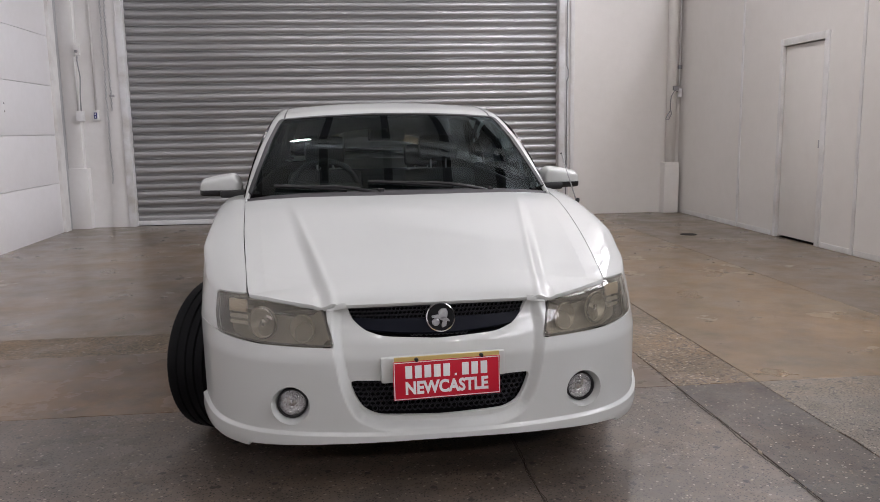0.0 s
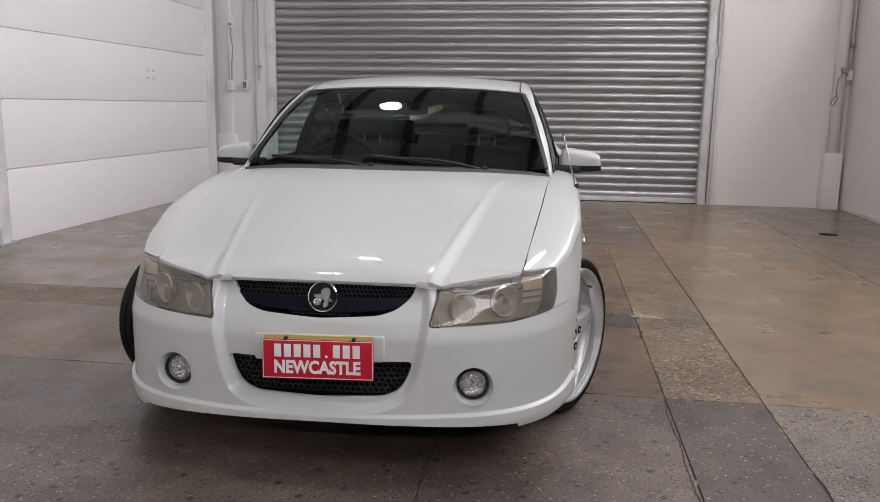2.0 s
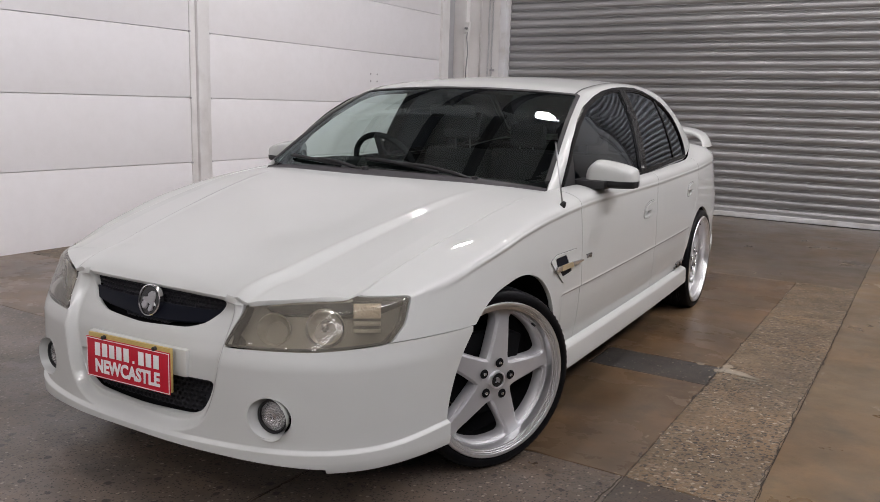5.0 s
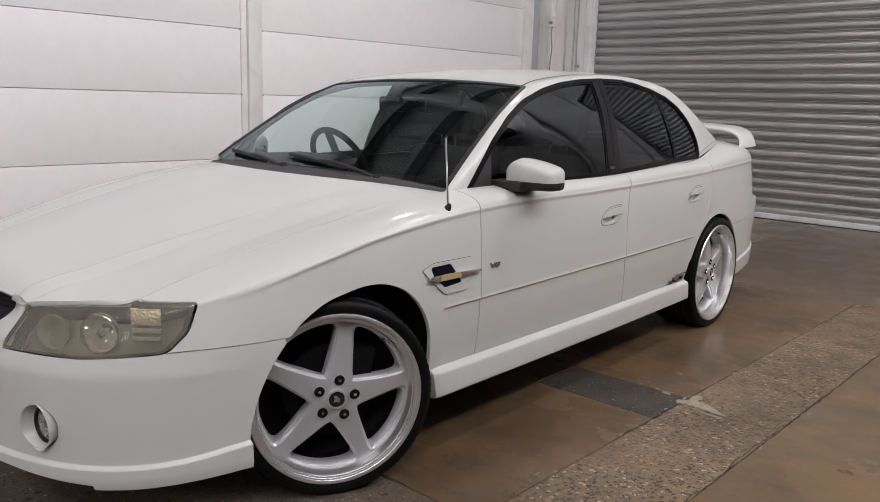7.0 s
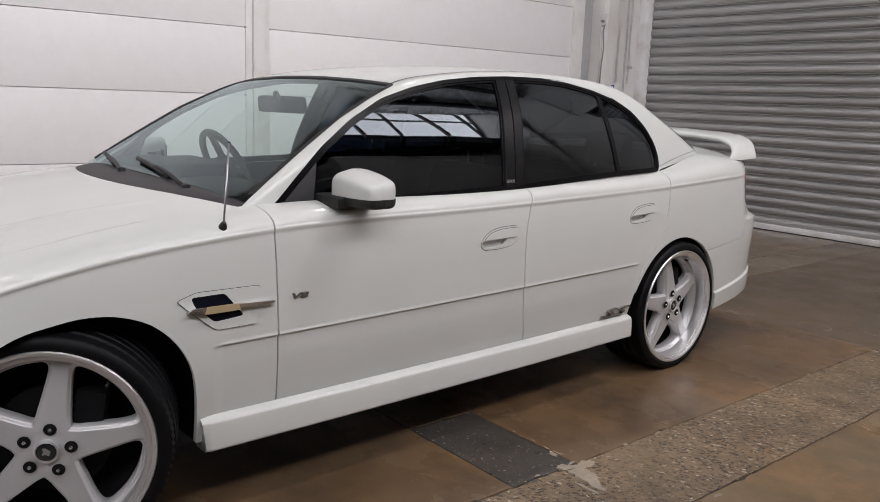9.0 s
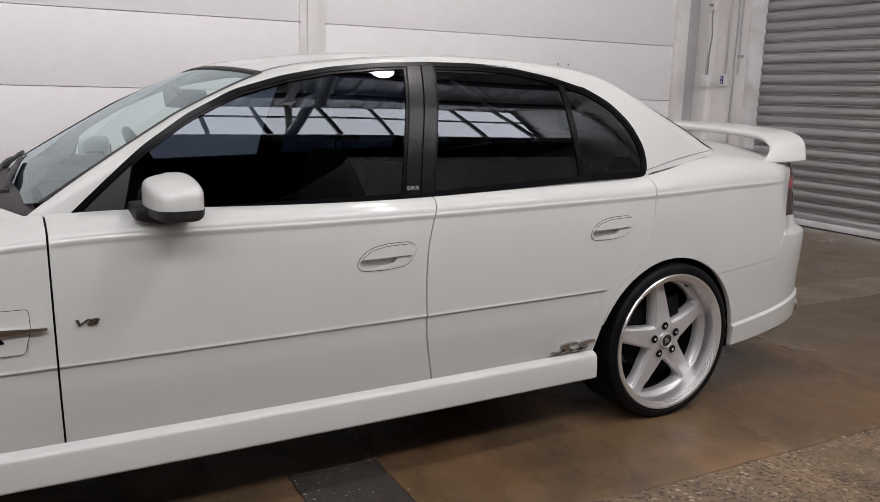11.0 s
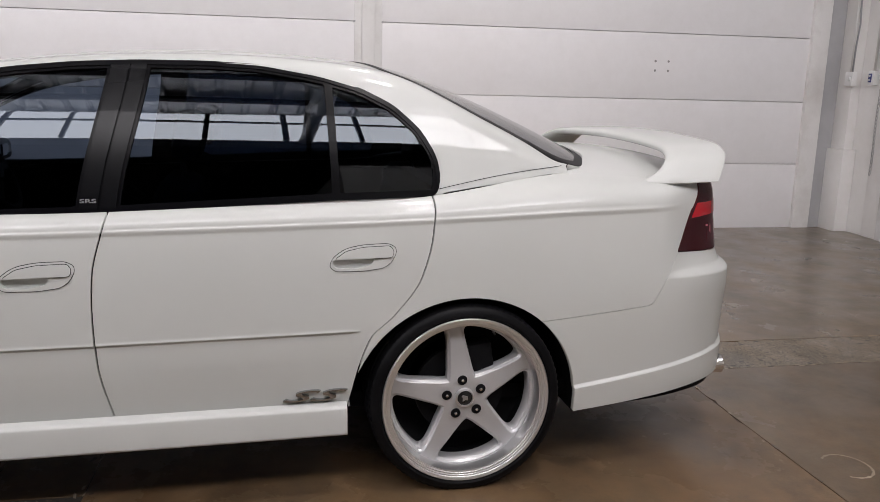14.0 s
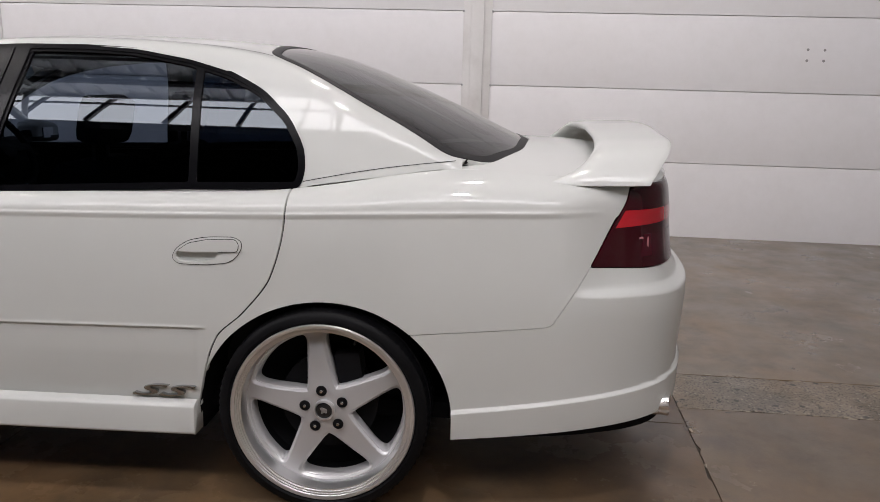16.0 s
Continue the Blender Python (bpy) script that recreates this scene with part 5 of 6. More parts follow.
def honeycomb(name, zone, r, depth, mat, tab, tri=1):
    """Rings of a honeycomb net laid just under the skin."""
    verts, faces = [], []
    dx, dz = r * 1.732, r * 1.5
    for row in range(-60, 60):
        for col in range(-60, 60):
            x, z = (col + 0.5 * (row % 2)) * dx, 0.46 + row * dz
            if abs(x) > 0.34 or z < 0.2 or z > 0.70 or zone(np.array([[x, 0, z]]))[0] < r * 0.5:
                continue
            p, n = at_skin(tab, 0, 2, x, z)
            k = len(verts)
            for ring, q in ((1.0, 0.0), (0.80, 0.0), (0.80, 0.014)):
                for i in range(6):
                    w = math.pi / 6 + math.pi / 3 * i
                    verts.append((p.x + math.cos(w) * r * ring, p.y + depth + q, p.z + math.sin(w) * r * ring))
            for i in range(6):
                j = (i + 1) % 6
                faces.append((k + i, k + j, k + 6 + j, k + 6 + i))
                faces.append((k + 6 + i, k + 6 + j, k + 12 + j, k + 12 + i))
    return mesh_from(name, verts, faces, mat)


M_MESH = material("grille_mesh_plastic", (0.028, 0.028, 0.033), 0.5, Specular_IOR_Level=0.3)
part("mesh", honeycomb("mesh", lambda p: poly_sd(p[:, 0], p[:, 2], GRILLE), 0.0085, 0.022, M_MESH, TAB_F), grille)


def bar_zone(p):
    x = np.abs(p[:, 0])
    top = 0.616 + 0.04 * x * x
    low = 0.572 + 0.25 * x * x
    return np.minimum(np.minimum(top - p[:, 2], p[:, 2] - low), poly_sd(p[:, 0], p[:, 2], GRILLE) + 0.004)


part("bar", skin("bar", P_body, np.linspace(-0.45, 0.45, 80), V_SIDE, [bar_zone, lambda p: -0.6 - p[:, 1]], M_NAVY, 0.02, -0.010), grille, "smooth dark blue-black bar")
M_DISC = material("black_gloss_disc", (0.015, 0.015, 0.016), 0.15)
bp, bn = at_skin(TAB_F, 0, 2, 0.0, 0.612)
bm_pose = frame_at(Vector((0.006, bp.y + 0.002, 0.613)), (0, -1, 0.22))
badge = part("badge", lathe("badge", [(0.0001, 0.006), (0.043, 0.006), (0.045, 0.0), (0.045, -0.012)], M_DISC, 40, "Z"), grille, "round black badge with a silver emblem", bm_pose)
part("ring", lathe("ring", [(0.0435, 0.005), (0.0455, 0.011), (0.049, 0.009), (0.0505, -0.004)], M_CHROME, 48, "Z"), grille, "chrome badge ring", bm_pose)
M_SILVER = material("satin_silver", (0.40, 0.40, 0.41), 0.35, 0.8)


def relief(name, outline, z0, z1, mat):
    """A flat plate of a given outline with a chamfered edge."""
    n = len(outline)
    cx, cy = sum(p[0] for p in outline) / n, sum(p[1] for p in outline) / n
    verts = [(x, y, z0) for x, y in outline] + [(cx + (x - cx) * 0.88, cy + (y - cy) * 0.88, z1) for x, y in outline]
    faces = [(i, (i + 1) % n, n + (i + 1) % n, n + i) for i in range(n)] + [tuple(range(n, 2 * n))]
    return mesh_from(name, verts, faces, mat)


for outline in (rounded([(-0.006, -0.004), (-0.008, 0.020), (0.004, 0.030), (0.020, 0.030), (0.026, 0.014), (0.022, -0.004), (0.008, -0.010)], 0.006),
                rounded([(-0.032, 0.006), (-0.010, 0.010), (0.024, -0.004), (0.034, -0.016), (0.010, -0.014), (-0.012, -0.004), (-0.030, -0.002)], 0.004),
                rounded([(0.006, -0.012), (0.022, -0.008), (0.018, -0.030), (0.004, -0.036), (0.000, -0.030)], 0.004)):
    part("emblem", relief("emblem", outline, 0.005, 0.0105, M_SILVER), grille, "plain silver relief", bm_pose)
part("emblem", lathe("emblem", [(0.0001, 0.012), (0.009, 0.012), (0.013, 0.009), (0.013, 0.004)], M_SILVER, 24, "Z"), grille, "", bm_pose @ pose(-0.017, -0.016, 0))

# lower intake
intake = part("lower_intake", skin("lower_intake", P_body, np.linspace(-0.45, 0.45, 60), V_SIDE[::2], [lambda p: poly_sd(p[:, 0], p[:, 2], INTAKE) + 0.02, lambda p: -0.6 - p[:, 1]], M_DARK, 0, -0.055), car, "black lower air intake")
part("mesh", honeycomb("mesh", lambda p: poly_sd(p[:, 0], p[:, 2], INTAKE), 0.011, 0.034, M_MESH, TAB_F), intake)

# fog lamps
M_FOGR = material("fog_reflector", (0.88, 0.88, 0.89), 0.2, 0.75)
facet(M_FOGR, 75)
for side, mir in SIDES:
    sx = -1 if mir else 1
    p, n = at_skin(TAB_F, 0, 2, FOG[0], FOG[1])
    q = Vector((FOG[0] * sx, p.y + 0.004, FOG[1]))
    m = frame_at(q, (0.10 * sx, -1, 0.0))
    fog = part("fog_lamp", lathe("fog_lamp", [(FOG[2] + 0.004, 0.010), (FOG[2] - 0.001, 0.0), (0.052, -0.022), (0.050, -0.030)], M_PAINT, 40, "Z", 60), car, "round clear fog lamp set in the bumper", m)
    part("bezel", lathe("bezel", [(0.0515, -0.026), (0.050, -0.012), (0.046, -0.012), (0.043, -0.022)], M_BLACKP, 40, "Z"), fog)
    part("reflector", lathe("reflector", [(0.0001, -0.040), (0.02, -0.037), (0.036, -0.028), (0.0445, -0.020)], M_FOGR, 32, "Z"), fog)
    part("bulb", lathe("bulb", [(0.0001, -0.016), (0.011, -0.018), (0.012, -0.048)], M_CHROME, 16, "Z"), fog)
    part("lens", lathe("lens", [(0.0001, -0.008), (0.02, -0.009), (0.038, -0.013), (0.0445, -0.018)], M_CLEAR, 32, "Z"), fog)

# number plate: red with white bars for its writing
M_RED = material("plate_red", (0.50, 0.004, 0.022), 0.45)
M_WHITE = material("plate_white", (0.80, 0.80, 0.80), 0.4)
M_YELLOW = material("plate_backing_yellow", (0.48, 0.36, 0.12), 0.5)
pm = frame_at(Vector((0.012, -0.876, 0.434)), (0.048, -1, 0.02)) @ pose(0, 0, 0, 0, 0, 0.3)
part("plate_mount", box("plate_mount", (-0.212, -0.0155, -0.064), (0.206, 0.070, -0.034), M_PAINT, 0.010), car, "white plate recess panel", pm)
plate = part("number_plate", box("number_plate", (-0.177, -0.064, -0.003), (0.177, 0.064, 0.0), M_RED, 0.0012), car, "red plate with white lettering", pm)
part("bracket", box("bracket", (-0.13, -0.010, -0.040), (0.14, 0.045, -0.0135), M_BLACKP, 0.002), plate)
part("backing", box("backing", (-0.172, -0.058, -0.014), (0.176, 0.076, -0.005), M_YELLOW, 0.001), plate, "older yellow plate behind")
bm = bmesh.new()
for lo, hi in (((-0.174, 0.0595), (0.174, 0.0615)), ((-0.174, -0.0615), (0.174, -0.0595)), ((-0.1745, -0.0615), (-0.1725, 0.0615)), ((0.1725, -0.0615), (0.1745, 0.0615))):
    add_box(bm, (*lo, -0.0005), (*hi, 0.0012), 0)
part("border", bm_mesh("border", bm, M_WHITE), plate)
for k in range(9):
    step = 0.28 / 9
    x0, row_z = -0.142 + step * k, 0.028
    if k == 5:
        part("bar", box("bar", (x0 + step * 0.35, row_z - 0.021, 0), (x0 + step * 0.6, row_z - 0.013, 0.0014), M_WHITE, 0.001), plate)
    else:
        part("bar", box("bar", (x0 + step * 0.14, row_z - 0.021, 0), (x0 + step * 0.86, row_z + 0.021, 0.0014), M_WHITE, 0.001), plate)
PLATE_WORD = (plate, pose(-0.002, -0.027, 0.0))
for x in (-0.10, 0.115):
    part("screw", lathe("screw", [(0.0001, 0.006), (0.006, 0.005), (0.007, -0.006)], M_BLACKP, 12, "Z"), plate, "", pose(x, 0.068, 0.0))

# mirrors
def P_mirror(u, a):
    """The mirror housing: rounded sections from its inner end to its outer end."""
    hz = curve1([0, 0.06, 0.20, 0.50, 0.80, 0.93, 0.985, 1.0], [0.030, 0.047, 0.058, 0.054, 0.046, 0.040, 0.027, 0.0002])(u)
    hy = curve1([0, 0.05, 0.14, 0.45, 0.80, 0.93, 0.985, 1.0], [0.036, 0.052, 0.062, 0.067, 0.062, 0.052, 0.032, 0.0002])(u)
    c, s = np.cos(a), np.sin(a)
    k = (np.abs(c) ** 5 + np.abs(s) ** 5) ** (-1 / 5)
    y = 0.900 + 0.012 * u + hy * c * k
    z = 0.908 + 0.054 + (hz - 0.054) * 0.75 + hz * s * k - 0.016 * np.clip(-c * k, 0, 1) * np.clip(s, 0, 1)
    return np.stack([0.796 + 0.212 * u, y, z], axis=-1)


def flip_x(me):
    for v in me.vertices:
        v.co.x *= -1
    me.flip_normals()
    return me


for k, (side, mir) in enumerate(SIDES):
    mu, ma = np.concatenate([np.linspace(0, 0.15, 8), np.linspace(0.15, 0.85, 14)[1:], np.linspace(0.85, 1, 12)[1:]]), np.linspace(0, 2 * math.pi, 73)
    cap = skin("mirror", P_mirror, mu, ma, [lambda p: p[:, 2] - 0.940], M_PAINT, 0.0, flip=True)
    low = skin("lower_shell", P_mirror, mu, ma, [lambda p: 0.9405 - p[:, 2]], M_BLACKP, 0.0, 0.0015, flip=True)
    arm = box("arm", (0.745, 0.81, 0.902), (0.90, 0.935, 0.940), M_BLACKP, 0.014)
    gls = box("mirror_glass", (0.838, 0.950, 0.930), (0.925, 0.974, 0.985), M_CHROME, 0.004)
    mo = part("mirror", flip_x(cap) if mir else cap, car, "white door mirror with black lower shell")
    part("lower_shell", flip_x(low) if mir else low, mo, "black plastic lower shell")
    part("arm", flip_x(arm) if mir else arm, mo, "black mirror arm")
    part("mirror_glass", flip_x(gls) if mir else gls, mo)

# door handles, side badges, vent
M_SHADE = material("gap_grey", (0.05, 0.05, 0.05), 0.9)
for k, (side, mir) in enumerate(SIDES):
    for d, at in zip(DOOR_END[k], HANDLES):
        us = srange(at[0] - 0.13, at[0] + 0.13, 0.005)
        vs = np.linspace(0.70, 0.99, 80)
        h = part("handle", skin("handle", P_body, us, vs, [lambda p, a=at: about(p, a, HANDLE_RING), lambda p, a=at: -about(p, a, HANDLE_SCOOP)], M_SHADE, 0, 0.0010, mirror=mir), d, "white flush door handle")
        part("surround", skin("surround", P_body, us, vs, [lambda p, a=at: about(p, a, HANDLE_RING) - 0.0022, lambda p, a=at: -about(p, a, HANDLE_SCOOP)], M_PAINT, 0.006, 0.0030, mirror=mir), h)
        part("scoop", skin("scoop", P_body, us, vs, [lambda p, a=at: about(p, a, HANDLE_SCOOP) + 0.006], M_PAINT, 0, -0.015, mirror=mir), h, "finger scoop behind the lever")
        part("lever_gap", skin("lever_gap", P_body, us, vs, [lambda p, a=at: about(p, a, HANDLE_LEVER) + 0.0022, lambda p, a=at: -about(p, a, HANDLE_SCOOP)], M_SHADE, 0, 0.0036, mirror=mir), h)
        part("lever", skin("lever", P_body, us, vs, [lambda p, a=at: about(p, a, HANDLE_LEVER)], M_PAINT, 0.009, 0.0085, mirror=mir), h)

M_GOLD = material("worn_gold_film", (0.45, 0.36, 0.22), 0.4, 0.3)
for side, mir in SIDES:
    us, vs = srange(0.24, 0.64, 0.005), np.linspace(0.5, 0.97, 90)
    VO = rounded([(0.292, 0.676), (0.352, 0.696), (0.548, 0.696), (0.550, 0.640), (0.534, 0.580), (0.405, 0.578), (0.338, 0.634)], 0.012)
    VI = rounded([(0.335, 0.682), (0.435, 0.684), (0.493, 0.612), (0.402, 0.604), (0.345, 0.655)], 0.010)
    vent = part("fender_vent", skin("fender_vent", P_body, us, vs, [lambda p: poly_sd(p[:, 1], p[:, 2], VO)], M_SHADE, 0, 0.0010, mirror=mir), car, "white fender vent with black mesh and chrome blade")
    part("panel", skin("panel", P_body, us, vs, [lambda p: poly_sd(p[:, 1], p[:, 2], VO) - 0.0018, lambda p: -poly_sd(p[:, 1], p[:, 2], VI)], M_PAINT, 0.006, 0.0045, mirror=mir), vent)
    part("insert", skin("insert", P_body, us, vs, [lambda p: poly_sd(p[:, 1], p[:, 2], VI)], M_NAVY, 0, 0.0016, mirror=mir), vent, "black mesh insert")
    part("blade", skin("blade", P_body, us, vs, [lambda p: poly_sd(p[:, 1], p[:, 2], [(0.318, 0.640), (0.338, 0.652), (0.47, 0.651), (0.588, 0.646), (0.588, 0.640), (0.47, 0.634), (0.36, 0.632)])], M_CHROME, 0.012, 0.016, mirror=mir), vent, "slim chrome blade")
    part("film", skin("film", P_body, us, vs, [lambda p: poly_sd(p[:, 1], p[:, 2], [(0.368, 0.632), (0.376, 0.653), (0.470, 0.6525), (0.478, 0.633)])], M_GOLD, 0.003, 0.0172, mirror=mir), vent, "worn gold patch on the blade")


def lettering(name, text, size, depth, mat, shear=0.0, bold=0.0):
    c = bpy.data.curves.new(name, "FONT")
    c.body, c.size, c.extrude, c.shear, c.align_x, c.align_y, c.offset = text, size, depth, shear, "CENTER", "CENTER", bold
    c.resolution_u = 3
    o = bpy.data.objects.new(name, c)
    me = bpy.data.meshes.new_from_object(o)
    me.name = name
    bpy.data.objects.remove(o)
    me.materials.append(mat)
    return me


part("writing", lettering("writing", "NEWCASTLE", 0.057, 0.0012, M_WHITE, 0.0, 0.0022), PLATE_WORD[0], "raised white letters", PLATE_WORD[1] @ Matrix.Diagonal((0.84, 1.0, 1, 1)))
M_BADGE = material("dull_chrome_badge", (0.42, 0.42, 0.43), 0.25, 1.0)
for k, (side, mir) in enumerate(SIDES):
    sx = -1 if mir else 1
    for d, y, z, txt, sz, sh, st in ((DOOR_END[k][0], 0.672, 0.643, "V8", 0.040, 0.25, (1.35, 0.62, 1)), (DOOR_END[k][1], 2.276, 0.354, "SS", 0.060, 0.48, (3.0, 0.86, 1))):
        p, n = at_skin(TAB_S, 1, 2, y, z)
        m = frame_at(Vector(((p.x + n.x * (0.002 if txt == "V8" else 0.007)) * sx, p.y, p.z)), (n.x * sx, n.y * (1 if txt == "V8" else 0), n.z * (1 if txt == "V8" else 0.3)))
        part("side_badge", lettering("side_badge", txt, sz, 0.003 if txt == "V8" else 0.006, M_BADGE, sh, 0.001 if txt == "V8" else 0.0), d, "chrome letter badge", m @ Matrix.Diagonal((*st, 1)))

# aerial
aer = part("aerial", tube("aerial", [(0.862, 0.447, 0.86), (0.830, 0.474, 0.98), (0.797, 0.500, 1.103)], 0.0032, M_STEEL, 8), car, "thin grey aerial mast")
part("base", lathe("base", [(0.0001, 0.016), (0.006, 0.015), (0.011, 0.004), (0.013, -0.006)], M_BLACKP, 16, "Z"), aer, "", pose(0.862, 0.447, 0.872, 0, 30, 0))
part("tip", lathe("tip", [(0.0001, 0.006), (0.005, 0.0), (0.0001, -0.006)], M_BLACKP, 12, "Z"), aer, "", pose(0.795, 0.502, 1.104))

# wipers
def green_z(x, y):
    return float(ROOF(y - PLANK(y) * x * x) - (0.085 - 0.058 * min(1, max(0, (1.25 - y) / 0.28))) * x * x)


def wiper(x0, y0, x1, y1):
    pts = []
    for k in range(7):
        q = k / 6
        x, y = x0 + (x1 - x0) * q, y0 + (y1 - y0) * q
        pts.append((x, y, max(green_z(x, y), 0.93 - 0.05 * abs(x)) + 0.012 + 0.012 * math.sin(math.pi * q)))
    w = part("wiper", tube("wiper", pts, 0.008, M_BLACKP, 8), car, "black wiper arm and blade")
    xa, ya, xb, yb = x0 + (x1 - x0) * 0.45, y0 + (y1 - y0) * 0.45, x1 + (x1 - x0) * 0.42, y1 + (y1 - y0) * 0.42
    part("blade", tube("blade", [(xa + (xb - xa) * k / 5, ya + (yb - ya) * k / 5, green_z(xa + (xb - xa) * k / 5, ya + (yb - ya) * k / 5) + 0.012) for k in range(6)], 0.009, M_RUBBER, 6), w)
    part("pivot", lathe("pivot", [(0.0001, 0.02), (0.014, 0.016), (0.018, -0.02)], M_BLACKP, 14, "Z"), w, "", pose(x0, y0, pts[0][2]))


wiper(0.44, 0.52, 0.02, 0.565)
wiper(-0.10, 0.50, -0.46, 0.575)

# boot spoiler on swept feet
def spoiler():
    path = [(0.722, 0.984, 3.386, 3.706, 0.010), (0.714, 0.998, 3.43, 3.716, 0.016), (0.692, 1.028, 3.49, 3.738, 0.024), (0.656, 1.060, 3.53, 3.764, 0.030),
            (0.605, 1.081, 3.55, 3.778, 0.033), (0.53, 1.094, 3.56, 3.786, 0.034), (0.36, 1.104, 3.57, 3.785, 0.034), (0.18, 1.109, 3.575, 3.796, 0.034), (0.0, 1.111, 3.58, 3.80, 0.034)]
    t0 = np.linspace(0, 1, len(path))
    cols = [spline(t0, [p[k] for p in path]) for k in range(5)]
    rows = np.linspace(0, 1, 40)
    full = [(cols[0](q), cols[1](q), cols[2](q), cols[3](q), cols[4](q)) for q in rows]
    full = full + [(-a, b, c, d, e) for a, b, c, d, e in full[:-1][::-1]]
    verts, faces = [], []
    n = 22
    for i, (x, z, y0, y1, th) in enumerate(full):
        a, b = full[max(i - 1, 0)], full[min(i + 1, len(full) - 1)]
        dx, dz = b[0] - a[0], b[1] - a[1]
        l = math.hypot(dx, dz)
        nx, nz = dz / l, -dx / l
        if nz < -0.01 or (abs(nz) <= 0.01 and nx * x < 0):
            nx, nz = -nx, -nz
        for k in range(n):
            w = 2 * math.pi * k / n
            c, s = math.cos(w), math.sin(w)
            yy = (y0 + y1) / 2 - (y1 - y0) / 2 * c
            hh = th / 2 * (abs(s) ** 0.8) * (1 if s > 0 else -1) * (1.0 + 0.35 * c)
            lift = 0.022 * ((1 - c) / 2) ** 2 * max(0.0, nz)
            verts.append((float(x + nx * hh), float(yy), float(z + nz * hh + lift)))
    m = len(full)
    for i in range(m - 1):
        for k in range(n):
            faces.append((i * n + k, (i + 1) * n + k, (i + 1) * n + (k + 1) % n, i * n + (k + 1) % n))
    faces += [tuple(range(n)), tuple((m - 1) * n + k for k in range(n))]
    bm = bmesh.new()
    me = mesh_from("spoiler", verts, faces)
    bm.from_mesh(me)
    bpy.data.meshes.remove(me)
    return bm_mesh("spoiler", bm, M_PAINT, 60)


part("spoiler", spoiler(), boot, "white boot spoiler on swept feet")

# tail lamps
M_TAILD = material("smoked_red_lens", (0.034, 0.001, 0.004), 0.15, 0, Specular_IOR_Level=0.3, Coat_Weight=0.12)
M_TAILR = material("bright_red_lens", (0.45, 0.003, 0.012), 0.12, 0, Coat_Weight=0.5)
M_TAILB = material("pink_bulb_glint", (0.42, 0.16, 0.18), 0.3)
M_TAILC = material("smoked_clear_lens", (0.05, 0.002, 0.008), 0.15, 0.0, Specular_IOR_Level=0.3, Coat_Weight=0.2)
for side, mir in SIDES:
    us, vs = srange(3.50, 3.90, 0.008), V_SIDE[55:]
    tz = lambda p: np.minimum(poly_sd(p[:, 1], p[:, 2], TAIL), p[:, 0] - 0.478)
    tl = part("tail_lamp", skin("tail_lamp", P_body, us, vs, [lambda p: tz(p) - 0.001], M_TAILD, 0.010, 0.002, mirror=mir), car, "dark red tail lamp")
    part("stop_lens", skin("stop_lens", P_body, us, vs, [lambda p: tz(p) - 0.008, lambda p: 0.916 - p[:, 2], lambda p: p[:, 2] - 0.866 - 0.05 * (p[:, 1] - 3.62)], M_TAILR, 0.003, 0.0035, mirror=mir), tl, "bright red stop lens")
    part("reverse_lens", skin("reverse_lens", P_body, us, vs, [lambda p: tz(p) - 0.008, lambda p: 0.852 - p[:, 2], lambda p: p[:, 2] - 0.776, lambda p: 0.842 - p[:, 2], lambda p: p[:, 1] - 3.700 - (p[:, 2] - 0.78) * 0.12], M_TAILC, 0.003, 0.003, mirror=mir), tl, "smoked reversing lens")

    # bracket-shaped highlight, drawn as a pale pink patch on the lens
    part("bulb_bracket", skin("bulb_bracket", P_body, us, vs, [lambda p: poly_sd(p[:, 1], p[:, 2], [(3.690, 0.836), (3.722, 0.836), (3.722, 0.802), (3.716, 0.802), (3.716, 0.830), (3.690, 0.830)])], M_TAILB, 0, 0.0055, mirror=mir), tl, "pale bracket-shaped highlight painted on the smoked lens")

# exhaust tips
for x, y, z in ((0.640, 3.828, 0.296), (0.562, 3.848, 0.305)):
    ex = part("exhaust_tip", lathe("exhaust_tip", [(0.030, -0.25), (0.034, -0.02), (0.038, 0.0), (0.035, 0.001), (0.031, -0.02), (0.028, -0.2)], M_CHROME, 28, "Y"), car, "chrome exhaust tip", pose(x, y, z, 4, 0, 0))


# wheels
TYRE_R = 0.316


def tyre(width):
    h = width / 2
    prof = [(0.262, -h * 0.80), (0.270, -h * 0.93), (0.284, -h * 1.0), (0.298, -h * 0.985), (0.308, -h * 0.93)]
    xs = np.linspace(-h * 0.90, h * 0.90, 46)
    tread = [(TYRE_R - 0.004 * (abs(x) / h) ** 3 - (0.0065 if min(abs(x - g * h) for g in (-0.52, -0.17, 0.17, 0.52)) < 0.0045 else 0.0), x) for x in xs]
    prof = prof + tread + [(r, -x) for r, x in prof[::-1]]
    steps = 180
    verts, faces = [], []
    n = len(prof)
    for k in range(steps):
        w = 2 * math.pi * k / steps
        for i, (r, x) in enumerate(prof):
            if k % 2 == 0 and (abs(x) > h * 0.58 and 4 < i < n - 5):
                r -= 0.0035
            ww = w + 0.05 * abs(x) / h
            verts.append((x, r * math.cos(ww), r * math.sin(ww)))
    for k in range(steps):
        for i in range(n - 1):
            a, b, c, d = k * n + i, k * n + i + 1, ((k + 1) % steps) * n + i, ((k + 1) % steps) * n + i + 1
            faces.append((a, c, d, b))
    me = mesh_from("tyre", verts, faces, M_TYRE, True)
    me.set_sharp_from_angle(angle=radians(38))
    return me


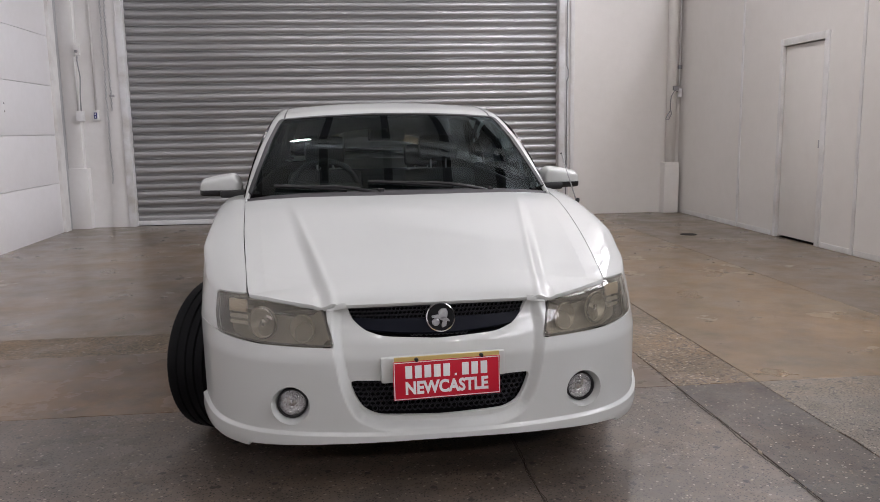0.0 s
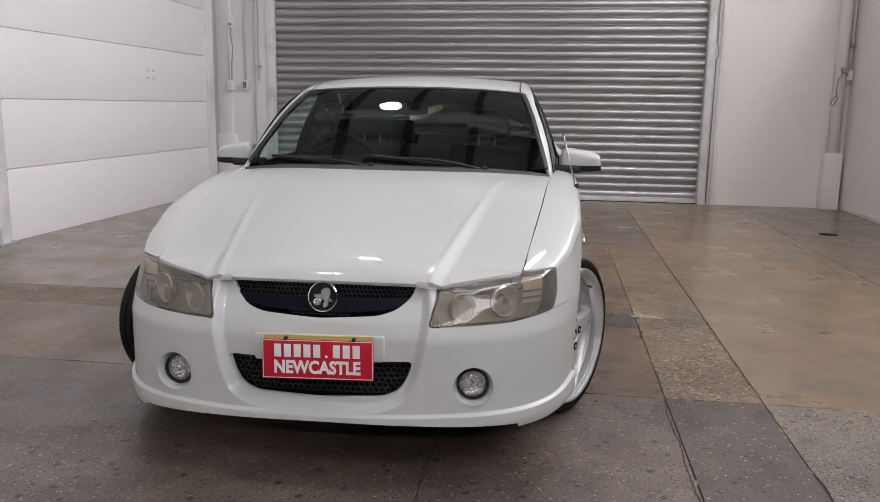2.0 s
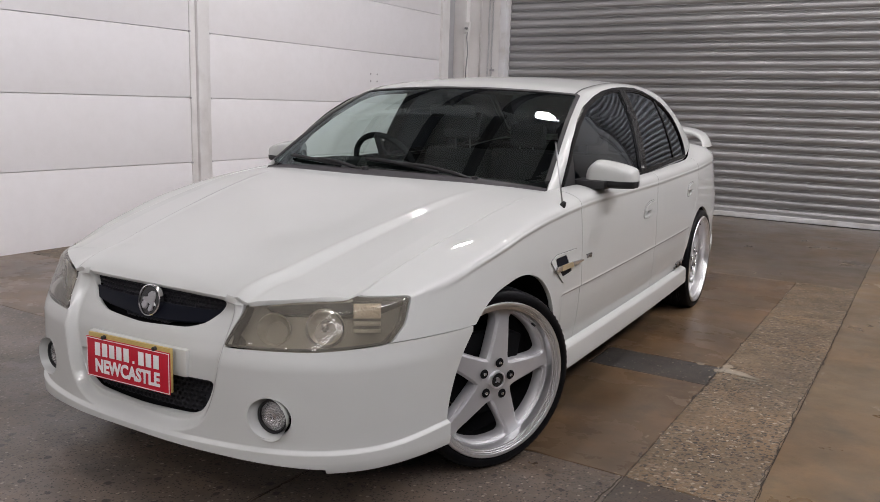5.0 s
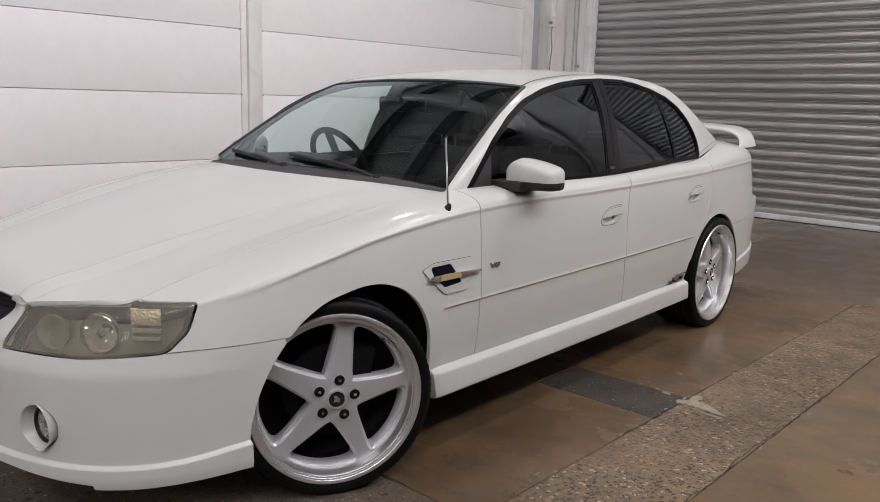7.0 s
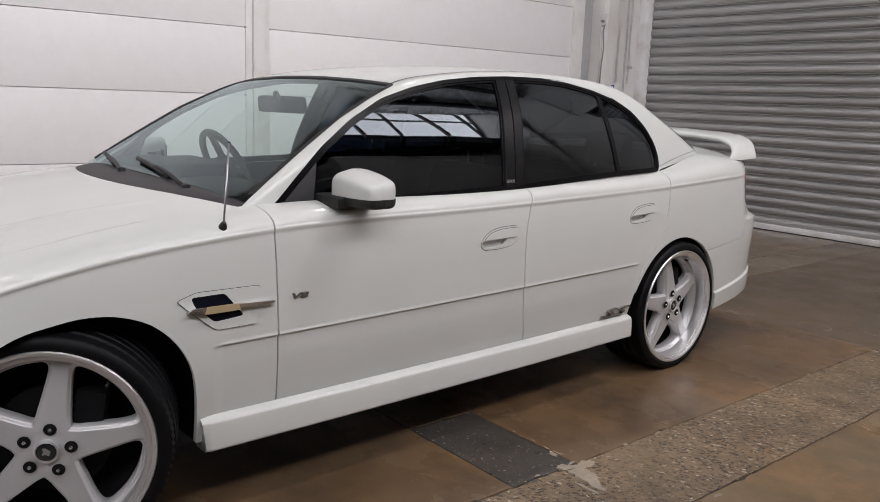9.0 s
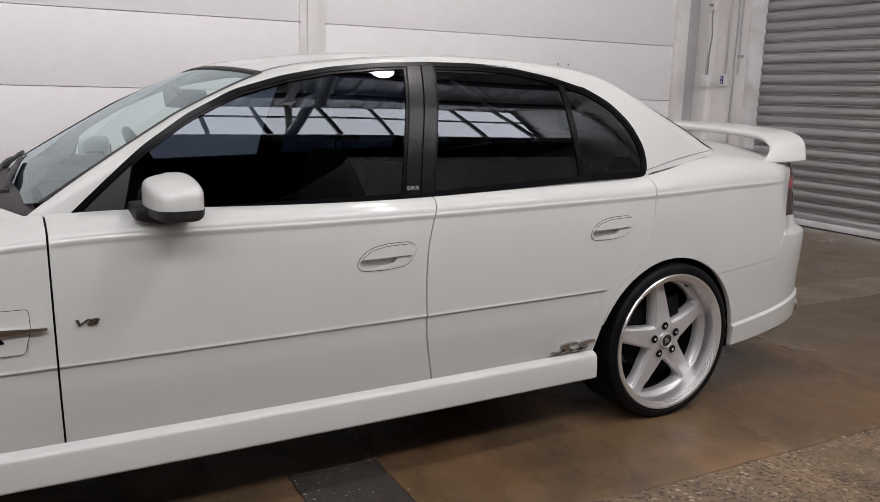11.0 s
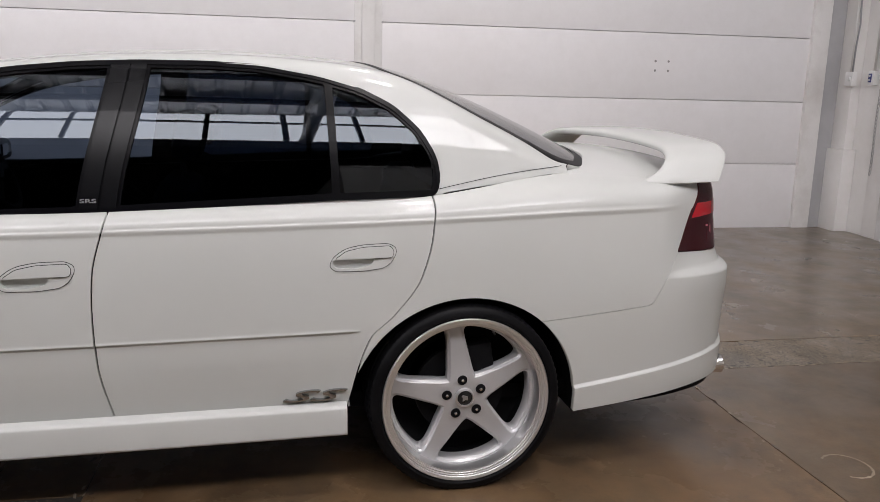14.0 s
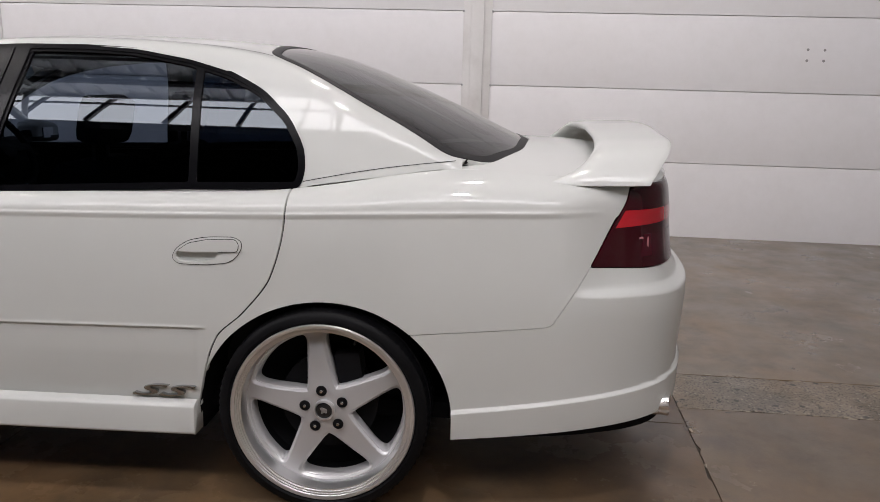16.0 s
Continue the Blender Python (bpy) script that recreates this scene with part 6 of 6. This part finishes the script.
def star_sd(p):
    """Positive on the metal of the wheel's face: hub, five spokes and outer ring, with soft fillets."""
    y, z = p[:, 1], p[:, 2]
    r = np.hypot(y, z)
    a = np.arctan2(z, y) - math.pi / 2
    a = (a + math.pi / 5) % (2 * math.pi / 5) - math.pi / 5
    across = np.abs(r * np.sin(a))
    w = curve1([0.0, 0.06, 0.10, 0.16, 0.21, 0.27], [0.052, 0.047, 0.041, 0.033, 0.029, 0.029])(r)
    spoke = w - across
    hub = 0.070 - r
    ring = r - 0.2315
    def smax(u, v, k):
        h = np.clip(0.5 + 0.5 * (u - v) / k, 0, 1)
        return v + (u - v) * h + k * h * (1 - h)
    return smax(smax(spoke, hub, 0.030), ring, 0.022)


def P_face(dish):
    prof = curve1([0.0, 0.055, 0.085, 0.16, 0.225, 0.27], [0.004, 0.004, 0.0, -0.006, -0.016, -0.020])
    def P(r, a):
        r, a = np.asarray(r, float), np.asarray(a, float)
        y, z = r * np.cos(a), r * np.sin(a)
        sd = star_sd(np.stack([0 * y, y, z], axis=-1))
        x = prof(r) - dish - 0.009 * (1 - step01(sd / 0.009)) * np.where(r < 0.245, 1, 0)
        return np.stack([x, y, z], axis=-1)
    return P


def wheel_set(name, width, dish, label):
    w = part(name, tyre(width), car, label)
    rim = part("rim", lathe("rim", [(0.160, -width * 0.78), (0.238, -width * 0.70), (0.246, -width * 0.5), (0.243, -dish - 0.02), (0.243, -dish - 0.008), (0.2465, -0.016), (0.2475, -0.012), (0.2515, -0.0115), (0.2525, -0.006), (0.2565, -0.0055), (0.2575, -0.0015),
                                    (0.262, -0.002), (0.2635, 0.003), (0.272, 0.005), (0.275, 0.001), (0.275, -0.010), (0.262, -0.012)], M_POLISH, 72, "X", 30), w, "polished stepped rim lip", pose(width / 2 - 0.004, 0, 0))
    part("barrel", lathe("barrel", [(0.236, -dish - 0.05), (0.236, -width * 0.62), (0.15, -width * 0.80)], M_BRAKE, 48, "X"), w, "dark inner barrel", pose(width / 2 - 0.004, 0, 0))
    face = part("spokes", skin("spokes", P_face(dish), np.linspace(0.004, 0.2445, 110), np.linspace(0, 2 * math.pi, 301), [star_sd], M_ALLOY, 0.045, 0, flip=False), w, "silver five-spoke face", pose(width / 2 - 0.004, 0, 0))
    for k in range(5):
        a = math.pi / 2 + k * 2 * math.pi / 5
        # flat near-black disc paints in the shade of the nut's recess
        part("nut_seat", lathe("nut_seat", [(0.0165, 0.0005), (0.0150, 0.0022), (0.0138, 0.0008), (0.0135, 0.0004), (0.0001, 0.0004)], M_BRAKE, 20, "X"), face, "", pose(0.0072 - dish, 0.0595 * math.cos(a), 0.0595 * math.sin(a)))
        part("wheel_nut", lathe("wheel_nut", [(0.0001, 0.009), (0.0045, 0.008), (0.007, 0.004), (0.007, -0.001)], M_CHROME, 6, "X"), face, "", pose(0.0072 - dish, 0.0595 * math.cos(a), 0.0595 * math.sin(a)))
    part("cap_ring", lathe("cap_ring", [(0.032, -0.002), (0.031, 0.012), (0.026, 0.014), (0.0245, 0.010)], M_POLISH, 36, "X"), face, "polished hub ring", pose(0.004 - dish, 0, 0))
    part("centre_cap", lathe("centre_cap", [(0.0001, 0.012), (0.020, 0.0115), (0.025, 0.009), (0.026, 0.0)], M_DISC, 36, "X"), face, "black centre cap", pose(0.004 - dish, 0, 0))
    part("cap_emblem", relief("cap_emblem", rounded([(-0.012, -0.004), (-0.004, 0.011), (0.010, 0.009), (0.006, 0.000), (0.011, -0.010), (-0.002, -0.007), (-0.009, -0.012)], 0.003), 0.0, 0.003, M_SILVER), face, "plain silver mark", pose(0.0150 - dish, 0, 0, 0, 90, 0))
    part("valve", tube("valve", [(0.0, 0, 0), (0.018, 0, -0.004)], 0.004, M_BLACKP, 8), face, "", pose(-dish - 0.004, 0.12, 0.20))
    part("brake_disc", lathe("brake_disc", [(0.06, -0.085), (0.15, -0.085), (0.15, -0.108), (0.06, -0.108), (0.05, -0.05), (0.0001, -0.05)], M_BRAKE, 48, "X"), w, "near-black brake disc", pose(width / 2 - 0.004 - dish * 0.5, 0, 0))
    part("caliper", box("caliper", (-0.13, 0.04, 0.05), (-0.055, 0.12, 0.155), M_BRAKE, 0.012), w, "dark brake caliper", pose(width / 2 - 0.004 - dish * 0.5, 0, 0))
    return w


STEER = -27
FW, RWD = 0.235, 0.265
wf = wheel_set("front_wheel", FW, 0.022, "black low tyre on a silver five-spoke wheel, turned in its arch")
wf.matrix_basis = pose(0.762, 0.0, TYRE_R, 0, 0, STEER) @ pose(0.0, 0, 0, -10, 0, 0)
wr = wheel_set("rear_wheel", RWD, 0.040, "black low tyre on a deep silver five-spoke wheel")
wr.matrix_basis = pose(0.900 - RWD / 2, AX_R - 0.004, TYRE_R - 0.006, 8, 0, 0)


def clone(ob, m, parent):
    made = copy_thing(ob, m)
    made.parent = parent
    return made


clone(wf, pose(-0.762, 0.0, TYRE_R, 0, 0, 180 + STEER), car)
clone(wr, pose(-0.900 + RWD / 2, AX_R - 0.004, TYRE_R - 0.006, 0, 0, 180), car)

# pillar marking
TAB_G = skin_table(np.linspace(1.6, 1.8, 60), Z_WIN, P_wall)
p, n = at_skin(TAB_G, 1, 2, 1.668, 0.950, P_wall)
part("pillar_mark", lettering("pillar_mark", "SRS", 0.020, 0.0004, M_STEEL, 0.0, 0.0003), car, "small grey letters on the pillar", frame_at(p + n * -0.0075 if n.x < 0 else p + n * 0.0075, n if n.x > 0 else -n) @ Matrix.Diagonal((1.5, 0.8, 1, 1)))

# cabin
part("roof_lining", skin("roof_lining", P_green, np.linspace(0.62, 3.2, 60), TH[::3], [
    cabin_base, lambda p: -side_band(p) + 0.01, lambda p: -sd_ws(p) + 0.01, lambda p: -sd_rw(p) + 0.01], M_SEAT, 0, -0.03), car, "dark headlining")
bm = bmesh.new()
add_box(bm, (-0.70, 0.62, 0.55), (0.70, 1.02, 0.90), 0.05)
add_box(bm, (-0.62, 0.60, 0.86), (-0.18, 1.02, 0.955), 0.035)
part("dashboard", bm_mesh("dashboard", bm, M_DASH, 50), car, "dark dashboard")
part("cabin_floor", box("cabin_floor", (-0.74, 0.55, 0.25), (0.74, 3.2, 0.30), M_DARK, 0), car)
part("parcel_shelf", box("parcel_shelf", (-0.62, 2.72, 0.86), (0.62, 3.32, 0.90), M_SEAT, 0.01), car)
part("firewall", box("firewall", (-0.72, 0.50, 0.25), (0.72, 0.60, 0.88), M_DARK, 0), car)


def ring_pts(r, n=40):
    return [(r * math.cos(2 * math.pi * k / n), r * math.sin(2 * math.pi * k / n), 0) for k in range(n)]


sm = pose(-0.37, 1.06, 0.915, -62, 0, 0)
sw = part("steering_wheel", tube("steering_wheel", ring_pts(0.178), 0.015, M_DASH, 10, True), car, "black three-spoke steering wheel", sm)
part("hub", lathe("hub", [(0.0001, 0.03), (0.05, 0.025), (0.065, 0.0), (0.06, -0.05)], M_DASH, 24, "Z"), sw)
for a in (0, 180, 270):
    part("spoke", box("spoke", (0.04, -0.018, -0.01), (0.18, 0.018, 0.012), M_DASH, 0.006), sw, "", pose(0, 0, 0, 0, 0, a))
rv = part("rear_view_mirror", box("rear_view_mirror", (-0.115, -0.012, -0.035), (0.115, 0.022, 0.035), M_BLACKP, 0.02), car, "black rear-view mirror", pose(-0.02, 1.135, 1.205, 10, 0, 26))
part("stem", tube("stem", [(0, -0.01, 0.02), (0, -0.035, 0.055)], 0.012, M_BLACKP, 8), rv)


def seat(x, y, bench=False):
    hw = 0.62 if bench else 0.24
    s = part("rear_bench" if bench else "front_seat", box("cushion", (-hw, -0.24, 0.34), (hw, 0.26, 0.52), M_SEAT, 0.06), car, "dark cloth seat", pose(x, y, 0))
    bm = bmesh.new()
    add_box(bm, (-hw, -0.06, -0.02), (hw, 0.08, 0.54 if not bench else 0.50), 0.06)
    part("backrest", bm_mesh("backrest", bm, M_SEAT, 50), s, "", pose(0, 0.24, 0.46, -16, 0, 0))
    for hx in ((-0.36, 0.36) if bench else (0.0,)):
        h = part("headrest", box("headrest", (-0.13, -0.05, 0), (0.13, 0.05, 0.17), M_SEAT, 0.045), s, "", pose(hx, 0.40 if not bench else 0.40, 1.03 if not bench else 0.95, -12, 0, 0))
        part("post", tube("post", [(-0.05, 0, -0.08), (-0.05, 0, 0.03)], 0.006, M_STEEL, 6), s, "", pose(hx, 0.39, 1.02 if not bench else 0.95))
        part("post", tube("post", [(0.05, 0, -0.08), (0.05, 0, 0.03)], 0.006, M_STEEL, 6), s, "", pose(hx, 0.39, 1.02 if not bench else 0.95))


seat(-0.37, 1.50)
seat(0.37, 1.50)
seat(0.0, 2.42, True)


# ---- small things on the walls ----
sw1 = thing("shutter_switch", "white shutter control box with a blue button plate", "switch")
part("case", box("case", (-2.545, YB - 0.055, 1.40), (-2.465, YB - 0.001, 1.53), M_PLASTIC_W, 0.008), sw1)
part("button_plate", box("button_plate", (-2.53, YB - 0.060, 1.425), (-2.49, YB - 0.054, 1.505), M_BLUE, 0.002), sw1, "dark blue button plate")
for z in (1.447, 1.483):
    part("button", lathe("button", [(0.0001, 0.008), (0.009, 0.007), (0.010, 0.0)], M_PLASTIC_W, 14, "Z"), sw1, "", pose(-2.51, YB - 0.060, z, 90, 0, 0))
part("conduit", tube("conduit", [(-2.505, YB - 0.02, 1.53), (-2.505, YB - 0.02, 5.0)], 0.012, M_TRIM, 10), sw1, "painted conduit")

box1 = thing("junction_box", "white power outlet with conduit on the pier", "outlet")
part("case", box("case", (-2.725, YB - 0.155, 1.39), (-2.625, YB - 0.102, 1.52), M_PLASTIC_W, 0.008), box1)
part("knob", lathe("knob", [(0.0001, 0.02), (0.016, 0.018), (0.018, 0.0)], M_PLASTIC_W, 16, "Z"), box1, "", pose(-2.655, YB - 0.155, 1.455, 90, 0, 0))
part("conduit", tube("conduit", [(-2.70, YB - 0.115, 1.52), (-2.70, YB - 0.115, 2.20)], 0.011, M_TRIM, 10), box1)
part("lead", tube("lead", [(-2.66, YB - 0.13, 1.52), (-2.655, YB - 0.13, 1.75), (-2.64, YB - 0.125, 1.95), (-2.665, YB - 0.12, 2.15), (-2.66, YB - 0.115, 2.24)], 0.008, M_CABLE, 8), box1, "grey lead")
up1 = thing("upper_outlet", "small grey outlet with a plug high on the pier", "outlet")
part("case", box("case", (-2.70, YB - 0.14, 2.22), (-2.62, YB - 0.102, 2.36), M_TRIM, 0.006), up1)
part("plug", lathe("plug", [(0.0001, 0.04), (0.014, 0.038), (0.018, 0.0)], M_CABLE, 14, "Z"), up1, "grey plug", pose(-2.66, YB - 0.14, 2.27, 90, 0, 0))

chain = thing("hand_chain", "hanging steel shutter hand chain", "chain")


def link_mesh():
    pts = []
    for k in range(12):
        w = 2 * math.pi * k / 12
        pts.append((0.010 * math.cos(w), 0, 0.017 * math.sin(w) + (0.006 if math.sin(w) > 0 else -0.006)))
    return tube("link", pts, 0.0035, M_STEEL, 5, True)


LINK = link_mesh()
for run, (x, z0) in enumerate(((-2.355, 0.60), (-2.300, 1.55))):
    for k in range(int((4.4 - z0) / 0.036)):
        if run == 1 and k > 80:
            break
        part("link", LINK, chain, "", pose(x + 0.004 * math.sin(k * 0.35), YB - 0.055, z0 + 0.036 * k, 0, 0, 90 * (k % 2)))
part("keeper", box("keeper", (-2.32, YB - 0.06, 1.70), (-2.26, YB - 0.028, 1.73), M_STEEL, 0.004), chain)
cb = thing("loose_cable", "thin grey cable clipped beside the shutter guide", "cable")
part("cable", tube("cable", [(-2.20, YB - 0.045, 3.2), (-2.17, YB - 0.05, 2.75), (-2.205, YB - 0.045, 2.5), (-2.18, YB - 0.05, 2.2), (-2.195, YB - 0.045, 1.95)], 0.008, M_TRIM, 8), cb)

# right of the shutter
rb = thing("guide_cable", "dark cable and conduit beside the shutter", "cable")
part("cable", tube("cable", [(3.755, YB - 0.03, 3.6), (3.752, YB - 0.03, 2.05), (3.77, YB - 0.035, 2.0), (3.77, YB - 0.035, 1.9), (3.752, YB - 0.03, 1.85), (3.748, YB - 0.03, 0.02)], 0.008, M_CABLE, 8), rb)
for z in (0.4, 1.1, 2.4):
    part("clip", box("clip", (3.738, YB - 0.042, z), (3.768, YB - 0.001, z + 0.02), M_STEEL, 0.003), rb)
so = thing("corner_outlet", "grey power outlet with a hanging looped lead", "outlet")
part("case", box("case", (5.30, YB - 0.13, 1.61), (5.37, YB - 0.075, 1.73), M_PLASTIC_W, 0.006), so)
part("box", box("box", (5.22, YB - 0.19, 1.70), (5.30, YB - 0.145, 1.76), M_CABLE, 0.006), so)
part("conduit", tube("conduit", [(5.352, YB - 0.05, 1.73), (5.355, YB - 0.05, 2.02), (5.36, YB - 0.05, 4.0)], 0.011, M_TRIM, 10), so)
part("saddle", box("saddle", (5.33, YB - 0.075, 2.00), (5.38, YB - 0.03, 2.05), M_CABLE, 0.006), so)
part("lead", tube("lead", [(5.30, YB - 0.15, 1.68), (5.24, YB - 0.18, 1.70), (5.19, YB - 0.18, 1.62), (5.18, YB - 0.18, 1.48), (5.20, YB - 0.18, 1.38), (5.16, YB - 0.18, 1.30), (5.12, YB - 0.18, 1.31), (5.14, YB - 0.18, 1.36), (5.18, YB - 0.18, 1.42)], 0.007, M_CABLE, 8), so, "grey looped lead")

# bolt holes in the panel wall
M_HOLE = material("filler_grey", (0.30, 0.29, 0.29), 0.8)
marks = thing("wall_fixings", "four old bolt heads in the panel wall", "fixing")
for y in (9.86, 9.99):
    for z in (1.485, 1.57):
        part("bolt_head", lathe("bolt_head", [(0.0001, 0.004), (0.010, 0.003), (0.012, -0.002)], M_HOLE, 12, "X"), marks, "", pose(XL + 0.036, y, z))
for r in range(5):
    for y in (7.085, 7.325):
        part("joint_pin", box("joint_pin", (XL + 0.034, y - 0.010, Z1 + PITCH * r - 0.010), (XL + 0.052, y + 0.006, Z1 + PITCH * r + 0.006), M_GREYP, 0.002), marks)

# floor: cement spill and drain cover
def blotch(name, x, y, rx, ry, mat, seed, n=40, z=0.0015):
    rnd = random.Random(seed)
    ph = [rnd.uniform(0, 6.28) for _ in range(6)]
    ring = []
    for k in range(n):
        w = 2 * math.pi * k / n
        q = 1 + sum(0.28 / (j + 1) * math.sin((j + 2) * w + ph[j]) for j in range(6)) + 0.10 * math.sin(11 * w + ph[0]) + 0.07 * math.sin(17 * w + ph[1])
        ring.append((x + rx * q * math.cos(w), y + ry * q * math.sin(w), z))
    return mesh_from(name, ring + [(a, b, -0.01) for a, b, _ in ring], [tuple(range(n))] + [(k, k + n, (k + 1) % n + n, (k + 1) % n) for k in range(n)], mat)


spill = thing("cement_spill", "pale dried cement smear on the floor", "stain", kind="structure")
for x, y, rx, ry, sd in ((2.345, 5.815, 0.055, 0.042, 3), (2.405, 5.790, 0.050, 0.020, 11), (2.300, 5.865, 0.028, 0.050, 5), (2.42, 5.745, 0.035, 0.010, 8), (2.275, 5.80, 0.020, 0.030, 14)):
    part("smear", blotch("smear", x, y, rx, ry, F_SPILL, sd, 60, 0.0012 + 0.0002 * sd), spill)
drain = thing("floor_drain", "small dark drain cover in the floor", "drain", kind="structure")
part("cover", lathe("cover", [(0.0001, 0.002), (0.09, 0.002), (0.10, -0.01)], M_BRAKE, 24, "Z"), drain, "", pose(4.54, 9.51, 0.001))


# chipped joint edges, a chalk loop and scuffs on the floor
def chips(name, lines, count, size, mat, seed, label):
    rnd = random.Random(seed)
    verts, faces = [], []
    for i in range(count):
        (x0, y0), (x1, y1) = lines[rnd.randrange(len(lines))]
        q = rnd.random()
        cx, cy = x0 + (x1 - x0) * q + rnd.gauss(0, 0.012), y0 + (y1 - y0) * q + rnd.gauss(0, 0.012)
        along = math.atan2(y1 - y0, x1 - x0) + rnd.uniform(-0.3, 0.3)
        a, b = size * rnd.uniform(0.4, 1.6), size * rnd.uniform(0.15, 0.5)
        k, n = len(verts), 9
        for j in range(n):
            w = 2 * math.pi * j / n
            r = rnd.uniform(0.6, 1.25)
            u, v = a * r * math.cos(w), b * r * math.sin(w)
            verts.append((cx + u * math.cos(along) - v * math.sin(along), cy + u * math.sin(along) + v * math.cos(along), 0.0010 + 0.00001 * i))
        faces.append(tuple(range(k, k + n)))
    return tagged(thing(name, label, "debris", kind="stuff"), kind="stuff"), mesh_from(name, verts, faces, mat)


JOINTS = [((2.27, 4.5), (2.27, 8.2)), ((2.68, 4.5), (2.68, 8.2)), ((2.27, 1.6), (2.27, 4.4)), ((0.6, 8.29), (4.0, 8.29)), ((1.1, 4.43), (4.0, 4.43)), ((2.68, 2.0), (2.68, 4.4)), ((1.2, 5.86), (2.2, 5.86)), ((0.47, 8.3), (0.47, 9.7)), ((0.86, 8.3), (0.86, 9.7))]
ob, me = chips("pale_joint_chips", JOINTS, 120, 0.016, F_SPILL, 4, "pale chipped concrete crumbs along the floor joints")
part("crumbs", me, ob)
ob, me = chips("dark_joint_filler", JOINTS, 70, 0.018, F_GREY3, 9, "dark broken filler along the floor joints")
part("crumbs", me, ob)


def ribbon(name, pts, w, mat, z=0.0016):
    verts, faces = [], []
    for i, (x, y) in enumerate(pts):
        a, b = pts[max(0, i - 1)], pts[min(len(pts) - 1, i + 1)]
        d = Vector((b[0] - a[0], b[1] - a[1])).normalized()
        ww = w * (0.5 + 0.5 * math.sin(1 + i * 1.7) ** 2)
        verts += [(x - d.y * ww, y + d.x * ww, z), (x + d.y * ww, y - d.x * ww, z)]
    for i in range(len(pts) - 1):
        faces.append((2 * i + 1, 2 * i + 3, 2 * i + 2, 2 * i))
    return mesh_from(name, verts, faces, mat)


marks = thing("floor_mark", "thin pale chalk loop scuffed on the floor", "mark", kind="structure")
LOOP = [(1.86 + 0.09 * math.cos(a), 8.46 + 0.08 * math.sin(a)) for a in np.linspace(-0.6, 3.9, 22)]
part("loop", ribbon("loop", LOOP, 0.006, F_SPILL), marks)
crack = thing("floor_crack", "dark jagged crack in the worn floor slab", "crack", kind="structure")
rk = random.Random(12)


def crack_line(x, y, steps, width):
    """A fine broken line that wanders along a joint."""
    drift, pts = 0.0, []
    for k in range(steps):
        drift = max(-0.012, min(0.012, drift * 0.93 + rk.uniform(-0.004, 0.004)))
        pts.append((x + drift + rk.uniform(-0.0012, 0.0012), y - 0.018 * k))
    part("line", ribbon("line", pts, width, M_GAP, 0.0018), crack)


crack_line(2.264, 4.42, 112, 0.0042)
crack_line(1.362, 4.0, 74, 0.0018)
crack_line(2.676, 8.2, 205, 0.0020)
